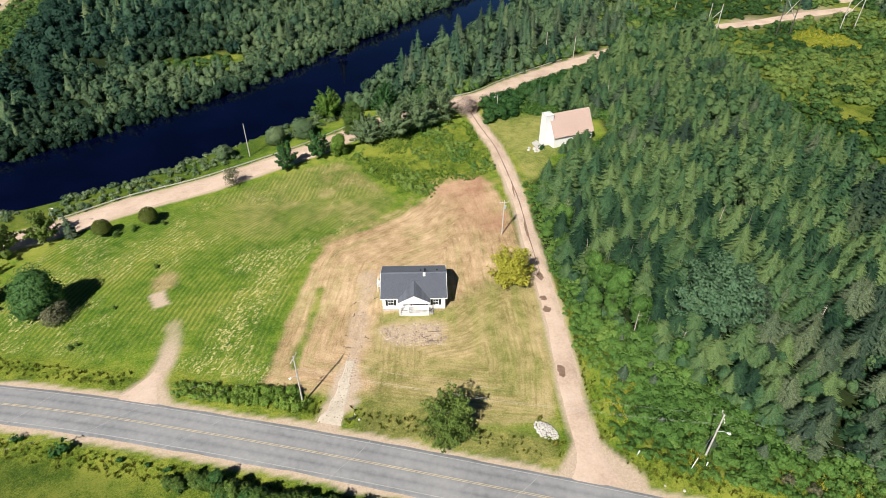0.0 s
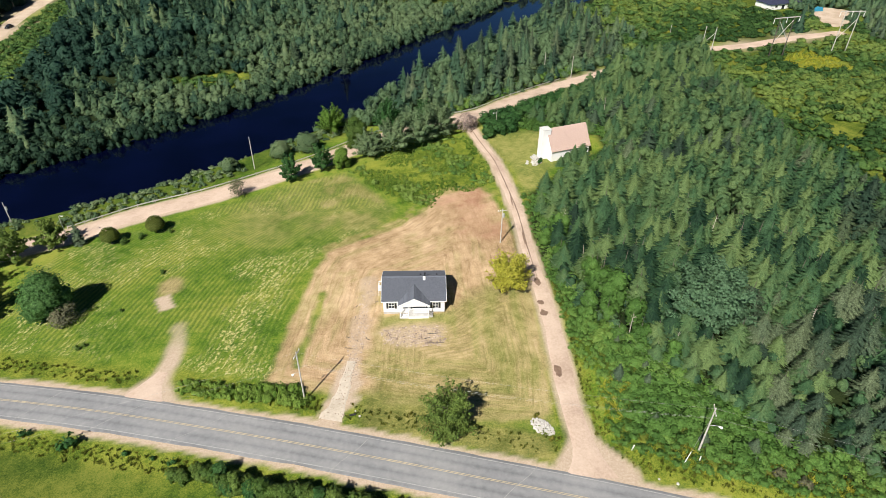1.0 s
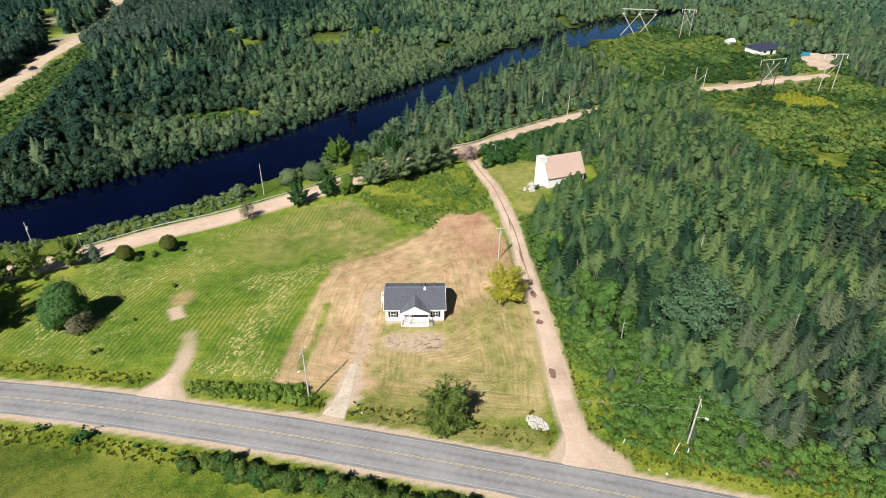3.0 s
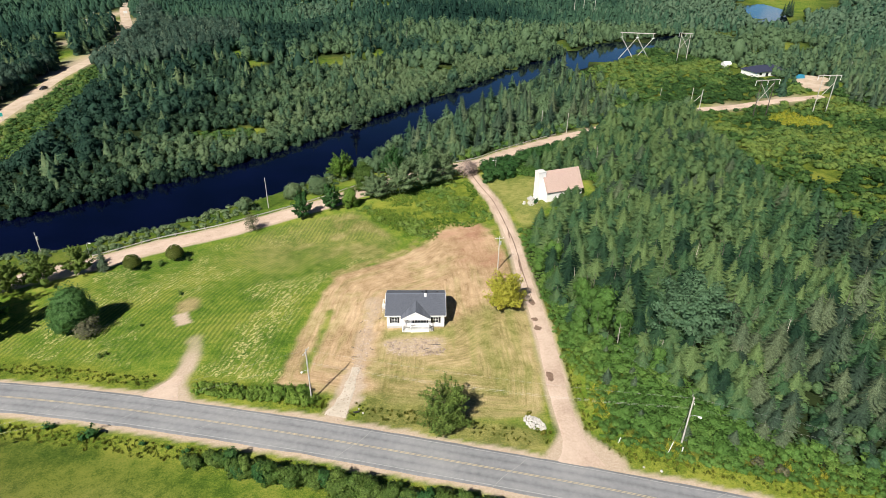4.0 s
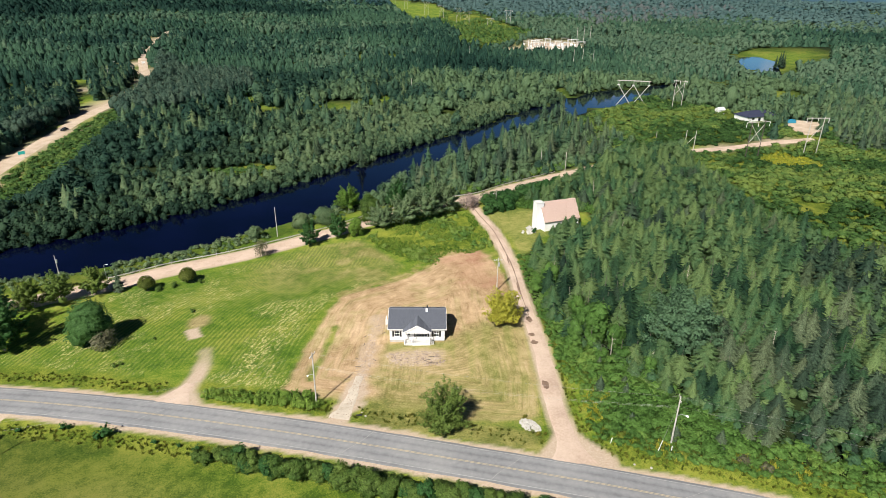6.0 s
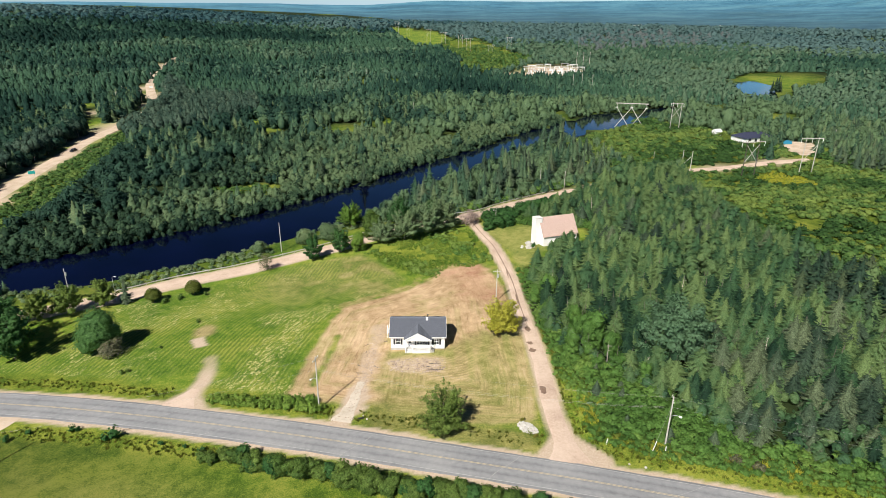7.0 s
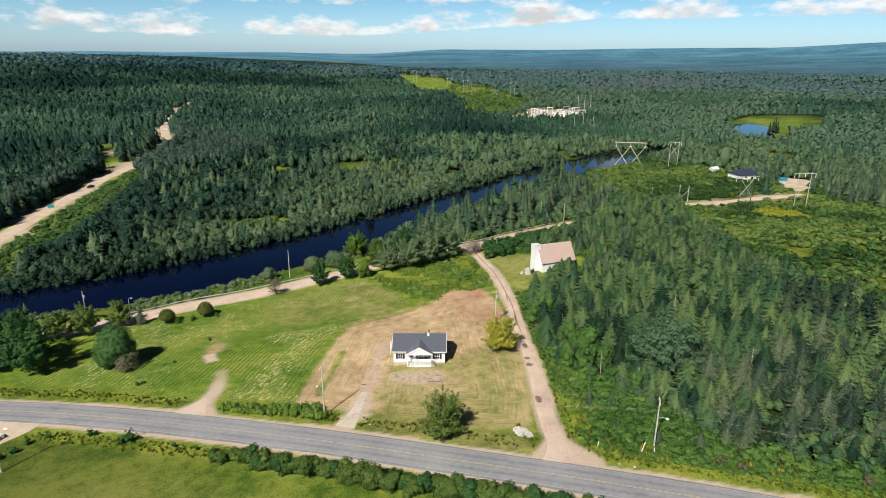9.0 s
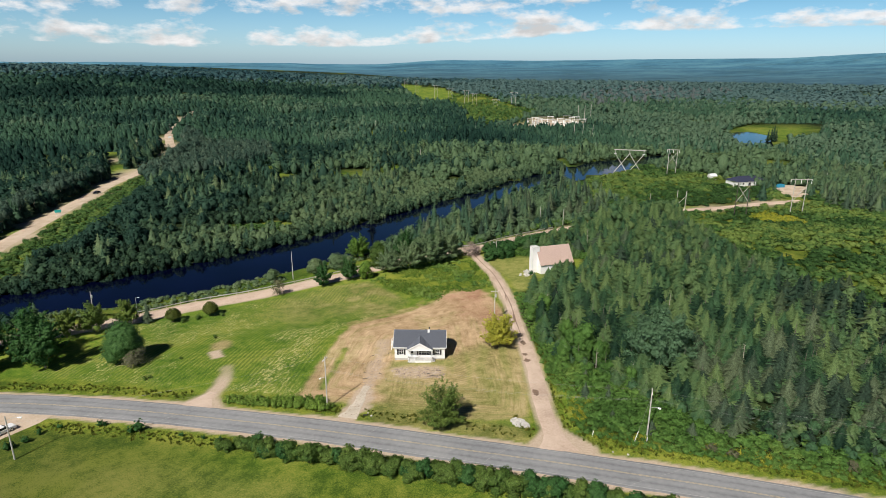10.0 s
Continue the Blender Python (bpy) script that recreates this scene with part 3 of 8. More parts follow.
M_GROVE = foliage("blue_green_poplar_leaves", (0.023, 0.060, 0.039), (0.055, 0.112, 0.068), (0.111, 0.182, 0.104), 0.65, 0.4, 1.6, (0.6, 0.95, 1.4))
M_WOODS = foliage("mixed_woods", (0.013, 0.046, 0.029), (0.045, 0.111, 0.059), (0.126, 0.225, 0.092), 0.65, 0.42, 2.2, (0.66, 0.97, 1.3))
M_BANK = foliage("bank_alder_leaves", (0.019, 0.051, 0.026), (0.058, 0.124, 0.056), (0.144, 0.237, 0.097), 0.6, 0.42, 2.6, (0.66, 0.97, 1.3))


# ---- mesh helpers ----
class Shape:
    """Vertices and faces gathered piece by piece."""

    def __init__(self):
        self.v, self.f = [], []

    def add(self, verts, faces):
        n = len(self.v)
        self.v += [tuple(p) for p in verts]
        self.f += [tuple(i + n for i in f) for f in faces]
        return self

    def box(self, x0, x1, y0, y1, z0, z1, m=None):
        p = [(x, y, z) for z in (z0, z1) for x, y in ((x0, y0), (x1, y0), (x1, y1), (x0, y1))]
        if m is not None:
            p = [m @ Vector(q) for q in p]
        return self.add(p, [(3, 2, 1, 0), (4, 5, 6, 7), (0, 1, 5, 4), (1, 2, 6, 5), (2, 3, 7, 6), (3, 0, 4, 7)])

    def soft_box(self, x0, x1, y0, y1, z0, z1, c=0.02):
        """A box with its upper and side edges taken off."""
        o = []
        for z, k in ((z0, c), (z0 + c, 0), (z1 - c, 0), (z1, c)):
            o += [(x0 + k, y0 + k, z), (x1 - k, y0 + k, z), (x1 - k, y1 - k, z), (x0 + k, y1 - k, z)]
        f = [(3, 2, 1, 0), (12, 13, 14, 15)]
        for a in (0, 4, 8):
            f += [(a + i, a + (i + 1) % 4, a + 4 + (i + 1) % 4, a + 4 + i) for i in range(4)]
        return self.add(o, f)

    def tube(self, p, q, r0, r1=None, n=7):
        p, q = Vector(p), Vector(q)
        r1 = r0 if r1 is None else r1
        w = (q - p).normalized()
        u = w.orthogonal().normalized()
        v = w.cross(u)
        ring = [u * math.cos(6.2832 * i / n) + v * math.sin(6.2832 * i / n) for i in range(n)]
        pts = [p + a * r0 for a in ring] + [q + a * r1 for a in ring]
        f = [(i, (i + 1) % n, n + (i + 1) % n, n + i) for i in range(n)]
        return self.add(pts, f + [tuple(range(n - 1, -1, -1)), tuple(range(n, 2 * n))])

    def beam(self, p, q, w, h):
        """A squared timber from p to q."""
        p, q = Vector(p), Vector(q)
        d = (q - p).normalized()
        s = d.cross(Vector((0, 0, 1)))
        s = (s if s.length > 1e-3 else Vector((1, 0, 0))).normalized()
        u = s.cross(d)
        pts = [e + s * a * w / 2 + u * b * h / 2 for e in (p, q) for a, b in ((-1, -1), (1, -1), (1, 1), (-1, 1))]
        return self.add(pts, [(3, 2, 1, 0), (4, 5, 6, 7), (0, 1, 5, 4), (1, 2, 6, 5), (2, 3, 7, 6), (3, 0, 4, 7)])

    def prism(self, outline, move):
        """A flat outline pushed along move."""
        n, mv = len(outline), Vector(move)
        pts = [Vector(p) for p in outline]
        pts += [p + mv for p in pts]
        f = [(i, (i + 1) % n, n + (i + 1) % n, n + i) for i in range(n)]
        return self.add(pts, [tuple(range(n - 1, -1, -1)), tuple(range(n, 2 * n))] + f)


def to_mesh(name, verts, faces, mat, smooth=False, values=None, normals=None):
    """A mesh from arrays; faces all of one size. values: numbers kept on the vertices by name. normals: soft leaf normals."""
    verts, faces = np.asarray(verts, np.float32), np.asarray(faces, np.int32)
    me = bpy.data.meshes.new(name)
    me.vertices.add(len(verts))
    me.vertices.foreach_set("co", verts.ravel())
    k = faces.shape[1]
    me.loops.add(faces.size)
    me.loops.foreach_set("vertex_index", faces.ravel())
    me.polygons.add(len(faces))
    me.polygons.foreach_set("loop_start", np.arange(0, faces.size, k, dtype=np.int32))
    if smooth:
        me.polygons.foreach_set("use_smooth", np.ones(len(faces), bool))
    for key, arr in (values or {}).items():
        me.attributes.new(key, "FLOAT", "POINT").data.foreach_set("value", np.asarray(arr, np.float32))
    me.materials.append(mat)
    me.update(calc_edges=True)
    if normals is not None:
        me.polygons.foreach_set("use_smooth", np.ones(len(faces), bool))
        me.normals_split_custom_set_from_vertices(np.asarray(normals, np.float32))
    return me


def shape_mesh(name, shape, mat, smooth=False):
    me = bpy.data.meshes.new(name)
    me.from_pydata(shape.v, [], shape.f)
    me.materials.append(mat)
    bm = bmesh.new()
    bm.from_mesh(me)
    bmesh.ops.recalc_face_normals(bm, faces=bm.faces)
    bm.to_mesh(me)
    bm.free()
    if smooth:
        me.polygons.foreach_set("use_smooth", np.ones(len(me.polygons), bool))
    return me


def part(name, shape, mat, parent, label=""):
    """One mesh under a thing or under a part. shape: a Shape or a finished mesh."""
    me = shape_mesh(name, shape, mat) if isinstance(shape, Shape) else shape
    ob = new(name, me)
    ob.parent = parent
    return tagged(ob, label)


def thing(name, m, label, category, group="", kind=""):
    ob = new(name)
    ob.matrix_world = m
    return tagged(ob, label, category, group, kind)


def lone(name, me, label, category, group="", kind="", m=None):
    ob = new(name, me)
    if m is not None:
        ob.matrix_world = m
    return tagged(ob, label, category, group, kind)


# ---- ground ----
def GR_side(x):
    """Northing of the gravel road at an easting."""
    g = np.array(GRAVEL_ROAD)
    return np.interp(x, g[:, 0], g[:, 1])


def fbr(x, y, scale, shift=0.0):
    """Like fbm, with every octave turned, so that no rows show."""
    x, y = np.asarray(x, float), np.asarray(y, float)
    out = 0.0
    for weight, size, turn, k in ((0.5, 1.0, 0.6, 0), (0.3, 2.1, 1.5, 5), (0.2, 4.3, 2.6, 9)):
        c, q = math.cos(turn), math.sin(turn)
        out = out + weight * vnoise(c * x - q * y, q * x + c * y, scale / size, shift + k)
    return out


def zones(x, y):
    """How much of each cover lies at a place."""
    n1, n2 = fbr(x, y, 7.0) - 0.5, fbr(x, y, 2.2, 40) - 0.5
    wob = 2.2 * n1 + 1.2 * n2
    z = {}
    mown = inside(x, y, MOWN)
    front = inside(x, y, FRONT_LAWN)
    z["soil"] = ramp(-0.7, 0.9, mown + wob * 0.8) * (1 - 0.22 * ramp(0.58, 0.72, fbr(x, y, 6, 11)))
    lawn = ramp(-1.5, 2.5, front + wob * 1.6)
    z["straw"] = np.maximum(lawn * (0.86 + 0.14 * ramp(0.35, 0.6, fbr(x, y, 9, 70))), 0.0)
    z["soil"] *= 1 - 0.92 * lawn
    # greener wisps on the mown ground
    wisp = 0.55 * ramp(0.52, 0.70, fbr(mown * 1.6 + 40, y * 0.16 + 0.1 * x, 3.0, 61)) * ramp(0, 2, mown) * ramp(34, 22, y)
    z["straw"] = z["straw"] * (1 - 0.7 * wisp)
    z["soil"] = z["soil"] * (1 - 0.45 * wisp)
    # grass kept green round the house and along the east edge
    near_house = 0.75 * ramp(2.6, 0.5, np.abs(y + 1.4) + 2 * n2) * ramp(8.0, 5.5, np.abs(x))
    east = ramp(1.8, 0.4, np.abs(x - 15 - 0.8 * np.sin(y * 0.3))) * ramp(-22, -12, y) * ramp(14, 6, y)
    green = np.clip(near_house + 0.5 * east, 0, 1)
    z["soil"], z["straw"] = z["soil"] * (1 - 0.8 * green), z["straw"] * (1 - 0.65 * green)
    streak = ramp(1.3, 0.3, line_distance(x, y, GREEN_STREAK)[0] + 1.4 * n2) * 0.85
    z["soil"], z["straw"] = z["soil"] * (1 - streak), z["straw"] * (1 - 0.6 * streak)
    z["red"] = ramp(-3.2, 3.2, inside(x, y, RED_SOIL) + 3.5 * wob) * (0.35 + 0.45 * ramp(0.35, 0.6, fbr(x, y, 7, 21)))
    field = inside(x, y, FIELD)
    # dried swaths lie thick on parts of the field
    thick = np.maximum(ramp(5.0, 1.0, np.abs((x + 32.5) - 0.18 * (y - 4) + 3 * n1)) * ramp(-14, -6, y) * ramp(20, 14, y), ramp(5.5, 2, np.abs(y - 20 - 0.15 * (x + 30) + 3 * n1)) * ramp(-41, -36, x) * 0.85)
    z["rows"] = ramp(0, 3, field) * (0.06 + 0.62 * ramp(0.40, 0.62, fbr(x, y, 17, 90)) * ramp(0.35, 0.6, fbr(x, y, 4, 93)) + 1.0 * thick)
    band = ramp(-15.5, -13.5, y + 0.2 * (x + 35)) * ramp(-9.5, -12, y + 0.2 * (x + 35)) * ramp(-44, -40, x) * ramp(-22, -26, x)
    z["rows"] = np.clip(z["rows"] + 0.9 * band, 0, 1)
    z["field"] = ramp(0, 3, field)
    z["mow"] = np.where(field > 0, 0.76 * (x - 0.12 * y - 0.000133 * (np.clip(y, -30, 45) + 6) ** 3) + 0.5 * n1, np.where(front > 0.5, np.minimum(front, 30) * 1.05, mown * 1.0 + 0.6))
    # rough verges and open rough ground
    d_main, _ = line_distance(x, y, MAIN_ROAD)
    verge = ramp(12.5, 9.0, d_main + 3 * wob * 0.6) * ramp(4.6, 5.6, d_main)
    rough = np.maximum(ramp(-1, 2, inside(x, y, THICKET) + wob), ramp(-3, 3, np.maximum(inside(x, y, HEATH), inside(x, y, SCRUB)) + 3 * wob))
    d_drive, _ = line_distance(x, y, DRIVEWAY)
    z["wild"] = np.clip(np.maximum(np.maximum(verge, rough), ramp(4.2, 2.6, d_drive + wob)), 0, 1)
    z["wild"] = np.maximum(z["wild"], 0.7 * ramp(8, 14, d_main) * (y < -0.27 * x - 38) * (0.5 + fbr(x, y, 20, 12)))
    z["soil"] *= 1 - verge
    z["straw"] *= 1 - 0.65 * verge
    z["straw"] = np.maximum(z["straw"], 0.5 * verge * ramp(-10, -7, x) * ramp(23, 20, x) * (y > -0.27 * x - 36))
    for poly in (ROAD_SCRUB, GLADE, CORRIDOR, YELLOW_MEADOW):
        z["wild"] = np.maximum(z["wild"], ramp(-3, 3, inside(x, y, poly) + wob))
    # paler, drier turf on the upper field and along the edge of the mown ground
    dry = ramp(0, 3, field) * ramp(18, 44, y) * ramp(-62, -22, x) * (0.22 + 0.45 * ramp(0.38, 0.62, fbr(x, y, 8, 57)))
    rim = ramp(2.6, 0.6, np.abs(mown + 1.6 + 2 * n1)) * ramp(20, 26, y) * ramp(16, 10, x) * ramp(0.35, 0.55, fbr(x, y, 2.4, 58))
    z["straw"] = np.maximum(z["straw"], np.maximum(dry, 0.85 * rim))
    z["straw"] = np.maximum(z["straw"], 0.14 * ramp(12, 20, d_main) * (y < -0.27 * x - 38) * ramp(0.35, 0.65, fbr(x, y, 16, 92)))
    z["straw"] = np.maximum(z["straw"], 0.38 * ramp(-1, 2, inside(x, y, CHURCH_LAWN) + wob))
    # gravel: shoulders, drives, pad
    g = ramp(5.2, 4.55, d_main + 0.6 * wob)
    uphill = ramp(-6, -2, y - np.interp(x, [p[0] for p in MAIN_ROAD], [p[1] for p in MAIN_ROAD]))
    d_g, _ = line_distance(x, y, GRAVEL_ROAD)
    g = np.maximum(g, ramp(4.9, 3.8, d_g + 0.5 * wob))
    g = np.maximum(g, ramp(2.7, 1.7, d_drive + 0.4 * wob))
    d_s, _ = line_distance(x, y, SPUR)
    flare = 0.9 + 0.6 * ramp(-3, -13, y) + 6.0 * ramp(-12, -22, y) ** 1.6
    g = np.maximum(g, ramp(flare + 1.2, flare - 0.6, d_s + 0.7 * wob) * (0.55 + 0.45 * ramp(-1, -9, y)) * uphill)
    flare = 2.0 + 5.0 * ramp(-30, -39, y)
    g = np.maximum(g, ramp(flare + 0.6, flare - 0.6, d_drive + 0.4 * wob) * ramp(-24, -32, y) * uphill)
    g = np.maximum(g, ramp(-0.3, 0.3, inside(x, y, PAD) + 0.4 * wob))
    g = np.maximum(g, 0.72 * ramp(-1.5, 1.5, inside(x, y, RUBBLE) + 1.8 * wob))
    d_st, _ = line_distance(x, y, STONE_STRIP)
    g = np.maximum(g, ramp(2.2, 0.9, d_st + 1.8 * wob) * (0.55 + 0.45 * ramp(-7, -14, y)))
    z["straw"] = np.maximum(z["straw"], 0.8 * ramp(2.6, 1.0, d_st + 1.6 * wob) * ramp(-14, -9, y))
    d_f, _ = line_distance(x, y, FAR_ROAD)
    g = np.maximum(g, ramp(7.5, 5.5, d_f + wob))
    g = np.maximum(g, ramp(-2, 3, inside(x, y, SUBSTATION)))
    g = np.maximum(g, ramp(-2, 2, inside(x, y, APRON)))
    far_green = np.maximum(ramp(-3, 3, inside(x, y, POND_MEADOW) + wob), ramp(-4, 4, inside(x, y, CORRIDOR) + wob))
    z["gravel"] = g
    z["red"] = np.maximum(z["red"], 0.75 * ramp(3.0, 1.0, np.hypot(x - 26.4, (y - 6.5) * 0.45) + wob))
    bare = ramp(3.4, 1.4, np.hypot(x + 52.5, (y - 13.5) * 0.8) + 0.8 * wob)
    z["soil"] = np.maximum(z["soil"], 0.6 * bare)
    heath_ = np.maximum(inside(x, y, HEATH), inside(x, y, SCRUB))
    # floor tone darkens the field south of the road, more to the west
    south_dark = (0.20 + 0.34 * ramp(-20, -75, x)) * ramp(7.5, 11, d_main) * (y < -0.27 * x - 38)
    # under woods and thicket the near-black floor tone carries their shade
    z["wood"] = np.maximum(np.maximum(wood_cover(x, y), south_dark), 0.25 * ramp(-2, 2, heath_) * ramp(2, -2, inside(x, y, YELLOW_MEADOW) + 2 * wob)) * (1 - g)
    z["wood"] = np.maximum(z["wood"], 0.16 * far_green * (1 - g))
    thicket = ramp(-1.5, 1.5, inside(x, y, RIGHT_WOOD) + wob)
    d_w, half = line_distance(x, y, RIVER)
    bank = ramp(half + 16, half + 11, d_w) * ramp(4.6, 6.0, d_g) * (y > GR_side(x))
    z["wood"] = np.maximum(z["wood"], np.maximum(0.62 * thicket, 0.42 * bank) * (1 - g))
    z["wild"] = z["wild"] * (1 - 0.7 * thicket)
    return z


RIGHT_WOOD = [(30.5, 47), (29, 33), (28.6, 19), (29.4, 6), (31, -9), (34, -19), (33, -31), (44, -37), (62, -43), (90, -53), (140, -70), (190, -40), (200, 10), (125, 22), (112, 70), (118, 120), (127, 178), (108, 171), (92, 160), (70, 144), (56, 132), (45, 118), (33, 103), (28, 97), (38, 89), (46, 87), (57, 84), (57, 75), (47, 63), (41, 60)]

TALL_WOOD = [(30.5, 47), (30, 38), (29, 20), (31, 5), (33, -7), (39, -12), (43, -17), (48, -26), (54, -34), (62, -40.5), (90, -52), (140, -70), (190, -40), (200, 10), (125, 22), (112, 70), (118, 120), (126, 179), (110, 172.5), (94, 161.5), (72, 145), (57, 133), (47, 118), (38, 99), (45, 89), (58, 85), (58, 74), (48, 62), (40, 57)]


def wood_cover(x, y):
    """1 where trees and shrubs close over the ground."""
    n = 6 * (fbm(x, y, 12, 77) - 0.5)
    right = ramp(-2, 1, np.minimum(inside(x, y, RIGHT_WOOD), inside(x, y, TALL_WOOD) + 1.0) + 0.4 * n)
    d, half = line_distance(x, y, RIVER)
    beyond = np.where((y > 60 + 0.78 * (x + 130)) | (y > 150), 1.0, 0.0)
    beyond = np.maximum(beyond, ramp(108, 118, y - 0.75 * (x - 20)) * (y > 100))
    west = np.where((x < -118) & (y > 30), 1.0, 0.0)
    w = np.maximum(np.maximum(right, beyond), west)
    w = w * ramp(half - 4.5, half - 2.5, d)
    for road, r in ((GRAVEL_ROAD, 5.5), (FAR_ROAD, 9.5 - 5.0 * ramp(430, 520, y))):
        dr, _ = line_distance(x, y, road)
        w = w * ramp(r - 1.5, r + 1.5, dr + 0.3 * n)
    for poly in (LOT, POND_MEADOW, FAR_MEADOW, SUBSTATION, YELLOW_MEADOW, HEATH, SCRUB, APRON, APRON_FRONT, ROAD_GREEN, ROAD_SCRUB, GLADE, FAR_FIELDS, FAR_FIELD_NORTH, CORRIDOR):
        w = w * ramp(1.5, -1.5, inside(x, y, poly) + 0.6 * n)
    glade = ramp(0.68, 0.74, fbm(x, y, 46, 15)) * ramp(220, 300, y)
    return np.clip(w * (1 - 0.9 * glade), 0, 1)


def axis(dense0, dense1, step, low, high, grow=1.16):
    a = list(np.arange(dense0, dense1 + 1e-6, step))
    s, p = step, dense1
    while p < high:
        s = min(s * grow, 160)
        p += s
        a.append(min(p, high))
    s, p = step, dense0
    while p > low:
        s = min(s * grow, 160)
        p -= s
        a.insert(0, max(p, low))
    return np.array(a)


def build_ground():
    xs, ys = axis(-100, 58, 0.7, -4900, 4900), axis(-52, 112, 0.7, -4900, 4900)
    X, Y = np.meshgrid(xs, ys)
    X, Y = X.ravel(), Y.ravel()
    Z = ground_z(X, Y) + 0.10 * (fbm(X, Y, 5, 3) - 0.5) * (np.hypot(X, Y) < 400)
    nx, ny = len(xs), len(ys)
    i = (np.arange(ny - 1)[:, None] * nx + np.arange(nx - 1)[None, :]).ravel()
    faces = np.stack([i, i + 1, i + nx + 1, i + nx], 1)
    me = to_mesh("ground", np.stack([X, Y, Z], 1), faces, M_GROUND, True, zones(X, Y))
    lone("ground", me, "hillside of mown grass, rough field and forest floor coloured as in shade", "ground", kind="structure")


def ribbon(name, pts, half, mat, label, category, step=1.5, lift=0.06, cross=6, ragged=0.15, kind="structure", offset=0.0, widths=None):
    """A strip laid over the ground along a line."""
    c = smooth_line(pts, step)
    t = np.gradient(c[:, :2], axis=0)
    t /= np.linalg.norm(t, axis=1)[:, None]
    nrm = np.stack([-t[:, 1], t[:, 0]], 1)
    u = np.linspace(-1, 1, cross + 1)
    h = np.full(len(c), half) if widths is None else widths(c)
    left = h + ragged * (2 * fbm(c[:, 0], c[:, 1], 3, 5) - 1)
    right = h + ragged * (2 * fbm(c[:, 0], c[:, 1], 3, 55) - 1)
    across = np.where(u[None] > 0, u[None] * left[:, None], u[None] * right[:, None]) + offset
    X = c[:, :1] + nrm[:, :1] * across
    Y = c[:, 1:2] + nrm[:, 1:2] * across
    Z = ground_z(X, Y) + lift + 0.02 * (1 - np.abs(u[None]) ** 3)
    Z[:, 0] -= 0.10 + lift
    Z[:, -1] -= 0.10 + lift
    n, k = len(c), cross + 1
    i = (np.arange(n - 1)[:, None] * k + np.arange(k - 1)[None, :]).ravel()
    faces = np.stack([i + 1, i, i + k, i + k + 1], 1)
    me = to_mesh(name, np.stack([X.ravel(), Y.ravel(), Z.ravel()], 1), faces, mat, True, {"across": across.ravel()})
    return lone(name, me, label, category, kind=kind)


def paint_line(name, pts, offset, width, mat, parent, label="", lift=0.094, start=0, stop=None, step=2.0):
    c = smooth_line(pts, step)[start:stop]
    t = np.gradient(c[:, :2], axis=0)
    t /= np.linalg.norm(t, axis=1)[:, None]
    nrm = np.stack([-t[:, 1], t[:, 0]], 1)
    a = c[:, :2] + nrm * (offset - width / 2)
    b = c[:, :2] + nrm * (offset + width / 2)
    v = np.concatenate([np.c_[a, ground_z(a[:, 0], a[:, 1]) + lift], np.c_[b, ground_z(b[:, 0], b[:, 1]) + lift]])
    n = len(c)
    i = np.arange(n - 1)
    me = to_mesh(name, v, np.stack([i, i + 1, n + i + 1, n + i], 1), mat)
    return part(name, me, mat, parent, label)


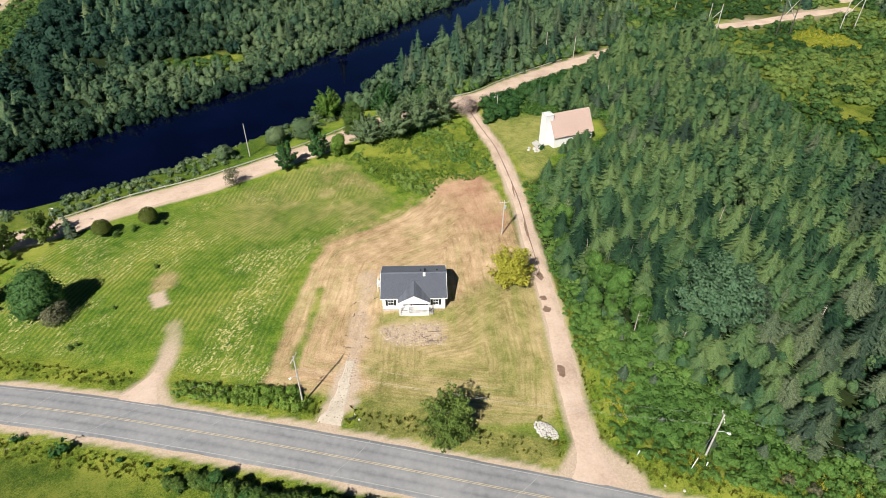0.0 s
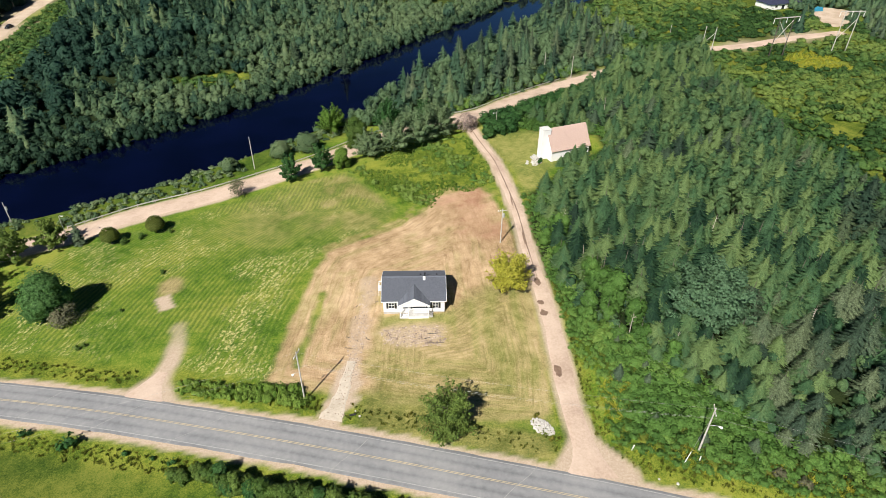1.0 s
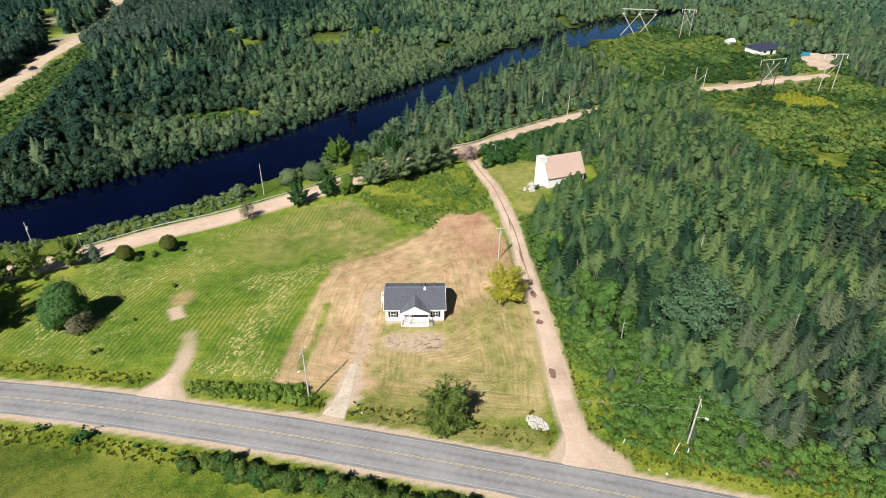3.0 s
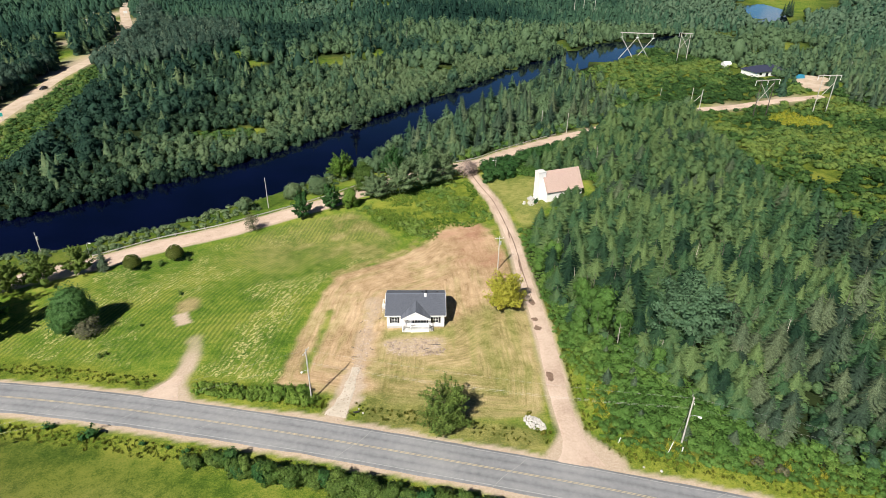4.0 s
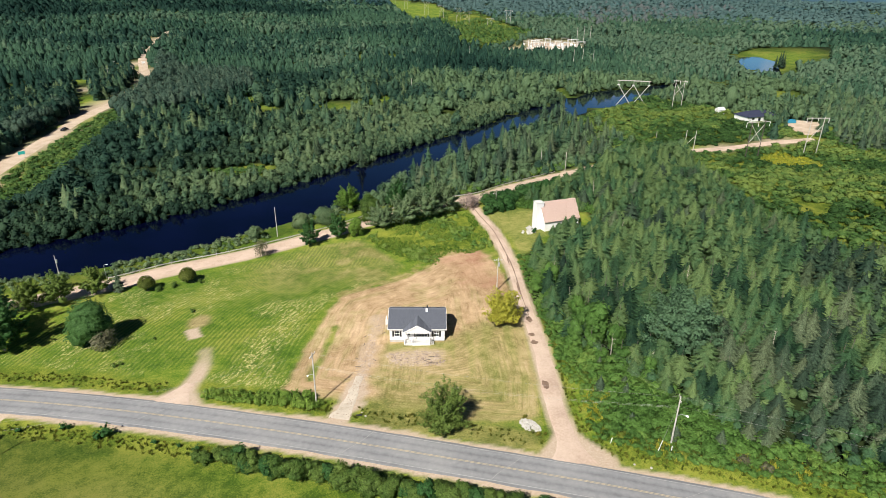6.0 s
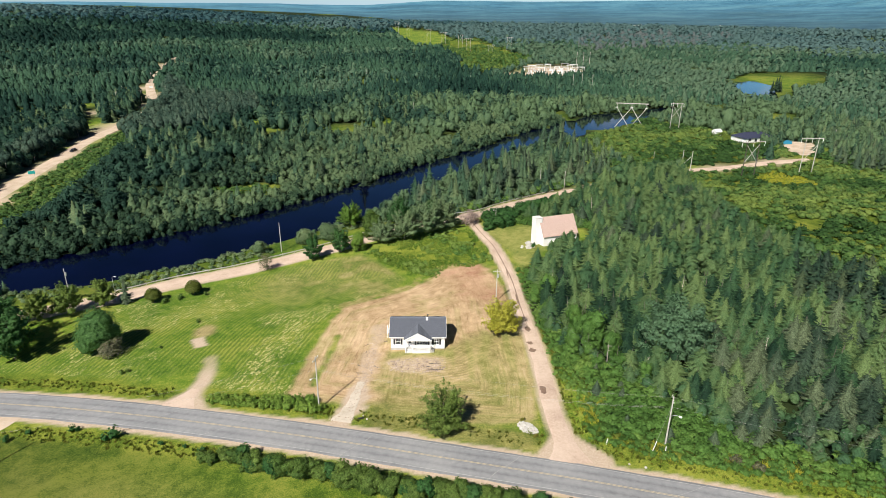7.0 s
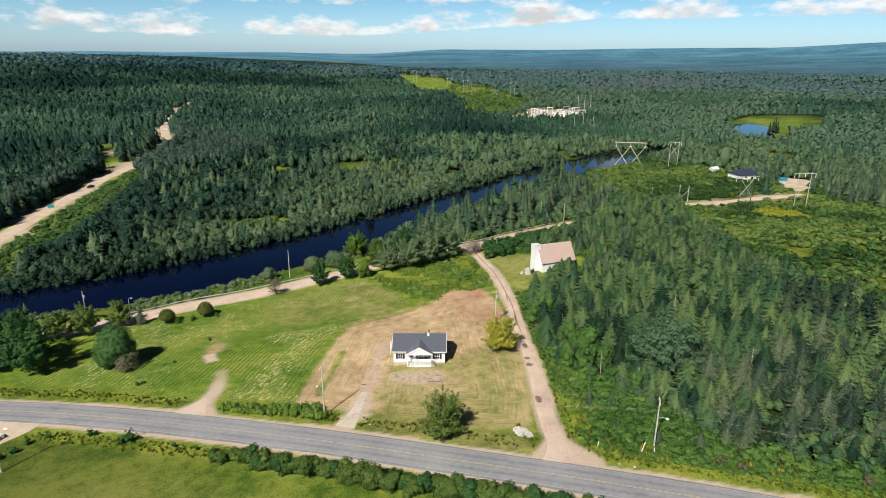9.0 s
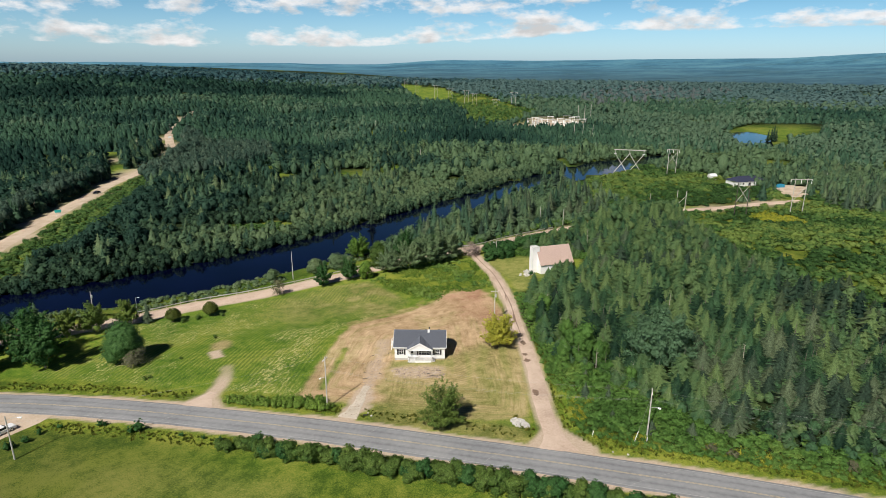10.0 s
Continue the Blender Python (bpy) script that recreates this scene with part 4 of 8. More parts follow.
def build_roads():
    road = ribbon("road", MAIN_ROAD, 4.25, M_ASPHALT, "worn grey two-lane asphalt road with gravel shoulders", "road", lift=0.07, cross=12, ragged=0.10)
    for o in (-0.11, 0.11):
        paint_line("centre_line", MAIN_ROAD, o, 0.11, M_LINE_YELLOW, road, "faded yellow centre line")
    for o in (-3.25, 3.25):
        paint_line("edge_line", MAIN_ROAD, o, 0.12, M_LINE_WHITE, road, "worn white edge line")
    c = smooth_line(MAIN_ROAD, 2.0)
    rng = np.random.default_rng(11)
    for x in (-63, -49, -33, -9, 15, 40):
        k = int(np.argmin(np.abs(c[:, 0] - x)))
        t = (c[k + 1] - c[k - 1])[:2]
        t /= np.linalg.norm(t)
        nrm = np.array([-t[1], t[0]])
        s, lean = Shape(), rng.uniform(0.5, 1.3)
        for j in range(10):
            q = []
            for u in (j / 10, (j + 1) / 10):
                o = -3.9 + 7.8 * u
                for w in (-0.04, 0.04):
                    p = c[k, :2] + nrm * o + t * (lean * o + 0.15 * math.sin(7 * u + x) + w)
                    q.append((p[0], p[1], gz(p[0], p[1]) + 0.1))
            s.add(q, [(0, 1, 3, 2)])
        part("sealed_crack", s, M_SEAL, road, "pale sealed crack across the road")
    ribbon("gravel_road", GRAVEL_ROAD, 3.9, M_GRAVEL, "wide pinkish gravel road beside the river", "road", lift=0.06, ragged=0.35)
    ribbon("driveway", DRIVEWAY, 1.9, M_GRAVEL, "narrow pale gravel drive with worn wheel tracks", "driveway", step=1.0, ragged=0.25, lift=0.05,
           widths=lambda c: 1.75 + 3.2 * ramp(-31, -40, c[:, 1]) ** 1.5 + 0.3 * ramp(20, -20, c[:, 1]))
    ribbon("drive_crown", DRIVEWAY[5:], 0.3, M_MUD, "brown weedy strip between the wheel tracks of the drive", "driveway", step=0.8, ragged=0.28, lift=0.075, cross=4,
           widths=lambda c: 0.06 + 0.16 * ramp(8, 24, c[:, 1]) * ramp(103, 92, c[:, 1]))
    ribbon("gravel_spur", SPUR[:3], 2.0, M_GRAVEL, "short gravel pull-in off the road", "driveway", step=1.0, ragged=0.3, lift=0.04,
           widths=lambda c: 1.2 + 0.4 * ramp(-13, -15, c[:, 1]) + 4.2 * ramp(-12, -22, c[:, 1]) ** 1.6)
    ribbon("stone_track", STONE_STRIP[:4], 1.2, M_TRACK, "pale broken-stone track up from the road", "track", step=0.4, ragged=0.75, lift=0.03, cross=10,
           widths=lambda c: 0.9 + 0.6 * ramp(-13, -18, c[:, 1]) + 1.0 * ramp(-22, -26, c[:, 1]))
    ribbon("far_road", FAR_ROAD, 4.6, M_SHOULDER, "pale road through the woods across the river", "road", step=4, ragged=0.3, lift=0.12)
    s = Shape()
    pts = [(x, y, gz(x, y) + 0.05) for x, y in PARKING]
    s.add(pts, [tuple(range(len(pts)))])
    lot = Shape()
    pts = [(x, y, gz(x, y) + 0.12) for x, y in smooth_line(LOT + [LOT[0]], 3.0)[:-1, :2]]
    lot.add(pts, [tuple(range(len(pts)))])
    lone("gravel_lot", shape_mesh("gravel_lot", lot, M_SHOULDER), "tan gravel lot beside the low white house", "gravel lot", kind="structure")
    lone("parking_area", shape_mesh("parking_area", s, M_SHOULDER), "pale gravel parking area beside the road", "parking area", kind="structure")


def build_water():
    c = smooth_line([p[:2] for p in RIVER], 8)
    half = smooth_line(RIVER, 8)[:, 2] + 4.5
    t = np.gradient(c, axis=0)
    t /= np.linalg.norm(t, axis=1)[:, None]
    nrm = np.stack([-t[:, 1], t[:, 0]], 1)
    a, b = c + nrm * half[:, None], c - nrm * half[:, None]
    n = len(c)
    v = np.concatenate([np.c_[a, np.full(n, WATER_Z)], np.c_[b, np.full(n, WATER_Z)]])
    i = np.arange(n - 1)
    me = to_mesh("river", v, np.stack([n + i, n + i + 1, i + 1, i], 1), M_WATER)
    lone("river", me, "dark blue slow river between wooded banks", "water", kind="structure")


def build_hills():
    """Hills on the horizon, far past the last woods; their blue haze is a painted glow."""
    az = np.radians(np.linspace(-62, 62, 190))
    rr = np.concatenate([np.linspace(2350, 3400, 12), np.linspace(3500, 4700, 16)])
    A, R = np.meshgrid(az, rr)
    X, Y = 4 + R * np.sin(A), -129 + R * np.cos(A)
    deg = np.degrees(A)
    top = 52 + 28 * ramp(-6, 1, deg) + 22 * ramp(4, 26, deg) + 34 * ramp(27, 36, deg) - 7 * ramp(-14, -9, deg) * ramp(-4, -8, deg)
    top = top + 9 * (fbm(deg, deg * 0, 5.0) - 0.5) + 4 * (fbm(deg, deg * 0, 1.3) - 0.5)
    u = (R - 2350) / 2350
    Z = -12 + (top + 12) * (0.18 * ramp(0.0, 0.35, u) + 0.30 * ramp(0.3, 0.62, u) + 0.52 * ramp(0.62, 0.95, u)) + 10 * (fbm(X, Y, 500) - 0.5) * ramp(0.02, 0.3, u) * ramp(1.0, 0.8, u)
    ny, nx = A.shape
    i = (np.arange(ny - 1)[:, None] * nx + np.arange(nx - 1)[None, :]).ravel()
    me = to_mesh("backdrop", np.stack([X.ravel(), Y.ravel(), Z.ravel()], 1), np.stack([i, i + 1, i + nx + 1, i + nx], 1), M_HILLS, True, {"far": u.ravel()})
    lone("backdrop", me, "forested hills along the horizon, blue haze added as glow", "hills", kind="structure")


build_ground()
build_roads()
build_water()
build_hills()


# ---- plants ----
def quads_to_tris(n):
    i = np.arange(n)[:, None] * 4
    return np.concatenate([i + [0, 1, 2], i + [0, 2, 3]])


def unit_rows(a):
    return a / (np.linalg.norm(a, axis=1)[:, None] + 1e-9)


def leaf_quads(rng, centres, outward, size, flat=0.55):
    """Small rhombic leaf clumps at the centres, turned roughly outward and up."""
    n = len(centres)
    nrm = outward + rng.normal(0, 0.42, (n, 3)) + [0, 0, flat]
    nrm /= np.linalg.norm(nrm, axis=1)[:, None]
    a = np.cross(nrm, rng.normal(0, 1, (n, 3)))
    a /= np.linalg.norm(a, axis=1)[:, None] + 1e-9
    b = np.cross(nrm, a)
    s = size * rng.uniform(0.6, 1.35, (n, 1))
    w = s * rng.uniform(0.45, 0.75, (n, 1))
    droop = nrm * s * rng.uniform(-0.35, 0.1, (n, 1))
    v = np.stack([centres - a * s, centres - b * w + droop * 0.3, centres + a * s + droop, centres + b * w], 1).reshape(-1, 3)
    return v, quads_to_tris(n), np.repeat(unit_rows(0.28 * nrm + 0.72 * unit_rows(outward)), 4, 0)


def ball(level):
    bm = bmesh.new()
    bmesh.ops.create_icosphere(bm, subdivisions=level, radius=1.0)
    v, f = np.array([v.co[:] for v in bm.verts]), np.array([[v.index for v in f.verts] for f in bm.faces])
    bm.free()
    return v, f


BALLS = (ball(1), ball(2))


def broad_crown(rng, width, height, base, leaves, size, blobs=11, ragged=0.35, low=False, core=0.74):
    """Crown of an open-grown tree: lobes round an uneven ellipsoid, filled with leaf clumps."""
    lobes = []
    for k in range(blobs):
        a, e = rng.uniform(0, 6.283), rng.uniform(-0.75 if not low else -1.25, 1.0)
        rad = math.sqrt(max(0.05, 1 - e * e)) * width / 2 * rng.uniform(0.42, 0.72) if e > 0 else width / 2 * rng.uniform(0.4, 0.7)
        lobes.append((rad * math.cos(a), rad * math.sin(a), base + height * (0.5 + 0.38 * e), rng.uniform(0.24, 0.40) * width * rng.uniform(1 - ragged, 1.1)))
    lobes.append((0, 0, base + height * 0.55, 0.36 * width))
    lobes = np.array(lobes)
    pick = rng.choice(len(lobes), leaves, p=lobes[:, 3] ** 2 / (lobes[:, 3] ** 2).sum())
    d = rng.normal(0, 1, (leaves, 3))
    d /= np.linalg.norm(d, axis=1)[:, None]
    d[:, 2] = np.where(d[:, 2] < -0.35, -d[:, 2], d[:, 2])
    rad = lobes[pick, 3] * rng.uniform(0.25, 1.0, leaves) ** 0.3
    c = lobes[pick, :3] + d * rad[:, None] * [1, 1, min(1.15, height / width)]
    c[:, 2] = np.maximum(c[:, 2], base * 0.75 + 0.05)
    whole = unit_rows((c - [0, 0, base + 0.42 * height]) / [width / 2, width / 2, height / 2])
    v, f, nrm = leaf_quads(rng, c, d, size)
    nrm = unit_rows(nrm + 0.9 * np.repeat(whole, 4, 0))
    if not core:
        return v, f, nrm
    ball_v, ball_f = BALLS[0]
    inner = [ball_v * lobe[3] * core * [1, 1, min(1.15, height / width)] * rng.uniform(0.8, 1.15, (len(ball_v), 1)) + lobe[:3] for lobe in lobes]
    inner = np.concatenate(inner)
    inner[:, 2] = np.maximum(inner[:, 2], base * 0.75 + 0.05)
    fill = np.concatenate([ball_f + len(v) + k * len(ball_v) for k in range(len(lobes))])
    return np.concatenate([v, inner]), np.concatenate([f, fill]), np.concatenate([nrm, np.tile(ball_v, (len(lobes), 1))])


def plume_crown(rng, width, height, base, plumes, leaves, size):
    """Feathery crown of an open tree: long leafy sprays rising and spreading from the stem, with gaps between them."""
    a = rng.uniform(0, 6.283, plumes)
    rise = rng.uniform(0.10, 1.0, plumes)
    out = np.sqrt(1 - (rise * 0.93) ** 2) * width / 2 * rng.uniform(0.65, 1.12, plumes)
    tip = np.stack([out * np.cos(a), out * np.sin(a), base + height * (0.12 + 0.86 * rise) * rng.uniform(0.85, 1.08, plumes)], 1)
    root = np.stack([0.12 * tip[:, 0], 0.12 * tip[:, 1], base + (tip[:, 2] - base) * 0.35], 1)
    bend = (root + tip) / 2 + [0, 0, 0.06 * height]
    k = rng.integers(0, plumes, leaves)
    u = rng.uniform(0.15, 1.0, (leaves, 1)) ** 0.8
    c = (1 - u) ** 2 * root[k] + 2 * u * (1 - u) * bend[k] + u * u * tip[k]
    thick = 0.165 * width * (1.08 - u) ** 0.6
    d = unit_rows(rng.normal(0, 1, (leaves, 3)))
    c = c + d * thick * rng.uniform(0.4, 1.0, (leaves, 1)) * [1, 1, 0.7]
    c[:, 2] = np.maximum(c[:, 2], 0.1)
    whole = unit_rows((c - [0, 0, base + 0.3 * height]) / [width / 2, width / 2, height / 2])
    v, f, nrm = leaf_quads(rng, c, unit_rows(d + whole), size)
    return v, f, nrm


def leafy_mass(rng, width, height, lobes, cards, size, coarse=False, core=0.88):
    """A thick clump of scrub: a few lumpy leaf masses with loose leaf sprays breaking their outline."""
    V, F, N, base = [], [], [], 0
    ICO_V, ICO_F = BALLS[0 if coarse else 1]
    keep = ICO_F[(ICO_V[ICO_F][:, :, 2].mean(1) > -0.25)]
    used = np.unique(keep)
    remap = np.zeros(len(ICO_V), int)
    remap[used] = np.arange(len(used))
    unit, faces = ICO_V[used], remap[keep]
    centres, outs = [], []
    for k in range(lobes):
        a, d = rng.uniform(0, 6.283), (0 if k == 0 else rng.uniform(0.2, 0.42) * width)
        r = width * (0.33 if k == 0 else rng.uniform(0.2, 0.3))
        h = height * (0.5 if k == 0 else rng.uniform(0.3, 0.5))
        c = np.array([d * math.cos(a), d * math.sin(a), height * (0.36 if k == 0 else rng.uniform(0.15, 0.4))])
        bump = rng.uniform(0.72, 1.12, (len(unit), 1))
        V.append(unit * bump * [r, r, h] * core + c)
        N.append(unit)
        F.append(faces + base)
        base += len(unit)
        centres.append(c), outs.append((r, h))
    pick = rng.integers(0, lobes, cards)
    d = rng.normal(0, 1, (cards, 3))
    d[:, 2] = np.abs(d[:, 2]) * 0.8
    d /= np.linalg.norm(d, axis=1)[:, None]
    p = np.array(centres)[pick] + d * np.array([(outs[i][0], outs[i][0], outs[i][1]) for i in pick]) * rng.uniform(0.86, 1.10, (cards, 1))
    v, f, nrm = leaf_quads(rng, p, d, size)
    nrm = unit_rows(nrm + 0.8 * np.repeat(unit_rows((p - [0, 0, 0.2 * height]) / [width / 2, width / 2, height / 2]), 4, 0))
    V.append(v), F.append(f + base), N.append(nrm)
    V = np.concatenate(V)
    V[:, 2] = np.maximum(V[:, 2], -0.2)
    return V, np.concatenate(F), np.concatenate(N)


def trunk_shape(rng, height, r, limbs, spread, start=0.3):
    """Tapered trunk, a little crooked, with rising limbs."""
    s = Shape()
    p = Vector((0, 0, -0.3))
    for k in range(4):
        q = Vector((rng.normal(0, 0.03) * height * k / 3, rng.normal(0, 0.03) * height * k / 3, height * (k + 1) / 4))
        s.tube(p, q, r * (1 - 0.2 * k), r * (1 - 0.2 * (k + 1)), 7)
        p = q
    for k in range(limbs):
        a, z = rng.uniform(0, 6.283), height * rng.uniform(start, 0.85)
        out = spread * rng.uniform(0.5, 1.0)
        mid = Vector((out * 0.55 * math.cos(a), out * 0.55 * math.sin(a), z + out * 0.35))
        s.tube((0, 0, z), mid, r * 0.4, r * 0.25, 5)
        s.tube(mid, (out * math.cos(a + 0.3), out * math.sin(a + 0.3), z + out * 0.75), r * 0.25, r * 0.06, 5)
    return s


BOUGH_FINE = ([(0, 0), (0.42, 0), (0.74, 0), (1, 0), (0.34, 0.30), (0.50, 0.12), (0.66, 0.25), (0.82, 0.09), (0.34, -0.30), (0.50, -0.12), (0.66, -0.25), (0.82, -0.09)],
              [(0, 1, 4), (4, 1, 5), (5, 1, 2), (5, 2, 6), (6, 2, 7), (7, 2, 3), (0, 8, 1), (8, 9, 1), (9, 2, 1), (9, 10, 2), (10, 11, 2), (11, 3, 2)])
BOUGH_PLAIN = ([(0, 0), (0.52, 0), (1, 0), (0.52, 0.34), (0.52, -0.34)], [(0, 1, 3), (3, 1, 2), (0, 4, 1), (4, 2, 1)])


def conifer_crown(rng, h, r, whorls, per, bare=0.05, power=0.8, sag=0.3, fine=True, wide=1.0, core=0.5, sides=7):
    """Tiers of drooping boughs round a slim inner cone: each bough a ridged, toothed spray bent towards its tip."""
    flat, tris = BOUGH_FINE if fine else BOUGH_PLAIN
    flat, tris = np.array(flat, float), np.array(tris)
    A, Z, L = [], [], []
    lobe = rng.uniform(0, 6.283)
    for k in range(whorls):
        u = (k + rng.uniform(0.0, 0.9)) / whorls
        n = max(3, int(round(per * (0.45 + 0.55 * (1 - u)))))
        a = rng.uniform(0, 6.283) + 6.283 * np.arange(n) / n + rng.normal(0, 0.22, n)
        reach = r * max(0.05, 1 - u) ** power * (1 + 0.14 * np.sin(2 * a + lobe))
        A.append(a), L.append(reach * rng.uniform(0.62, 1.12, n)), Z.append(h * (bare + (1 - bare) * u) + rng.uniform(-0.35, 0.35, n) * h / whorls)
    A, Z, L = (np.concatenate(q)[:, None] for q in (A, Z, L))
    n = len(A)
    along, across = flat[None, :, 0], flat[None, :, 1] * wide * rng.uniform(0.85, 1.25, (n, 1))
    bend = sag * rng.uniform(0.5, 1.5, (n, 1))
    ca, sa = np.cos(A), np.sin(A)
    ridge = np.where(flat[None, :, 1] == 0, 0.05, -0.07)
    v = np.stack([L * (along * ca - across * sa), L * (along * sa + across * ca), Z + L * (0.16 * along - bend * along ** 1.7 + ridge * (along > 0))], 2)
    side = np.sign(flat[None, :, 1]) * 0.3
    nrm = np.stack([0.5 * ca - side * sa, 0.5 * sa + side * ca, 0.9 + 0 * side * ca], 2)
    f = (tris[None] + (np.arange(n) * len(flat))[:, None, None]).reshape(-1, 3)
    v, nrm = v.reshape(-1, 3), nrm.reshape(-1, 3)
    m = sides
    q = np.arange(m) * 6.2832 / m
    rings, k = [], len(v)
    for zz, rr in ((bare, core), (0.45, core * 0.55)):
        rings.append(np.stack([rr * r * np.cos(q) * rng.uniform(0.7, 1.1, m), rr * r * np.sin(q) * rng.uniform(0.7, 1.1, m), np.full(m, h * zz)], 1))
    rings.append(np.array([[0, 0, h * 1.01]]))
    cone = np.concatenate(rings)
    f2 = [(k + i, k + (i + 1) % m, k + m + i) for i in range(m)] + [(k + (i + 1) % m, k + m + (i + 1) % m, k + m + i) for i in range(m)] + [(k + m + i, k + m + (i + 1) % m, k + 2 * m) for i in range(m)]
    return np.concatenate([v, cone]), np.concatenate([f, np.array(f2)]), unit_rows(np.concatenate([nrm, cone * [1, 1, 0] + [0, 0, 0.5]]))


def scatter(variants, x, y, z, size, rng, tall=None, shade=None):
    """Many plants in one set of arrays: a variant, a turn, a size and a tint for each."""
    n = len(x)
    which, turn, tint = rng.integers(0, len(variants), n), rng.uniform(0, 6.283, n), np.clip(rng.normal(0.5, 0.25, n) if shade is None else shade, 0, 1)
    tall = np.ones(n) if tall is None else tall
    V, F, T, N, base = [], [], [], [], 0
    for k, (v, f, *soft) in enumerate(variants):
        s = np.nonzero(which == k)[0]
        if not len(s):
            continue
        c, q = np.cos(turn[s])[:, None], np.sin(turn[s])[:, None]
        w, t = size[s][:, None], tall[s][:, None]
        P = np.stack([(v[None, :, 0] * c - v[None, :, 1] * q) * w + x[s][:, None], (v[None, :, 0] * q + v[None, :, 1] * c) * w + y[s][:, None], v[None, :, 2] * w * t + z[s][:, None]], 2)
        V.append(P.reshape(-1, 3))
        F.append((f[None] + (base + np.arange(len(s)) * len(v))[:, None, None]).reshape(-1, 3))
        T.append(np.repeat(tint[s], len(v)))
        m = soft[0] if soft else np.zeros_like(v)
        N.append(np.stack([m[None, :, 0] * c - m[None, :, 1] * q, m[None, :, 0] * q + m[None, :, 1] * c, np.broadcast_to(m[None, :, 2], (len(s), len(m)))], 2).reshape(-1, 3))
        base += len(s) * len(v)
    return np.concatenate(V), np.concatenate(F), np.concatenate(T), np.concatenate(N)


def plants(name, variants, x, y, size, mat, label, category, rng, tall=None, sink=0.1, smooth=False, shade=None):
    if not len(x):
        return
    V, F, T, N = scatter(variants, x, y, ground_z(x, y) - sink, size, rng, tall, shade)
    lone(name, to_mesh(name, V, F, mat, smooth, {"tint": T}, N if len(variants[0]) > 2 else None), label, category, kind="stuff")


def jittered(x0, x1, y0, y1, step, rng, spread=0.85):
    gx, gy = np.meshgrid(np.arange(x0, x1, step), np.arange(y0, y1, step))
    gx = gx.ravel() + rng.uniform(-spread, spread, gx.size) * step
    gy = gy.ravel() + rng.uniform(-spread, spread, gy.size) * step
    return gx, gy


def in_sight(x, y):
    """The broad wedge of land that the flight looks over, with a margin."""
    return np.abs(x - 3) < 0.75 * (y + 142) + 10


def tuft_variants(seed, count, blades, height, width):
    """Tussocks of upright weed stems."""
    rng, out = np.random.default_rng(seed), []
    for _ in range(count):
        a, d = rng.uniform(0, 6.283, blades), rng.uniform(0.05, 1, blades) * width / 2
        c = np.stack([d * np.cos(a), d * np.sin(a), np.zeros(blades)], 1)
        tip = c + np.stack([rng.normal(0, 0.22, blades), rng.normal(0, 0.22, blades), rng.uniform(0.5, 1.1, blades)], 1) * height
        side = np.stack([-np.sin(a), np.cos(a), np.zeros(blades)], 1) * width * 0.13
        v = np.stack([c - side, c + side, tip], 1).reshape(-1, 3)
        out.append((v, np.arange(blades * 3).reshape(-1, 3)))
    return out


def single_tree(name, x, y, crown, trunk, mat, label, category, group="", m_trunk=None, turn=0.0, size=1.0, tint=0.5):
    root = thing(name, pose(x, y, gz(x, y), 0, 0, turn) @ Matrix.Scale(size, 4), label, category, group)
    part("trunk", trunk, m_trunk or M_BARK, root)
    v, f, nrm = crown
    part("crown", to_mesh("crown", v, f, mat, False, {"tint": np.full(len(v), tint)}, nrm), mat, root)
    return root


# ---- woods ----
rng_w = np.random.default_rng(21)
SPRUCES = [conifer_crown(rng_w, rng_w.uniform(5.8, 7.4), rng_w.uniform(2.8, 3.4), int(rng_w.integers(19, 22)), 21, 0.03, rng_w.uniform(0.55, 0.75), rng_w.uniform(0.2, 0.5), False, 0.34, 0.66) for _ in range(6)]
SPRUCES += [conifer_crown(rng_w, rng_w.uniform(5.0, 6.2), rng_w.uniform(2.9, 3.5), int(rng_w.integers(17, 20)), 21, 0.03, rng_w.uniform(0.42, 0.55), rng_w.uniform(0.35, 0.6), False, 0.34, 0.66) for _ in range(3)]
SLOPE_SPRUCES = [conifer_crown(rng_w, rng_w.uniform(5.6, 7.2), rng_w.uniform(2.7, 3.3), int(rng_w.integers(14, 17)), 15, 0.03, rng_w.uniform(0.5, 0.72), rng_w.uniform(0.25, 0.55), False, 0.46, 0.66) for _ in range(7)]
MID_SPRUCES = [conifer_crown(rng_w, rng_w.uniform(7.0, 9.0), rng_w.uniform(3.2, 4.0), 8, 7, 0.03, 0.6, 0.45, False, 0.9, 0.66, 6) for _ in range(6)]
FAR_SPRUCES = [conifer_crown(rng_w, rng_w.uniform(6.5, 8.5), 3.9, 1, 4, 0.05, 0.6, 0.35, False, 1.5, 0.85, 4) for _ in range(5)]
MID_BROAD = [leafy_mass(np.random.default_rng(60 + k), 6.2, 5.4 + 0.4 * k, 3, 96, 0.52, True) for k in range(7)]
MID_FAR_BROAD = [leafy_mass(np.random.default_rng(160 + k), 6.8, 6.6 + 0.5 * k, 2, 38, 0.7, True) for k in range(6)]
STRIP_SPRUCES = [conifer_crown(rng_w, rng_w.uniform(10.5, 13.5), rng_w.uniform(3.6, 4.6), 13, 10, 0.03, rng_w.uniform(0.6, 0.85), 0.45, False, 0.8, 0.6) for k in range(6)]
GROVE_TREES = [leafy_mass(np.random.default_rng(360 + k), 5.8, 8.6, 3, 64, 0.5, True) for k in range(5)]
LOW_ALDERS = [leafy_mass(np.random.default_rng(460 + k), 4.2, 3.0 + 0.3 * k, 1, 24, 0.46, True) for k in range(6)]
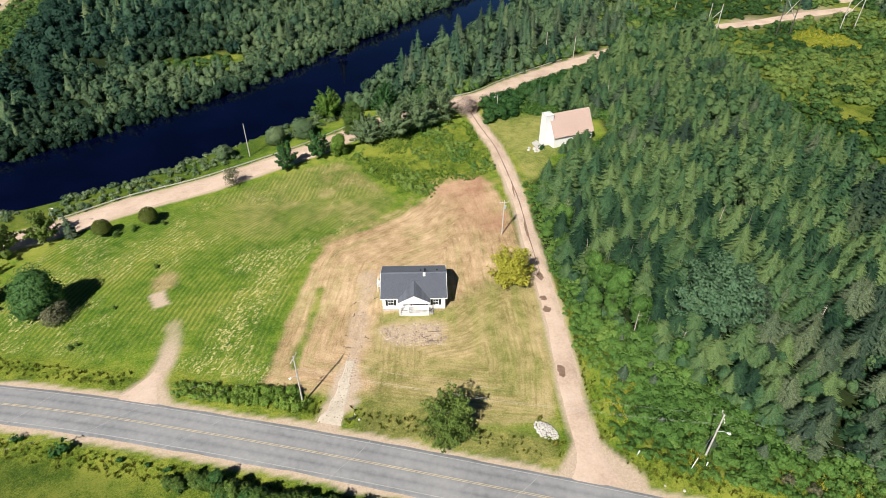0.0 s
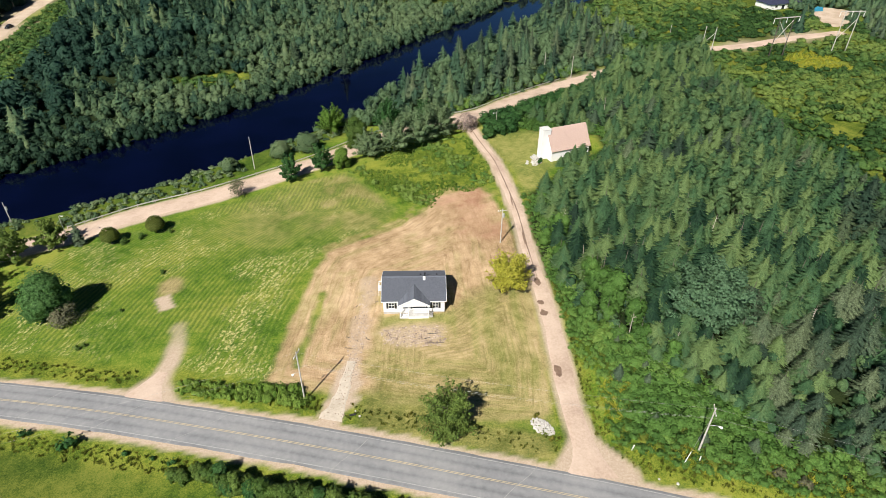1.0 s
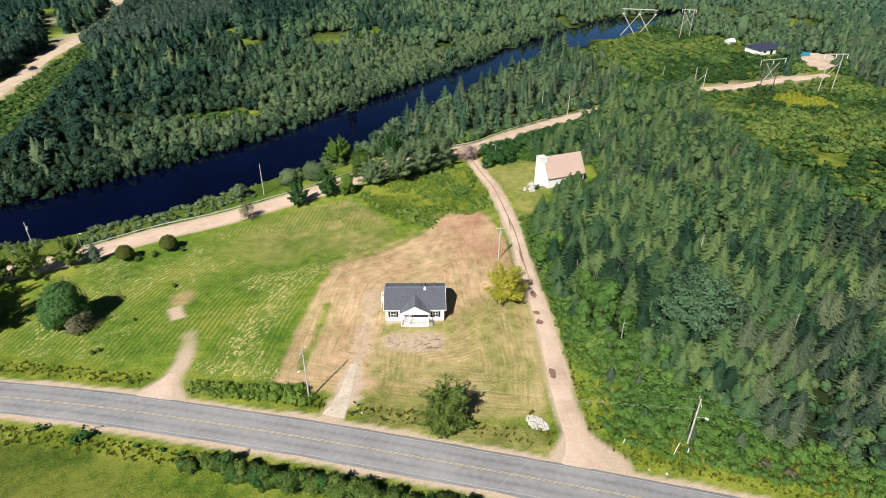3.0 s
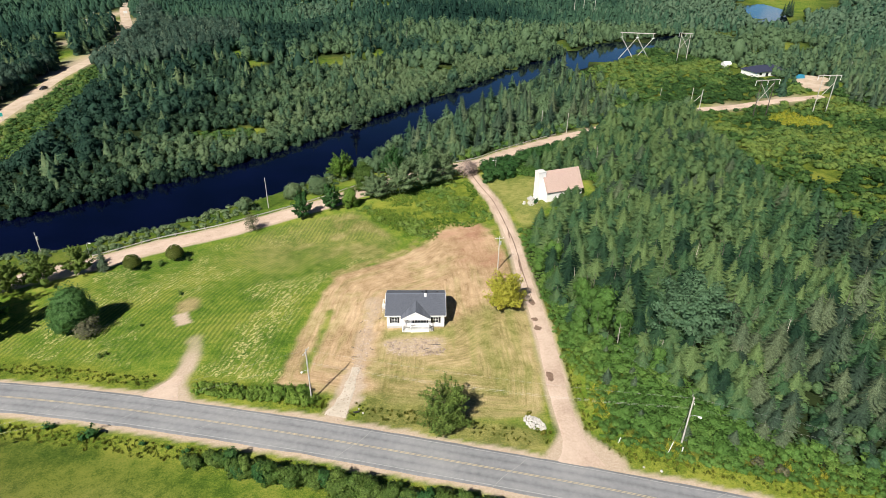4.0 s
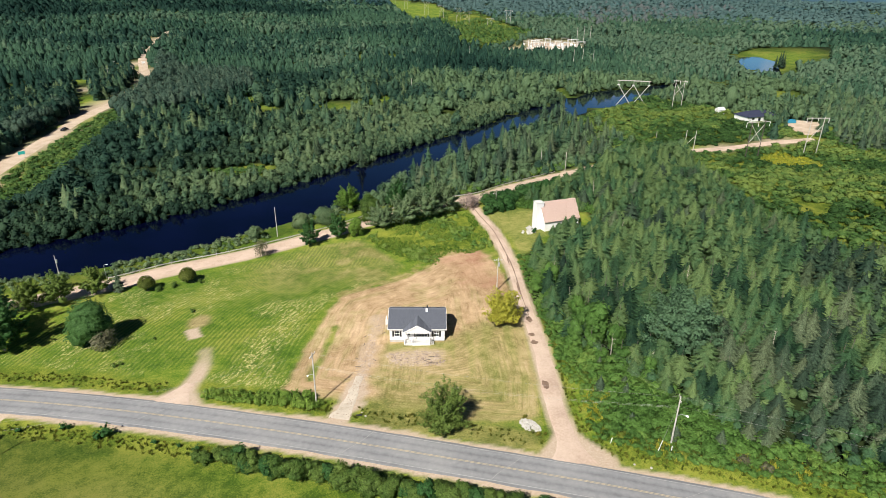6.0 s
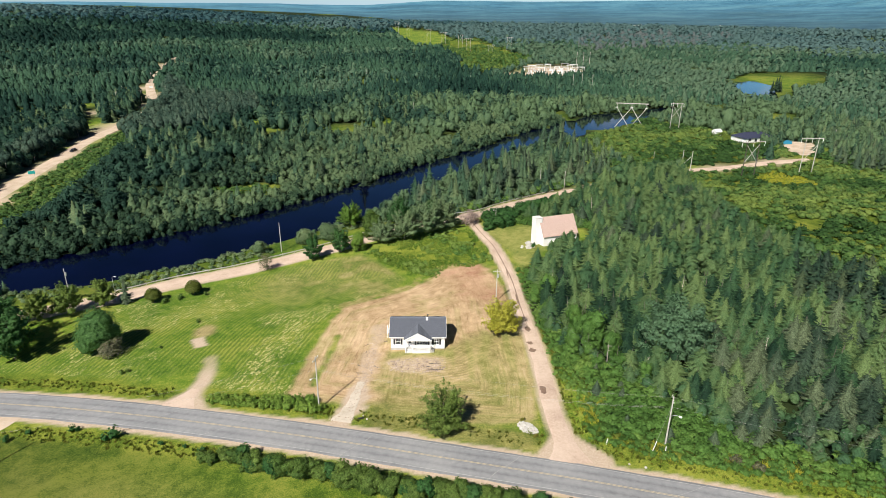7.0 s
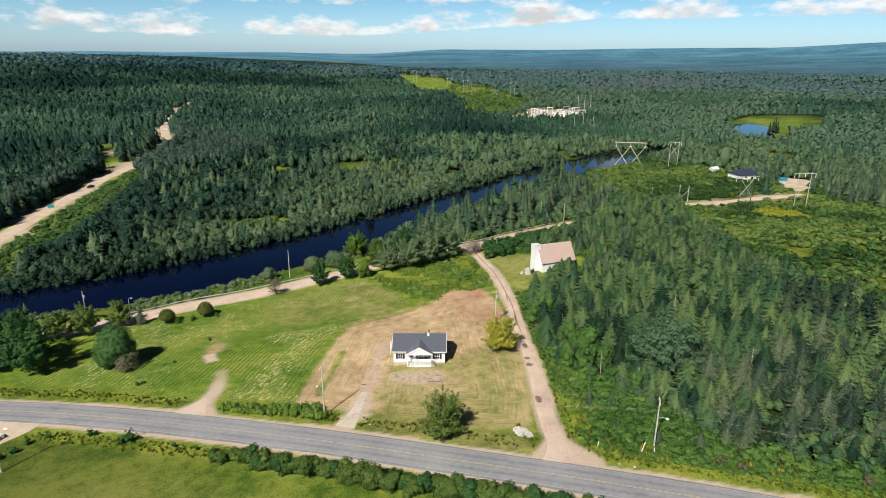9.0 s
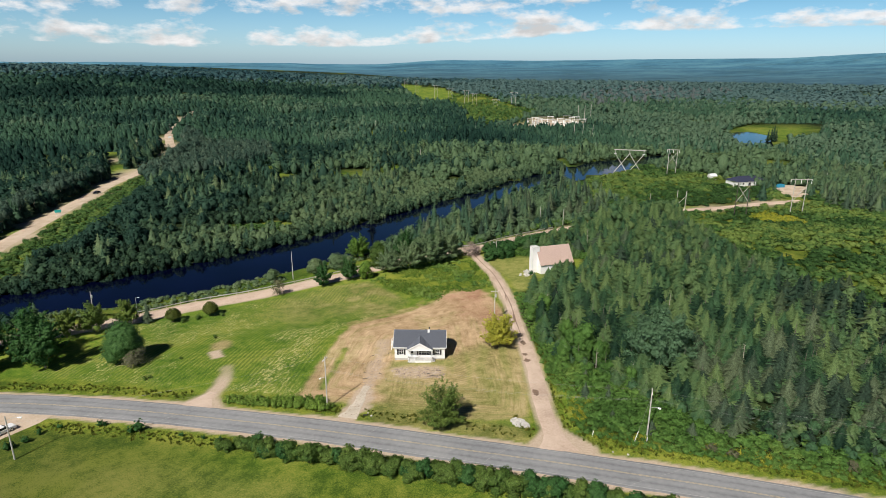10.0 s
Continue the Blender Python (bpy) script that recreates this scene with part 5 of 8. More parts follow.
BANK_ALDERS = [leafy_mass(np.random.default_rng(260 + k), 4.4, 3.6 + 0.3 * k, 3, 60, 0.38, True) for k in range(6)]
FAR_BROAD = [leafy_mass(np.random.default_rng(80 + k), 5.8, 9.0, 1, 5, 1.3, True) for k in range(6)]
BIRCHES = [broad_crown(np.random.default_rng(90 + k), 4.2, 5.6, 0.6, 150, 0.42, 6, 0.4, True) for k in range(4)]
SHRUBS = [leafy_mass(np.random.default_rng(31 + k), 2.9, 2.0 + 0.12 * k, 2, 62, 0.25, True, 0.72) for k in range(6)]
LOW_SHRUBS = [leafy_mass(np.random.default_rng(37 + k), 2.1, 1.1 + 0.1 * k, 2, 44, 0.22, True, 0.72) for k in range(5)]
HEATH_SHRUBS = [leafy_mass(np.random.default_rng(560 + k), 4.6, 1.9 + 0.15 * k, 3, 40, 0.36, True, 0.78) for k in range(6)]
TUFTS = tuft_variants(41, 5, 16, 0.75, 0.9)



def right_wood():
    """Young spruces on the slope east of the drive: the nearest as trees of their own, the rest as one wood."""
    rng = np.random.default_rng(5)
    x, y = jittered(28, 150, -70, 180, 3.6, rng, 0.6)
    d = inside(x, y, TALL_WOOD)
    keep = (d > 0.6) & in_sight(x, y) & (fbm(x, y, 7, 35) > 0.12) & (np.hypot(x - 54.6, y + 5.5) > 3.6)
    x, y, d = x[keep], y[keep], d[keep]
    size = rng.uniform(0.82, 1.34, len(x)) * (0.95 + 0.3 * fbm(x, y, 16, 3)) * (0.62 + 0.38 * ramp(0.5, 9, d))
    size = np.where(line_distance(x, y, [(84, 148), (118, 172)])[0] < 16, np.maximum(size, 1.0) * 1.35, size)
    size = size * (0.55 + 0.45 * ramp(-46, 8, y + 0.25 * (x - 60)))
    size = np.where((line_distance(x, y, GRAVEL_ROAD)[0] < 17) & (x < 76), size * 0.5, size)
    near = np.argsort(np.hypot(x - 40, y + 30))[:290]
    mask = np.ones(len(x), bool)
    mask[near] = False
    blue = vnoise(x, y, 14, 8) + rng.normal(0, 0.15, len(x)) > 0.86
    blue |= (y < -26) & (x > 50) & (rng.random(len(x)) < 0.75)
    # darker needles picked by place, towards the eastern end of the slope
    east_dark = ramp(92, 130, x + 0.35 * (y + 20)) * ramp(48, 18, y) + rng.normal(0, 0.18, len(x))
    dark = ~blue & (east_dark > 0.42)
    crowns = [[to_mesh("crown", v, f, mat, False, {"tint": np.full(len(v), (0.02, 0.45, 0.85)[k % 3])}, n) for k, (v, f, n) in enumerate(SPRUCES * 3 + SPRUCES[:1])] for mat in (M_SPRUCE, M_SPRUCE_BLUE, M_SPRUCE_DARK)]
    t = Shape().tube((0, 0, -0.4), (0, 0, 4), 0.13, 0.09, 6).tube((0, 0, 4), (0, 0, 7.2), 0.09, 0.02, 6)
    trunk = shape_mesh("trunk", t, M_BARK)
    hazels = [to_mesh("crown", v, f, M_SHRUB, False, {"tint": np.full(len(v), 0.05 + 0.12 * k)}, n) for k, (v, f, n) in enumerate(broad_crown(np.random.default_rng(700 + k), 4.6, 5.0 + 0.5 * k, 0.2, 620, 0.27, 14, 0.4, True) for k in range(4))]
    edge = (d < 1.5 + 9 * fbm(x, y, 8, 61)) & (x < 46) & (y < 50) & (rng.random(len(x)) < 0.75)
    for k in near:
        s = float(size[k])
        if edge[k]:
            s = max(0.7, s)
            root = thing("hazel_tree", pose(x[k], y[k], gz(x[k], y[k]), 0, 0, rng.uniform(0, 360)) @ Matrix.Diagonal((s, s, s * rng.uniform(0.85, 1.15), 1)), "leafy green hazel at the edge of the spruce wood", "tree", "hazels along the drive")
            part("trunk", trunk, M_BARK, root)
            part("crown", hazels[int(rng.integers(0, 4))], M_SHRUB, root)
            continue
        b = 1 if blue[k] else 2 if dark[k] else 0
        root = thing("spruce_tree", pose(x[k], y[k], gz(x[k], y[k]), rng.normal(0, 2), rng.normal(0, 2), rng.uniform(0, 360)) @ Matrix.Diagonal((s, s, s * rng.uniform(0.9, 1.15), 1)),
                     ("green young spruce in the dense hillside wood", "blue-grey young spruce at the edge of the wood", "dark green spruce in the hillside wood")[b], "tree", "spruces of the hillside wood")
        part("trunk", trunk, M_BARK, root)
        part("crown", crowns[b][int(rng.integers(0, 28))], M_SPRUCE, root)
    leafy = mask & ~blue & (fbm(x, y, 18, 71) + rng.normal(0, 0.12, len(x)) > 0.64)
    plants("birch_clumps", BIRCHES, x[leafy], y[leafy], size[leafy] * 0.95, M_SPRUCE, "light green birches scattered through the spruce slope", "wood", rng)
    mask &= ~leafy
    for sel, mat, lab in ((mask & ~blue & ~dark, M_SPRUCE, "dense green spruce wood on the slope"), (mask & dark, M_SPRUCE_DARK, "dark spruces at the eastern end of the slope"), (mask & blue, M_SPRUCE_BLUE, "blue-grey spruces among the hillside wood")):
        plants("spruce_wood", SLOPE_SPRUCES, x[sel], y[sel], size[sel], mat, lab, "wood", rng, rng.uniform(0.9, 1.18, int(sel.sum())), shade=rng.normal(0.48, 0.36, int(sel.sum())))
    # brush under the trees
    x, y = jittered(30, 100, -55, 90, 2.7, rng, 0.5)
    keep = (inside(x, y, TALL_WOOD) > 1.5) & in_sight(x, y)
    x, y = x[keep], y[keep]
    plants("forest_brush", LOW_ALDERS, x, y, rng.uniform(0.65, 1.0, len(x)), M_SPRUCE, "low dark brush under the hillside spruces", "shrubs", rng)
    # alder thicket between the drive and the tall trees, and below the wood
    x, y = jittered(27, 100, -62, 128, 1.1, rng, 0.6)
    dr, dt = inside(x, y, RIGHT_WOOD), inside(x, y, TALL_WOOD)
    dm, _ = line_distance(x, y, MAIN_ROAD)
    dd, _ = line_distance(x, y, DRIVEWAY)
    keep = (dr > -2.4) & (dt < 3.5) & (dm > 8.2) & (dd > 2.5) & in_sight(x, y) & ((dr > 0.5) | (y < 48)) & (line_distance(x, y, GRAVEL_ROAD)[0] > 6)
    x, y = x[keep], y[keep]
    size = rng.uniform(0.45, 0.95, len(x)) * (0.6 + 0.4 * ramp(0, 4, dr[keep])) * (0.75 + 0.6 * fbm(x, y, 9, 47))
    plants("alder_thicket", SHRUBS, x, y, size * 1.45, M_SHRUB, "bright green alder thicket beside the gravel drive", "shrubs", rng, rng.uniform(0.45, 0.8, len(x)), shade=0.42 + 1.2 * (fbm(x, y, 12, 47) - 0.5) + rng.normal(0, 0.12, len(x)))


def heath():
    rng = np.random.default_rng(6)
    x, y = jittered(82, 262, 10, 335, 3.5, rng)
    river = np.array(RIVER)
    dw, half = line_distance(x, y, RIVER)
    shore = (y < np.interp(x, river[:, 0], river[:, 1])) & (x < 165) & (y > 150) & (dw > half + 2)
    open_bank = (x > 78) & (x < 150) & (y > 240) & (dw < half + 11) & (y < np.interp(x, river[:, 0], river[:, 1]))
    keep = ((np.maximum(inside(x, y, HEATH), inside(x, y, SCRUB)) > -3) | shore) & in_sight(x, y) & (fbm(x, y, 22, 31) > 0.24) & (inside(x, y, YELLOW_MEADOW) < 0)
    d, _ = line_distance(x, y, GRAVEL_ROAD)
    keep &= (d > 7) & ~open_bank & (inside(x, y, LOT) < -2) & ~((x > 186) & (x < 222) & (y > 248) & (y < 276))
    x, y = x[keep], y[keep]
    plants("heath_shrubs", HEATH_SHRUBS, x, y, rng.uniform(0.8, 1.5, len(x)) * (0.75 + 0.5 * fbm(x, y, 14, 88)), M_HEATH, "low green shrubs over the open heath", "shrubs", rng, smooth=True, shade=0.5 + 2.4 * (fbm(x, y, 20, 36) - 0.5) + rng.normal(0, 0.22, len(x)))
    x, y = jittered(150, 195, 150, 190, 1.7, rng)
    keep = (inside(x, y, YELLOW_MEADOW) > -1.5) & (fbm(x, y, 8, 17) > 0.42)
    x, y = x[keep], y[keep]
    plants("goldenrod_patch", TUFTS, x, y, rng.uniform(1.2, 2.0, len(x)), M_LEAF_YELLOW, "yellow goldenrod patch on the heath", "weeds", rng)


def east_wood():
    """Dark spruces past the sandy lot."""
    rng = np.random.default_rng(19)
    x, y = jittered(215, 345, 160, 315, 4.6, rng)
    keep = (inside(x, y, EAST_WOOD) > 0) & (inside(x, y, LOT) < -3) & in_sight(x, y)
    x, y = x[keep], y[keep]
    dark = rng.random(len(x)) < 0.7
    for sel, mat, lab in ((dark, M_SPRUCE_MID, "dark spruces standing past the sandy lot"), (~dark, M_SPRUCE_BLUE, "grey-green spruces standing past the sandy lot")):
        plants("lot_spruces", MID_SPRUCES, x[sel], y[sel], rng.uniform(0.85, 1.35, int(sel.sum())), mat, lab, "wood", rng)


def north_woods():
    """Woods past the river and round the far clearings, coarser with distance."""
    rng = np.random.default_rng(8)
    # riverside and middle distance
    river = np.array(RIVER)
    x, y = jittered(-270, 300, 20, 410, 4.1, rng)
    c = wood_cover(x, y)
    d, half = line_distance(x, y, RIVER)
    shore = np.interp(x, river[:, 0], river[:, 1])
    bend = (y < shore) & (y > shore - 62) & (x > 84) & (x < 165) & (y > 225)
    keep = in_sight(x, y) & ~bend & (c > 0.55) & (inside(x, y, RIGHT_WOOD) < -1.5) & ((y > 60) | (x < -100)) & (d > half + 1.0) & (inside(x, y, DARK_HOLE) < 0)
    x, y, edge = x[keep], y[keep], (d - half)[keep]
    south = y < np.interp(x, river[:, 0], river[:, 1])
    tall_strip = south & (x > -12) & (x < 90) & (y > 100)
    road, _ = line_distance(x, y, FAR_ROAD)
    west = (x < np.interp(y, [p[1] for p in FAR_ROAD], [p[0] for p in FAR_ROAD])) & (road < 60)
    grove = inside(x, y, GROVE) > 0
    kind = fbm(x, y, 36, 19) + rng.normal(0, 0.09, len(x))
    chance = rng.random(len(x))
    spruce = ((kind > 0.69) & (edge > 10) & ~tall_strip) | (tall_strip & (chance < 0.27)) | (west & (chance < 0.4)) | (chance < 0.04)
    height = 0.55 + 0.75 * fbm(x, y, 19, 63) + rng.normal(0, 0.14, len(x))
    height = np.clip(height * (0.70 + 0.30 * ramp(4, 30, edge)), 0.4, 1.6)
    height = height * np.exp(rng.normal(0, 0.22, len(x)))
    height = np.where(tall_strip, rng.uniform(0.45, 1.1, len(x)), height)
    height = np.where(west, rng.uniform(1.1, 1.6, len(x)), np.where(grove, rng.uniform(1.2, 1.6, len(x)), height))
    # leaf tone drops to the west: dense shade there is put into the colour
    shade = 0.42 + 2.6 * (fbm(x, y, 40, 33) - 0.5) + rng.normal(0, 0.27, len(x)) - 0.3 * west + 0.45 * ramp(-110, 40, x) + 0.35 * ramp(0, 90, x) - 0.85 * ramp(-40, -140, x)
    spruce &= ~grove
    strip = tall_strip & spruce & (line_distance(x, y, GRAVEL_ROAD)[0] > 11)
    spruce &= ~strip
    grey = strip & (rng.random(len(x)) < 0.35)
    for sel, mat, lab in ((grey, M_SPRUCE_BLUE, "tall grey-green spruces between the gravel road and the river"), (strip & ~grey, M_SPRUCE_MID, "tall dark spruces between the gravel road and the river")):
        plants("bank_spruces", STRIP_SPRUCES, x[sel], y[sel], rng.uniform(0.75, 1.25, int(sel.sum())), mat, lab, "wood", rng)
    plants("mixed_wood", MID_SPRUCES, x[spruce], y[spruce], np.clip(height[spruce] * 0.92, 0.6, 1.4), M_SPRUCE_MID, "dark spruces of the wood beyond the river", "wood", rng)
    scrubby = (fbm(x, y, 50, 81) > 0.49) & (np.hypot(x - 4, y + 129) < 430) & ~tall_strip & ~west & ~grove & (chance > 0.14)
    belt = (edge < 16 + 34 * fbm(x, y, 40, 87)) & ~tall_strip & ~south & (np.hypot(x - 4, y + 129) < 430) & ~west & (chance > 0.1)
    scrubby |= belt
    spruce &= ~scrubby
    near = ~spruce & ~strip & ~scrubby & (np.hypot(x - 4, y + 129) < 390)
    far = ~spruce & ~strip & ~near & ~grove & ~scrubby
    tall = rng.uniform(0.72, 1.2, len(x))
    plants("riverside_scrub", MID_BROAD, x[near], y[near], height[near], M_WOODS, "mixed green alder and birch scrub along the river", "wood", rng, tall[near], smooth=True, shade=shade[near])
    plants("riverside_wood", MID_FAR_BROAD, x[far], y[far], height[far] * 1.05, M_WOODS, "rounded dark leafy trees beyond the river", "wood", rng, tall[far], smooth=True, shade=shade[far])
    plants("poplar_grove", GROVE_TREES, x[grove], y[grove], height[grove], M_GROVE, "tall blue-green poplar grove beside the far road", "wood", rng)
    # open shrub carpet between the taller groups
    x, y = jittered(-240, 90, 40, 320, 3.0, rng)
    d, half = line_distance(x, y, RIVER)
    south = y < np.interp(x, river[:, 0], river[:, 1])
    keep = in_sight(x, y) & ((fbm(x, y, 50, 81) > 0.475) | (d - half < 18 + 34 * fbm(x, y, 40, 87))) & (wood_cover(x, y) > 0.5) & ~south & (d > half + 3) & (inside(x, y, DARK_HOLE) < 0) & (inside(x, y, GROVE) < 0) & (np.hypot(x - 4, y + 129) < 430)
    x, y = x[keep], y[keep]
    # carpet leaves painted darker westward, again standing in for shade
    plants("shrub_carpet", LOW_ALDERS, x, y, rng.uniform(0.7, 1.35, len(x)) * (0.75 + 0.6 * fbm(x, y, 12, 39)), M_BANK, "low green alder scrub between taller groups of trees", "shrubs", rng, shade=0.58 + 2.0 * (fbm(x, y, 35, 43) - 0.5) + rng.normal(0, 0.2, len(x)) + 0.4 * ramp(-110, 20, x) - 0.8 * ramp(-60, -150, x))
    # alders leaning over the water
    x, y = jittered(-210, 120, 20, 330, 2.3, rng)
    d, half = line_distance(x, y, RIVER)
    south = y < np.interp(x, river[:, 0], river[:, 1])
    keep = in_sight(x, y) & (d > half - 0.6) & (d < half + 5.5) & (~south | ((x > 8) & (x < 72))) & (fbm(x, y, 11, 29) > 0.22)
    x, y = x[keep], y[keep]
    # same painted darkening to the west on the bank
    plants("bank_alders", BANK_ALDERS, x, y, rng.uniform(0.55, 1.2, len(x)) * (0.8 + 0.5 * fbm(x, y, 15, 49)), M_BANK, "dense green alders leaning over the river bank", "wood", rng, smooth=True, shade=0.5 - 0.55 * ramp(-40, -110, x) + rng.normal(0, 0.18, len(x)))
    # bright brush between the gravel road and the tall spruces
    x, y = jittered(2, 92, 95, 175, 1.7, rng)
    d = line_distance(x, y, GRAVEL_ROAD)[0]
    keep = (d > 6.0) & (d < 12.5) & (y > GR_side(x)) & (fbm(x, y, 8, 45) > 0.38)
    x, y = x[keep], y[keep]
    plants("roadside_brush", SHRUBS, x, y, rng.uniform(0.5, 1.3, len(x)), M_SHRUB, "bright green brush between the gravel road and the spruces", "shrubs", rng, shade=0.5 + rng.normal(0, 0.25, len(x)))
    # low scrub and goldenrod beside the far road and in the glade
    x, y = jittered(-215, -70, 60, 290, 2.6, rng)
    keep = (np.maximum(inside(x, y, ROAD_SCRUB), inside(x, y, GLADE) - 2.0) > 0) & (line_distance(x, y, FAR_ROAD)[0] > 8)
    x, y = x[keep], y[keep]
    plants("roadside_scrub", HEATH_SHRUBS, x, y, rng.uniform(0.6, 1.2, len(x)), M_HEATH, "green low scrub beside the far road", "shrubs", rng, shade=0.35 + rng.normal(0, 0.2, len(x)))
    x, y = jittered(0, 160, 600, 1380, 7.0, rng)
    keep = (inside(x, y, CORRIDOR) > 2) & (fbm(x, y, 40, 13) > 0.30 + 0.25 * ramp(850, 1000, y)) & (inside(x, y, SUBSTATION) < -4)
    x, y = x[keep], y[keep]
    plants("corridor_scrub", LOW_ALDERS, x, y, rng.uniform(1.3, 2.6, len(x)), M_HEATH, "low green scrub under the power line", "shrubs", rng, rng.uniform(0.4, 0.9, len(x)), shade=0.25 + rng.normal(0, 0.25, len(x)))
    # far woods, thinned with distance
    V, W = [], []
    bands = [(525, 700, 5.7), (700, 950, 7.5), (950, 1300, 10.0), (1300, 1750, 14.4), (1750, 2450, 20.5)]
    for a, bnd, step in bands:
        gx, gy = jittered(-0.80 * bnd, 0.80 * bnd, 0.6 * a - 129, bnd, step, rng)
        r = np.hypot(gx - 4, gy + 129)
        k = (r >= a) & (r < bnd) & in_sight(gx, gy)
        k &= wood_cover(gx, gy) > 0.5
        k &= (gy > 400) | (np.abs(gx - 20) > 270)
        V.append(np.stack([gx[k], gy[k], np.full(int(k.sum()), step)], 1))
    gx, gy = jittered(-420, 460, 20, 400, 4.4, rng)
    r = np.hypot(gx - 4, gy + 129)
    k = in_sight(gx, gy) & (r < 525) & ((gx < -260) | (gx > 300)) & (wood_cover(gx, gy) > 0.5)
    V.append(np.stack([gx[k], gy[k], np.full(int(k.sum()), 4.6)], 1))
    p = np.concatenate(V)
    gx, gy, st = p.T
    west = ramp(6, -6, np.degrees(np.arctan2(gx - 4, gy + 129)))
    sp = fbm(gx, gy, 120, 27) + rng.normal(0, 0.10, len(gx)) > 0.54 - 0.20 * west
    size = st / 4.6 * rng.uniform(0.75, 1.2, len(gx))
    tall = np.clip(4.6 / st, 0.3, 1.0) ** 0.8 * rng.uniform(0.85, 1.25, len(gx)) * (0.9 + 0.35 * fbm(gx, gy, 60, 14))
    shade = 0.5 + 2.2 * (fbm(gx, gy, 170, 73) - 0.5) + rng.normal(0, 0.15, len(gx)) + 0.4 * ramp(-260, 20, gx) + 0.25 * ramp(0, 200, gx) - 0.2 * ramp(-260, -500, gx)
    # beyond about 1500 m trees switch to the leaf colour with painted haze
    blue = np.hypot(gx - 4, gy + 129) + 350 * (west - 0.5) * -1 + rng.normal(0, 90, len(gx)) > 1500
    dead = (inside(gx, gy, DEAD_WOOD) > -60) & (rng.random(len(gx)) < 0.4)
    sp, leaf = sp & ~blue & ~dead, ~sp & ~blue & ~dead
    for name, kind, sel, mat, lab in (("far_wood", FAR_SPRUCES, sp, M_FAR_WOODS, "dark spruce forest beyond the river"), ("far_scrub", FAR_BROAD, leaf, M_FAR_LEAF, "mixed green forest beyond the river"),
                                      ("dead_wood", FAR_SPRUCES, dead, M_GREY_WOOD, "grey half-dead spruces out on the plain"), ("distant_wood", FAR_BROAD, blue & ~dead, M_DISTANT, "forest reaching to the hills, haze tinted into its leaves")):
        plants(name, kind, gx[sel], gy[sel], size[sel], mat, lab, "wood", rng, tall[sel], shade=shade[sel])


def verges():
    """Weeds, goldenrod and low scrub on the rough strips."""
    rng = np.random.default_rng(9)
    x, y = jittered(-110, 100, -70, 20, 0.72, rng)
    dm, _ = line_distance(x, y, MAIN_ROAD)
    dd, _ = line_distance(x, y, DRIVEWAY)
    ds, _ = line_distance(x, y, SPUR)
    dt, _ = line_distance(x, y, STONE_STRIP)
    keep = (dm > 6.3) & (dm < 9.6 + 2.5 * (fbm(x, y, 9, 44) - 0.5)) & (dd > 3.2 + 3.5 * ramp(-30, -39, y)) & (ds > 3.4 + 3 * ramp(-12, -20, y)) & (dt > 2.2) & in_sight(x, y)
    keep &= (inside(x, y, PARKING) < -1) & ((x > -48) | (rng.random(len(x)) < 0.85)) & ((x < -9) | (x > 22) | (rng.random(len(x)) < 0.5))
    keep |= (dd > 2.4) & (dd < 4.6) & (x > 26.5) & (y > -31)
    keep |= (dm > 8) & (dm < 14.5) & (x > 31) & (y > -66) & (inside(x, y, RIGHT_WOOD) < 2.5) & (y > -0.31 * x - 34)
    x, y = x[keep], y[keep]
    plants("verge_weeds", TUFTS, x, y, rng.uniform(0.35, 0.85, len(x)), M_WEED, "yellow-green goldenrod and weeds on the road verge", "weeds", rng)
    x, y = jittered(29, 62, -48, -18, 0.62, rng)
    keep = (inside(x, y, RIGHT_WOOD) > -2.5) & (inside(x, y, RIGHT_WOOD) < 4.0) & (inside(x, y, TALL_WOOD) < 0) & (line_distance(x, y, MAIN_ROAD)[0] > 7) & (line_distance(x, y, DRIVEWAY)[0] > 2.6) & (fbm(x, y, 5, 67) > 0.52)
    x, y = x[keep], y[keep]
    plants("bank_goldenrod", TUFTS, x, y, rng.uniform(0.6, 1.1, len(x)), M_LEAF_YELLOW, "flowering goldenrod on the bank below the wood", "weeds", rng)
    # thicket by the upper clearing
    x, y = jittered(-22, 26, 40, 94, 1.35, rng)
    keep = (inside(x, y, THICKET) > 0.3) & (fbm(x, y, 6, 52) > 0.52)
    dd, _ = line_distance(x, y, DRIVEWAY)
    keep &= dd > 2.6
    x, y = x[keep], y[keep]
    plants("clearing_thicket", LOW_SHRUBS, x, y, rng.uniform(0.6, 1.5, len(x)), M_SHRUB, "light green brush filling the upper clearing", "shrubs", rng, rng.uniform(0.5, 0.9, len(x)), shade=0.7 + 2.8 * (fbm(x, y, 9, 54) - 0.5) + rng.normal(0, 0.2, len(x)))
    x, y = jittered(-22, 26, 40, 94, 0.8, rng)
    keep = (inside(x, y, THICKET) > -0.6) & (fbm(x, y, 6, 53) > 0.40) & (line_distance(x, y, DRIVEWAY)[0] > 2.4)
    x, y = x[keep], y[keep]
    plants("clearing_weeds", TUFTS, x, y, rng.uniform(0.6, 1.2, len(x)), M_LEAF_BRIGHT, "bright yellow-green weeds and ferns in the clearing", "weeds", rng, shade=0.75 + 2.0 * (fbm(x, y, 7, 59) - 0.5) + rng.normal(0, 0.2, len(x)))
    # river bank between road and water
    x, y = jittered(-150, 70, 20, 165, 1.7, rng)
    d, half = line_distance(x, y, RIVER)
    dg, _ = line_distance(x, y, GRAVEL_ROAD)
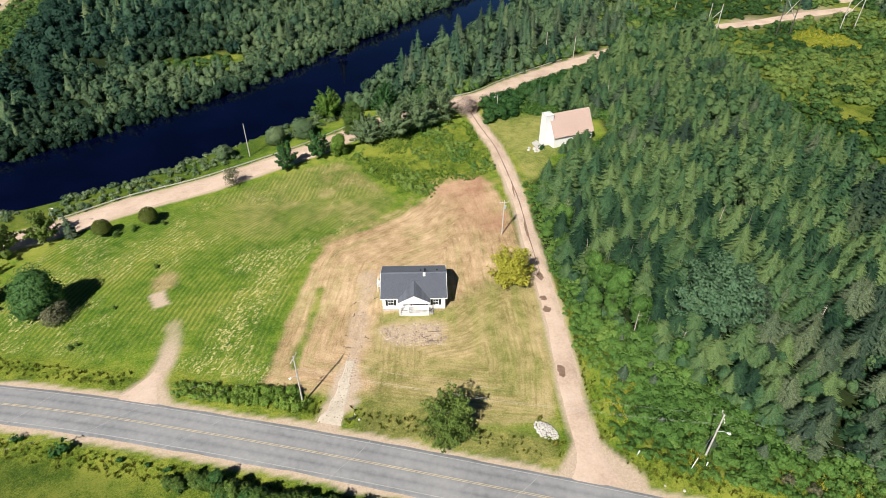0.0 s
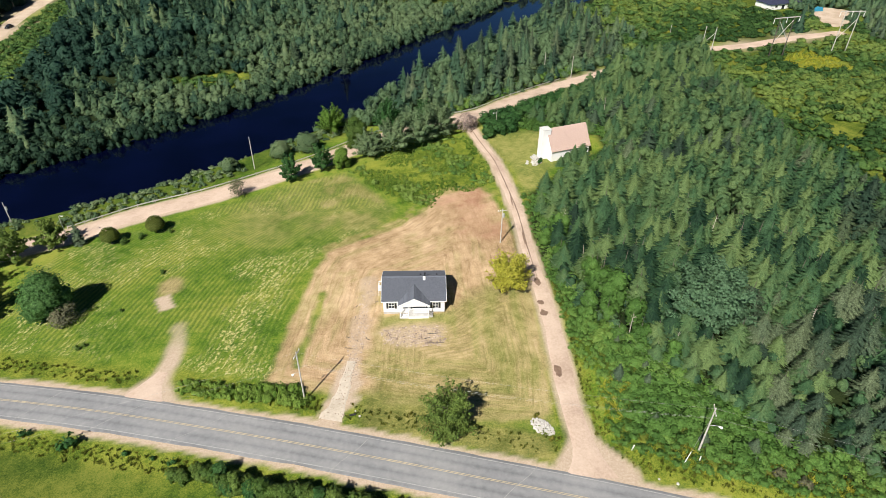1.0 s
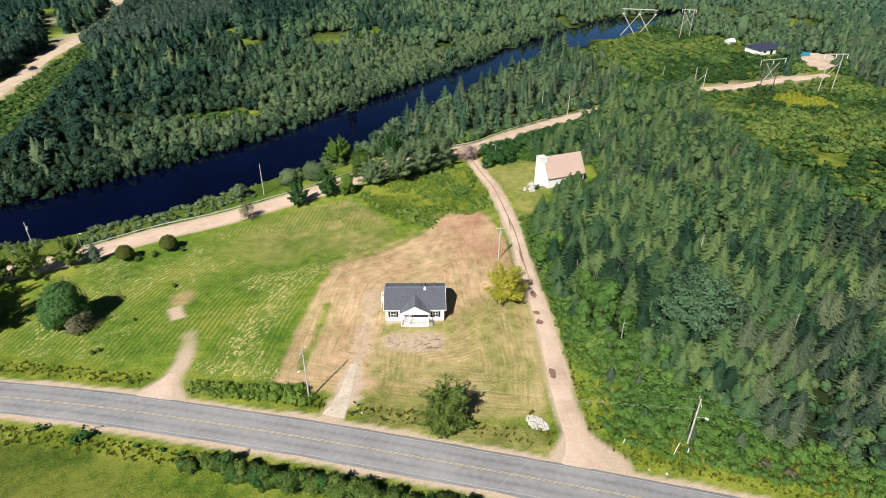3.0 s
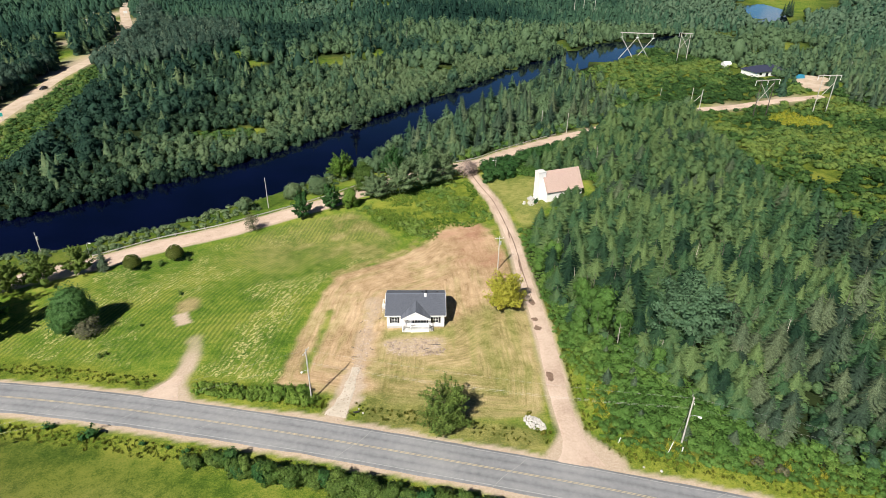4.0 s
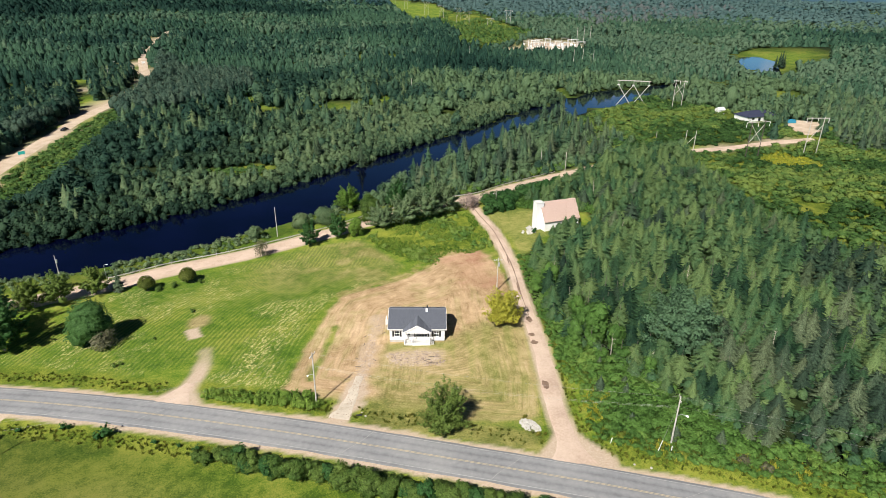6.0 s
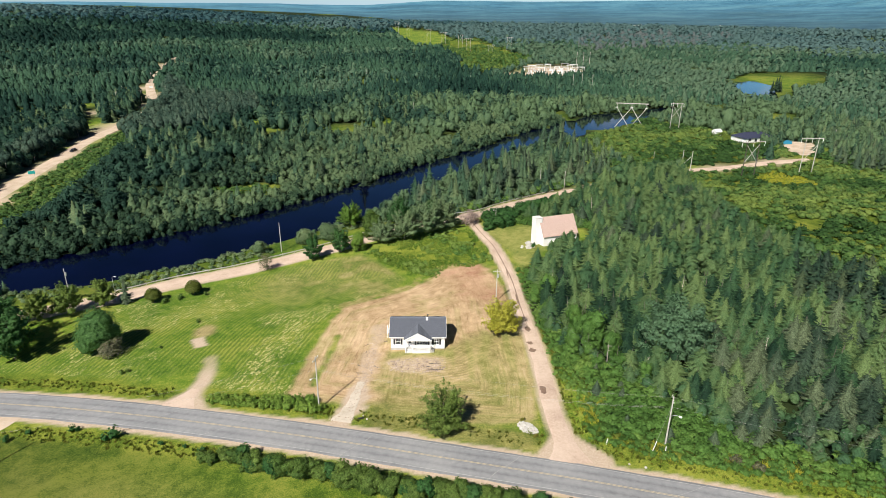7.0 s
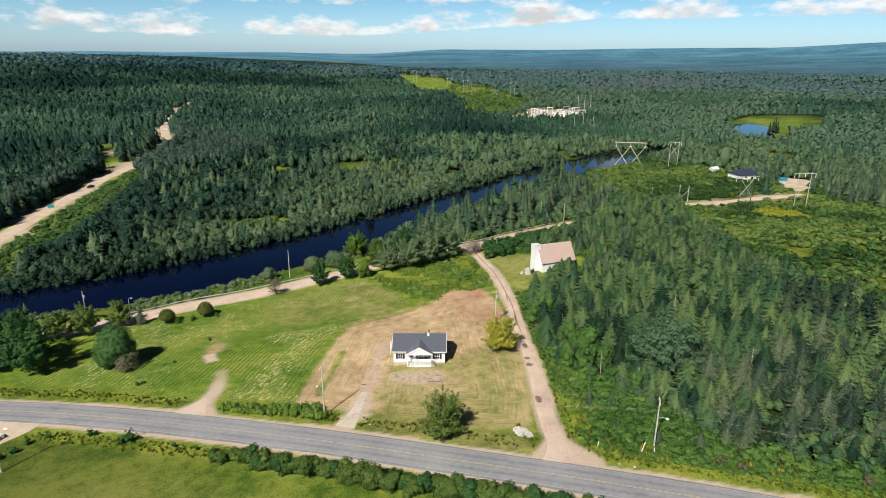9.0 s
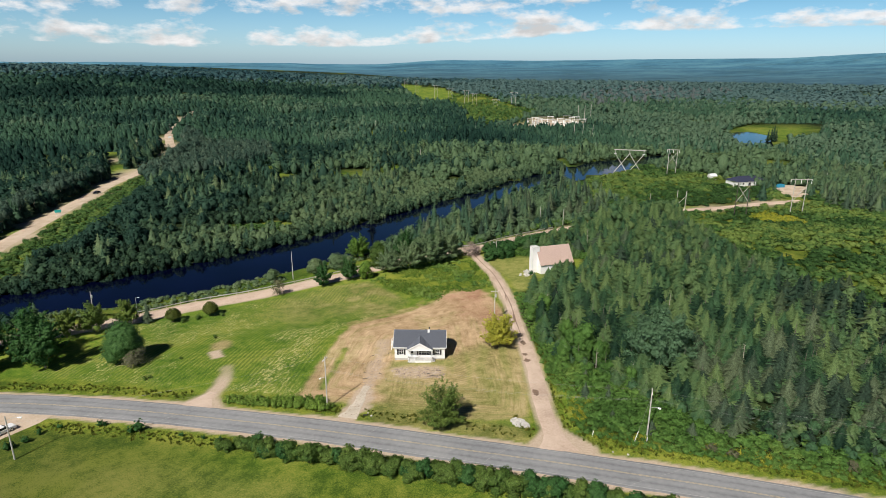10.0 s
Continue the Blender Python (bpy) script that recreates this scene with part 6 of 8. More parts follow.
    keep = (d > half + 0.3) & (dg > 5.2) & (y < 66 + 0.78 * (x + 75) + 26) & (d < half + 12) & (fbm(x, y, 10, 66) > 0.50) & (wood_cover(x, y) < 0.6)
    keep &= (y > GR_side(x))
    x, y = x[keep], y[keep]
    plants("bank_scrub", LOW_SHRUBS, x, y, rng.uniform(0.5, 1.4, len(x)), M_WILLOW, "grey-green scrub on the river bank", "shrubs", rng)


def far_row():
    """Pale-stemmed aspens standing along the west side of the far road."""
    rng = np.random.default_rng(27)
    stems, crowns = [], []
    for k in range(3):
        t = Shape().tube((0, 0, -0.4), (rng.normal(0, 0.3), rng.normal(0, 0.3), 6.5), 0.2, 0.15, 6).tube((0, 0, 3.5), (1.5, 0.6, 7.5), 0.1, 0.05, 5).tube((0, 0, 4.2), (-1.3, -0.8, 8), 0.1, 0.05, 5)
        stems.append(shape_mesh("trunk", t, M_DEADWOOD))
        v, f, n = leafy_mass(rng, 6.6, 8.0, 4, 150, 0.5, True)
        crowns.append(to_mesh("crown", v + [0, 0, 4.6], f, M_GROVE, False, {"tint": np.full(len(v), 0.2 + 0.15 * k)}, n))
    c = smooth_line(FAR_ROAD, 5.0)
    for i in range(2, 40):
        t = c[i + 1] - c[i - 1]
        t /= np.linalg.norm(t)
        for off in (11.0, 17.0):
            if rng.random() < 0.25:
                continue
            o = off + rng.uniform(-1.5, 2.0)
            x, y = c[i, 0] - t[1] * o, c[i, 1] + t[0] * o
            if inside(np.array([x]), np.array([y]), APRON)[0] > -4 or inside(np.array([x]), np.array([y]), ROAD_GREEN)[0] > -3:
                continue
            k = int(rng.integers(0, 3))
            root = thing("aspen_tree", pose(x, y, gz(x, y), 0, 0, rng.uniform(0, 360)) @ Matrix.Diagonal((*[rng.uniform(0.8, 1.15)] * 2, rng.uniform(0.85, 1.15), 1)), "tall dark green aspen with a pale stem beside the far road", "tree", "aspens along the far road")
            part("trunk", stems[k], M_DEADWOOD, root)
            part("crown", crowns[k], M_GROVE, root)
    # aspens placed to hide the bend of the road from the camera
    x, y = jittered(-330, -190, 330, 520, 6.0, rng, 0.6)
    for x, y in zip(x, y):
        px, py = np.array([x]), np.array([y])
        if inside(px, py, BEND_GROVE)[0] < 0 or line_distance(px, py, FAR_ROAD)[0][0] < 7:
            continue
        k = int(rng.integers(0, 3))
        root = thing("aspen_tree", pose(x, y, gz(x, y), 0, 0, rng.uniform(0, 360)) @ Matrix.Scale(rng.uniform(0.95, 1.25), 4), "tall blue-green aspen at the bend of the far road", "tree", "aspens along the far road")
        part("trunk", stems[k], M_DEADWOOD, root)
        part("crown", crowns[k], M_GROVE, root)


right_wood()
heath()
east_wood()
north_woods()
far_row()
verges()


# ---- single trees and bushes ----
def yard_trees():
    rng = np.random.default_rng(12)
    single_tree("roadside_tree", 5.4, -28.4, plume_crown(rng, 11.6, 10.8, 0.1, 75, 7500, 0.22), trunk_shape(rng, 6.5, 0.22, 12, 3.6, 0.12), M_LEAF,
                "ragged dark green tree on the road verge", "tree", size=0.86, tint=0.85)
    single_tree("yellow_tree", 19.5, 7.7, plume_crown(rng, 9.8, 9.0, 0.3, 110, 9000, 0.20), trunk_shape(rng, 6, 0.22, 9, 3.2), M_LEAF_YELLOW, "round tree turning yellow beside the drive", "tree", tint=0.75)
    single_tree("maple_tree", -73.2, 5.4, broad_crown(rng, 11, 10.5, 0.7, 6500, 0.27, 44, 0.45), trunk_shape(rng, 7, 0.3, 9, 4), M_LEAF_DARK, "dense round dark green maple in the field", "tree", size=0.84, tint=0.9)
    single_tree("brown_bush", -69.5, 2.6, broad_crown(rng, 5.6, 4.8, 0.1, 1500, 0.20, 12, 0.4, True, 0), trunk_shape(rng, 2.4, 0.1, 9, 1.8, 0.1), M_TWIG, "half-bare brownish bush against the maple", "bush")
    for x, y, s in ((-73.5, 33.4, 1.0), (-64.2, 38, 1.02)):
        crown = leafy_mass(rng, 6.4, 4.9, 1, 1700, 0.19)
        single_tree("clipped_bush", x, y, crown, trunk_shape(rng, 1.6, 0.1, 5, 1.2), M_CLIPPED, "rounded clipped olive-green bush by the gravel road", "bush", "rounded bushes", size=s, tint=0.35)
    for x, y, s in ((-70.2, 33.2, 0.9), (-67, 35.5, 0.8), (-60.7, 37.2, 0.7), (-56, 19, 0.6), (-59.7, 5.4, 0.4), (-63.5, -5.6, 0.62), (-62.6, -5, 0.5)):
        crown = SHRUBS[int(rng.integers(0, 6))]
        single_tree("low_bush", x, y, crown, trunk_shape(rng, 0.9, 0.05, 5, 0.7, 0.1), M_LEAF, "low green bush in the mown field", "bush", "low bushes", size=s, turn=rng.uniform(0, 360))
    # trees beside the gravel road, west end
    for x, y, w, h, mat, lab in ((-93.2, 26.7, 8.5, 8.6, M_LEAF, "leafy green roadside maple"), (-86.8, 32.3, 7.2, 7.6, M_LEAF, "leafy green roadside maple"), (-98.9, 23.2, 8, 8.2, M_LEAF, "leafy green roadside maple"),
                                (-105.9, 19.7, 9, 9.5, M_LEAF_DARK, "dark green roadside maple"), (-113.8, 14.8, 10, 11, M_LEAF_DARK, "dark green roadside maple")):
        single_tree("roadside_maple", x, y, plume_crown(rng, w * 1.15, h, 0.6, 44, 2800, 0.30), trunk_shape(rng, 5.5, 0.2, 8, 2.8), mat, lab + " by the gravel road", "tree", "roadside maples", tint=0.8)
    for x, y, s in ((-92, 3, 1.25), (-99.6, 7.8, 1.35), (-106.7, 0.6, 1.2)):
        crown = plume_crown(rng, 11.5, 10.6, 0.6, 44, 4200, 0.30)
        single_tree("pine_tree", x, y, crown, trunk_shape(rng, 8.0, 0.22, 12, 3.4, 0.2), M_LEAF_DARK, "loose dark grey-green pine by the road", "tree", "roadside pines", size=s * 0.95)
    crown = conifer_crown(rng, 7.6, 2.0, 14, 9)
    single_tree("grey_spruce", -81, 33.3, crown, Shape().tube((0, 0, -0.3), (0, 0, 6.8), 0.12, 0.02), M_SPRUCE_BLUE, "thin grey spruce by the gravel road", "tree")
    # row along the north edge of the field
    for x, y, w, h, mat, lab in ((-34.9, 62.6, 6.2, 8.4, M_LEAF_DARK, "dark green roadside tree"), (-27.1, 68.7, 6.4, 8.6, M_LEAF_DARK, "dark green roadside tree"), (-21.2, 69.1, 4.6, 5.0, M_LEAF_BRIGHT, "yellow-green bushy tree"),
                                (-27.2, 95.6, 9.2, 10.5, M_LEAF_BRIGHT, "bright green tree by the river"), (-48, 55, 4.6, 4.4, M_TWIG, "brownish half-bare bush"),
                                (-13.9, 76, 9, 8.5, M_WILLOW, "grey-green willow"), (-6.5, 78.8, 11, 11.5, M_WILLOW, "large grey-green willow"), (1.4, 84, 12, 13.5, M_WILLOW, "large grey-green willow"), (7.8, 89.3, 10, 11.5, M_WILLOW, "large grey-green willow"),
                                (-18.3, 85.6, 8, 8, M_LEAF, "leafy green tree"), (-9, 96.7, 9, 10, M_LEAF_DARK, "dark green tree"), (2.8, 101.4, 8, 8, M_LEAF_DARK, "dark green tree"), (-33.5, 82.7, 6.0, 4.6, M_WILLOW, "grey-green river willow"), (-40.9, 78.8, 5.6, 4.2, M_WILLOW, "grey-green river willow"), (-54.1, 70.5, 4.4, 3.2, M_WILLOW, "grey-green river willow"),
                                (15.6, 93.4, 6.4, 5.0, M_PALE_TWIG, "bare pale thorn bush"), (18.6, 95.6, 4.6, 3.8, M_PALE_TWIG, "bare pale thorn bush")):
        leaves = int(230 * w) if mat in (M_TWIG, M_PALE_TWIG) else int(74 * w * w)
        crown = plume_crown(rng, w * 1.12, h, 0.3, 46, int(56 * w * w), 0.30) if mat in (M_WILLOW, M_LEAF_DARK, M_LEAF_BRIGHT) and w > 6 else broad_crown(rng, w, h, 0.5, min(leaves, 6500), 0.18 if mat in (M_TWIG, M_PALE_TWIG) else 0.28, 24, 0.4, True, 0 if mat in (M_TWIG, M_PALE_TWIG) else 0.7)
        single_tree("streamside_tree", x, y, crown, trunk_shape(rng, h * 0.62, 0.2, 8, w * 0.36, 0.2), mat, lab + " at the field's edge", "tree", "trees by the river road")
    # round dark hedge by the junction
    for x, y in ((25.6, 100.1), (29.1, 101.8), (32.6, 105.1), (36.6, 108.2), (40.5, 111.8), (45.1, 114.7), (49.5, 117.6), (54, 122), (58.5, 126), (63, 130), (29.1, 98.1), (33.6, 100.8), (38.1, 104.4), (42.6, 107.8), (47.5, 111.7), (52, 115), (56.5, 119.5), (22.8, 87.5), (26.3, 88.6), (30.2, 91.0), (24.2, 92.4), (28.0, 93.6), (23.6, 96.6), (31.8, 95.8)):
        crown = broad_crown(rng, 5.4, 3.8, 0, 700, 0.28, 14, 0.35, True)
        single_tree("dark_shrub", x, y, crown, trunk_shape(rng, 1.8, 0.1, 5, 1.2), M_LEAF_DARK, "dense dark green shrub by the road junction", "bush", "junction shrubs")
    for x, y, s in ((43.5, 65.2, 0.62), (45.6, 66.4, 0.75), (48.2, 67.4, 0.85), (41.2, 63.4, 0.5)):
        single_tree("young_spruce", x, y, SPRUCES[int(rng.integers(0, 9))], Shape().tube((0, 0, -0.3), (0, 0, 6), 0.1, 0.02), M_SPRUCE, "young spruce standing before the church wall", "tree", "spruces by the church", size=s)
    for x, y, h in ((345, 500, 17), (349, 503, 14), (341, 503, 13), (346, 506, 15)):
        crown = conifer_crown(rng, h, h * 0.27, 12, 9)
        single_tree("pond_spruce", x, y, crown, Shape().tube((0, 0, -0.3), (0, 0, h * 0.9), 0.2, 0.03), M_SPRUCE_DARK, "dark spruce standing beside the far pond", "tree", "pond spruces")
    for x, y, h in ((-50.3, 166.7, 13), (-29.4, 158.5, 14), (-58.5, 245, 14), (-26.2, 263.6, 13), (-52.5, 171, 9)):
        crown = conifer_crown(rng, h, h * 0.24, 15, 10)
        single_tree("river_spruce", x, y, crown, Shape().tube((0, 0, -0.3), (0, 0, h * 0.9), 0.18, 0.03), M_SPRUCE_DARK, "tall dark spruce rising over the river scrub", "tree", "tall river spruces")
    for k in range(22):
        x, y = rng.uniform(31, 60), rng.uniform(-36, 4)
        if inside(np.array([x]), np.array([y]), RIGHT_WOOD)[0] < 1.0 or inside(np.array([x]), np.array([y]), TALL_WOOD)[0] > 0.5:
            continue
        single_tree("thicket_spruce", x, y, SPRUCES[int(rng.integers(0, 9))], Shape().tube((0, 0, -0.3), (0, 0, 6), 0.1, 0.02), M_SPRUCE_BLUE, "small blue-green spruce in the alder thicket", "tree", "thicket spruces", size=rng.uniform(0.3, 0.52))
    # bleached snags and dry brush along the edge of the wood
    for x, y, h in ((36.2, 12.1, 7.5), (39.9, -9, 7.0), (46.7, -13.3, 5.5), (34.4, 30, 7), (58, 52, 8.5), (66, 20, 8.8), (71, -12, 8.2), (62, 96, 8.5)):
        s, lean = Shape(), (rng.normal(0, 0.35), rng.normal(0, 0.35))
        s.tube((0, 0, -0.3), (lean[0], lean[1], h * 0.55), 0.12, 0.08, 7).tube((lean[0], lean[1], h * 0.55), (1.8 * lean[0], 1.6 * lean[1], h), 0.08, 0.02, 6)
        twigs = []
        for k in range(9):
            a, z = rng.uniform(0, 6.283), h * rng.uniform(0.4, 0.92)
            u = z / h
            base = (1.7 * lean[0] * u, 1.55 * lean[1] * u, z)
            out = (1.2 - 0.8 * u) * rng.uniform(0.6, 1.3)
            twigs.append(Shape().tube(base, (base[0] + out * math.cos(a), base[1] + out * math.sin(a), z + rng.uniform(-0.1, 0.5)), 0.035, 0.01, 5))
        root = thing("dead_tree", pose(x, y, gz(x, y), 0, 0, rng.uniform(0, 360)), "bleached bare dead tree among the spruces", "tree", "dead trees")
        part("trunk", s, M_DEADWOOD, root)
        for twig in twigs:
            part("limb", twig, M_DEADWOOD, root)
    for x, y, w in ((52.6, -39.8, 2.2), (55.6, -41.2, 2.0), (73, -46.5, 2.4)):
        single_tree("dry_brush", x, y, broad_crown(rng, w, w * 0.6, 0.0, 320, 0.14, 8, 0.4, True, 0), trunk_shape(rng, 0.9, 0.05, 7, 0.8, 0.1), M_TWIG, "dry brown brush on the road bank", "bush", "dry brush")
    # willow standing out of the spruce wood
    single_tree("wood_willow", 54.6, -6.3, plume_crown(rng, 18, 14.0, 0.8, 100, 12000, 0.30), trunk_shape(rng, 9, 0.35, 10, 5), M_WILLOW_BLUE, "broad grey-green willow among the spruces", "tree", tint=0.7)
    # hedge on the field side of the main road
    c = smooth_line(MAIN_ROAD, 1.0)
    for x0, x1, off, size in ((-33, 52, 7.6, 1.0),):
        k = x0
        while k < x1:
            i = int(np.argmin(np.abs(c[:, 0] - k)))
            t = c[i + 1] - c[i - 1]
            nrm = Vector((t[1], -t[0])).normalized()
            w = rng.uniform(2.4, 4.0) * (0.55 + 0.45 * ramp(-33, -18, k))
            o = off + rng.uniform(0.0, 1.6) + 0.25 * w
            px, py = c[i, 0] + nrm.x * o, c[i, 1] + nrm.y * o
            crown = broad_crown(rng, w, w * rng.uniform(0.75, 1.05), 0, int(60 * w * w), 0.21, 10, 0.4, True)
            single_tree("hedge_shrub", px, py, crown, trunk_shape(rng, 1.2, 0.07, 5, 0.8, 0.1), M_LEAF if rng.random() < 0.7 else M_LEAF_DARK, "dark green shrub of the roadside hedge", "bush", "roadside hedge")
            k += w * rng.uniform(0.30, 0.52)
    for x, y, s in ((-62.4, -26.2, 0.75), (-53.4, -28.6, 1.2), (-44.0, -31.0, 0.5), (-39.5, -32.2, 0.45), (-36, -33.0, 0.55), (-75.9, -33.8, 0.9), (-74.2, -31.3, 0.8), (-73.1, -28.6, 0.7), (-70.1, -26.5, 0.6), (-78.5, -37.7, 1.1)):
        crown = SHRUBS[int(rng.integers(0, 6))]
        single_tree("field_bush", x, y, crown, trunk_shape(rng, 0.9, 0.05, 5, 0.7, 0.1), M_LEAF_DARK, "small dark bush in the roadside field", "bush", "field bushes", size=s, turn=rng.uniform(0, 360))
    # brambles along the verge by the stone drive
    for k in range(120):
        u = k / 119
        x, y = -40.5 + 22.0 * u + rng.normal(0, 0.4), -17.0 - 4.2 * u + rng.uniform(-1.8, 1.6)
        crown = SHRUBS[int(rng.integers(0, 6))]
        single_tree("bramble", x, y, crown, trunk_shape(rng, 0.6, 0.04, 4, 0.6, 0.1), M_LEAF_BRIGHT, "bright green bramble on the road bank", "bush", "bank brambles", size=rng.uniform(0.55, 0.9) * (0.6 + 0.55 * u), turn=rng.uniform(0, 360), tint=0.5 + 0.45 * rng.random())


yard_trees()


# ---- the white bungalow ----
def wall_panel(s, x0, x1, z0, z1, y0, y1, holes):
    """A wall along x with openings (x0, x1, z0, z1) cut right through."""
    xs = sorted({x0, x1, *[h[0] for h in holes], *[h[1] for h in holes]})
    zs = sorted({z0, z1, *[h[2] for h in holes], *[h[3] for h in holes]})
    for a, b in zip(xs[:-1], xs[1:]):
        for c, d in zip(zs[:-1], zs[1:]):
            if not any(h[0] <= a and b <= h[1] and h[2] <= c and d <= h[3] for h in holes):
                s.box(a, b, y0, y1, c, d)


def roof_slope(s, p, q, up, courses, thick=0.16, lip=0.006):
    """One slope of lapped shingle courses: a stepped profile from the eave line p-q up by the vector up."""
    p, q, up = Vector(p), Vector(q), Vector(up)
    n = (q - p).cross(up).normalized()
    n = n if n.z > 0 else -n
    line = [p]
    for k in range(courses):
        line += [p + up * (k / courses) + n * (thick + lip), p + up * ((k + 1) / courses) + n * thick]
    line.append(p + up)
    s.prism(line, q - p)


def sash(root, x, z0, z1, w, y, panes=2, shutters=True):
    """A window in the front wall, with frame, panes and shutters."""
    win = thing("window", Matrix.Identity(4), "", "")
    win.parent = root
    f = Shape()
    for a, b, c, d in ((x - w / 2 - 0.07, x - w / 2, z0 - 0.07, z1 + 0.07), (x + w / 2, x + w / 2 + 0.07, z0 - 0.07, z1 + 0.07), (x - w / 2, x + w / 2, z1, z1 + 0.07), (x - w / 2, x + w / 2, z0 - 0.07, z0),
                       (x - w / 2, x + w / 2, (z0 + z1) / 2 - 0.03, (z0 + z1) / 2 + 0.03)):
        f.box(a, b, y - 0.10, y + 0.06, c, d)
    for k in range(1, panes):
        xx = x - w / 2 + w * k / panes
        f.box(xx - 0.03, xx + 0.03, y - 0.03, y + 0.055, z0, z1)
    part("window_frame", f, M_TRIM, win)
    part("window_sill", Shape().soft_box(x - w / 2 - 0.12, x + w / 2 + 0.12, y - 0.16, y - 0.06, z0 - 0.13, z0 - 0.072, 0.01), M_TRIM, win)
    for k in range(panes):
        a, b = x - w / 2 + w * k / panes + 0.03, x - w / 2 + w * (k + 1) / panes - 0.03
        part("pane", Shape().box(a, b, y + 0.0, y + 0.015, z0 + 0.01, z1 - 0.01), M_GLASS, win, "dark reflecting glass")
    if shutters:
        for sx in (-1, 1):
            c = x + sx * (w / 2 + 0.30)
            s = Shape().box(c - 0.2, c + 0.2, y - 0.115, y - 0.075, z0 - 0.06, z1 + 0.06)
            for j in range(9):
                zz = z0 + (z1 - z0) * (j + 0.5) / 9
                s.box(c - 0.16, c + 0.16, y - 0.135, y - 0.116, zz - 0.03, zz + 0.02)
            part("shutter", s, M_SHUTTER, root, "black louvred shutter")
    return win


def build_house():
    root = thing("house", pose(0, 0, 0), "white single-storey bungalow with charcoal shingle roof and gabled porch", "house")
    x0, x1, y0, y1, eave, ridge = -5.95, 6.05, 0.4, 9.2, 3.0, 5.35
    part("foundation", Shape().box(x0 + 0.05, x1 - 0.05, y0 + 0.05, y1 - 0.05, -1.3, 0.22), M_CONCRETE, root, "grey concrete foundation")
    s = Shape()
    holes = [(-4.85, -3.85, 1.05, 2.35), (3.75, 4.75, 1.05, 2.35), (-2.6, 2.8, 0.3, 2.9)]
    wall_panel(s, x0, x1, 0.1, eave, y0, y0 + 0.18, holes)
    part("front_wall", s, M_SIDING, root)
    for k in range(18):
        z = 0.14 + k * 0.16
        for a, b in ((x0, -5.35), (-3.3, -2.75), (2.95, 3.2), (5.3, x1)):
            part("siding_board", Shape().box(a + 0.01, b - 0.01, y0 - 0.012, y0 - 0.001, z, z + 0.135), M_SIDING, root)
    for y, gable in ((0, x0), (0, x1 - 0.18)):
        part("gable_wall", Shape().prism([(gable, y0 + 0.18, 0.1), (gable, y1, 0.1), (gable, y1, eave), (gable, 4.8, ridge - 0.12), (gable, y0 + 0.18, eave)], (0.18, 0, 0)), M_SIDING, root)
    part("rear_wall", Shape().box(x0 + 0.18, x1 - 0.18, y1 - 0.18, y1, 0.1, eave), M_SIDING, root)
    fr = Shape()
    roof_slope(fr, (-6.28, 0.0, eave - 0.02), (6.38, 0.0, eave - 0.02), (0, 4.8, ridge - eave), 24)
    roof = part("roof", fr, M_SHINGLE, root, "charcoal asphalt shingle slope")
    br = Shape()
    roof_slope(br, (-6.28, 9.6, eave - 0.02), (6.38, 9.6, eave - 0.02), (0, -4.8, ridge - eave), 24)
    part("roof", br, M_SHINGLE, root, "charcoal asphalt shingle slope")
    part("ridge_cap", Shape().prism([(-6.3, 4.55, ridge + 0.06), (-6.3, 4.8, ridge + 0.19), (-6.3, 5.05, ridge + 0.06)], (12.7, 0, 0)), M_SHINGLE, root)
    for a, b in ((-6.3, -2.95), (3.1, 6.4)):
        part("fascia", Shape().box(a, b, -0.06, 0.0, eave - 0.14, eave + 0.12), M_TRIM, root)
    part("fascia", Shape().box(-6.3, 6.4, 9.6, 9.67, eave - 0.14, eave + 0.14), M_TRIM, root)
    for x in (-6.34, 6.38):
        part("barge_board", Shape().prism([(x, -0.06, eave - 0.16), (x, 4.8, ridge - 0.14), (x, 9.66, eave - 0.16), (x, 9.66, eave + 0.13), (x, 4.8, ridge + 0.16), (x, -0.06, eave + 0.13)], (0.06, 0, 0)), M_TRIM, root)
    part("soffit", Shape().box(-6.28, 6.36, 0.0, 0.39, eave - 0.13, eave - 0.09), M_TRIM, root)
    part("ceiling", Shape().box(x0 + 0.18, x1 - 0.18, y0 + 0.18, y1 - 0.18, eave - 0.12, eave - 0.02), M_TRIM, root)
    sash(root, -4.35, 1.05, 2.35, 1.0, y0 + 0.06)
    sash(root, 4.25, 1.05, 2.35, 1.0, y0 + 0.06)
    pf = Shape()
    wall_panel(pf, -2.59, 2.79, 0.31, 2.89, 0.43, 0.55, [(-0.15, 2.25, 0.95, 2.30), (-2.2, -1.3, 0.6, 2.62)])
    part("porch_wall", pf, M_SIDING, root)
    sash(root, 1.05, 0.95, 2.30, 2.4, 0.49, 4, False)
    for x in (-0.45, 2.52):
        part("shutter", Shape().box(x - 0.15, x + 0.15, 0.38, 0.428, 0.90, 2.36), M_SHUTTER, root, "black louvred shutter")
    door = thing("door", Matrix.Identity(4), "", "")
    door.parent = root
    part("door_leaf", Shape().soft_box(-2.18, -1.32, 0.46, 0.51, 0.61, 2.6), M_TRIM, door, "white panelled door")
    part("door_glass", Shape().box(-2.0, -1.5, 0.44, 0.459, 1.35, 2.4), M_GLASS, door)
    part("door_handle", Shape().tube((-1.42, 0.40, 1.55), (-1.42, 0.46, 1.55), 0.03), M_STEEL, door)
    # gabled porch
    c, hw, fy, low, top = 0.1, 2.95, -1.15, 2.88, 4.6
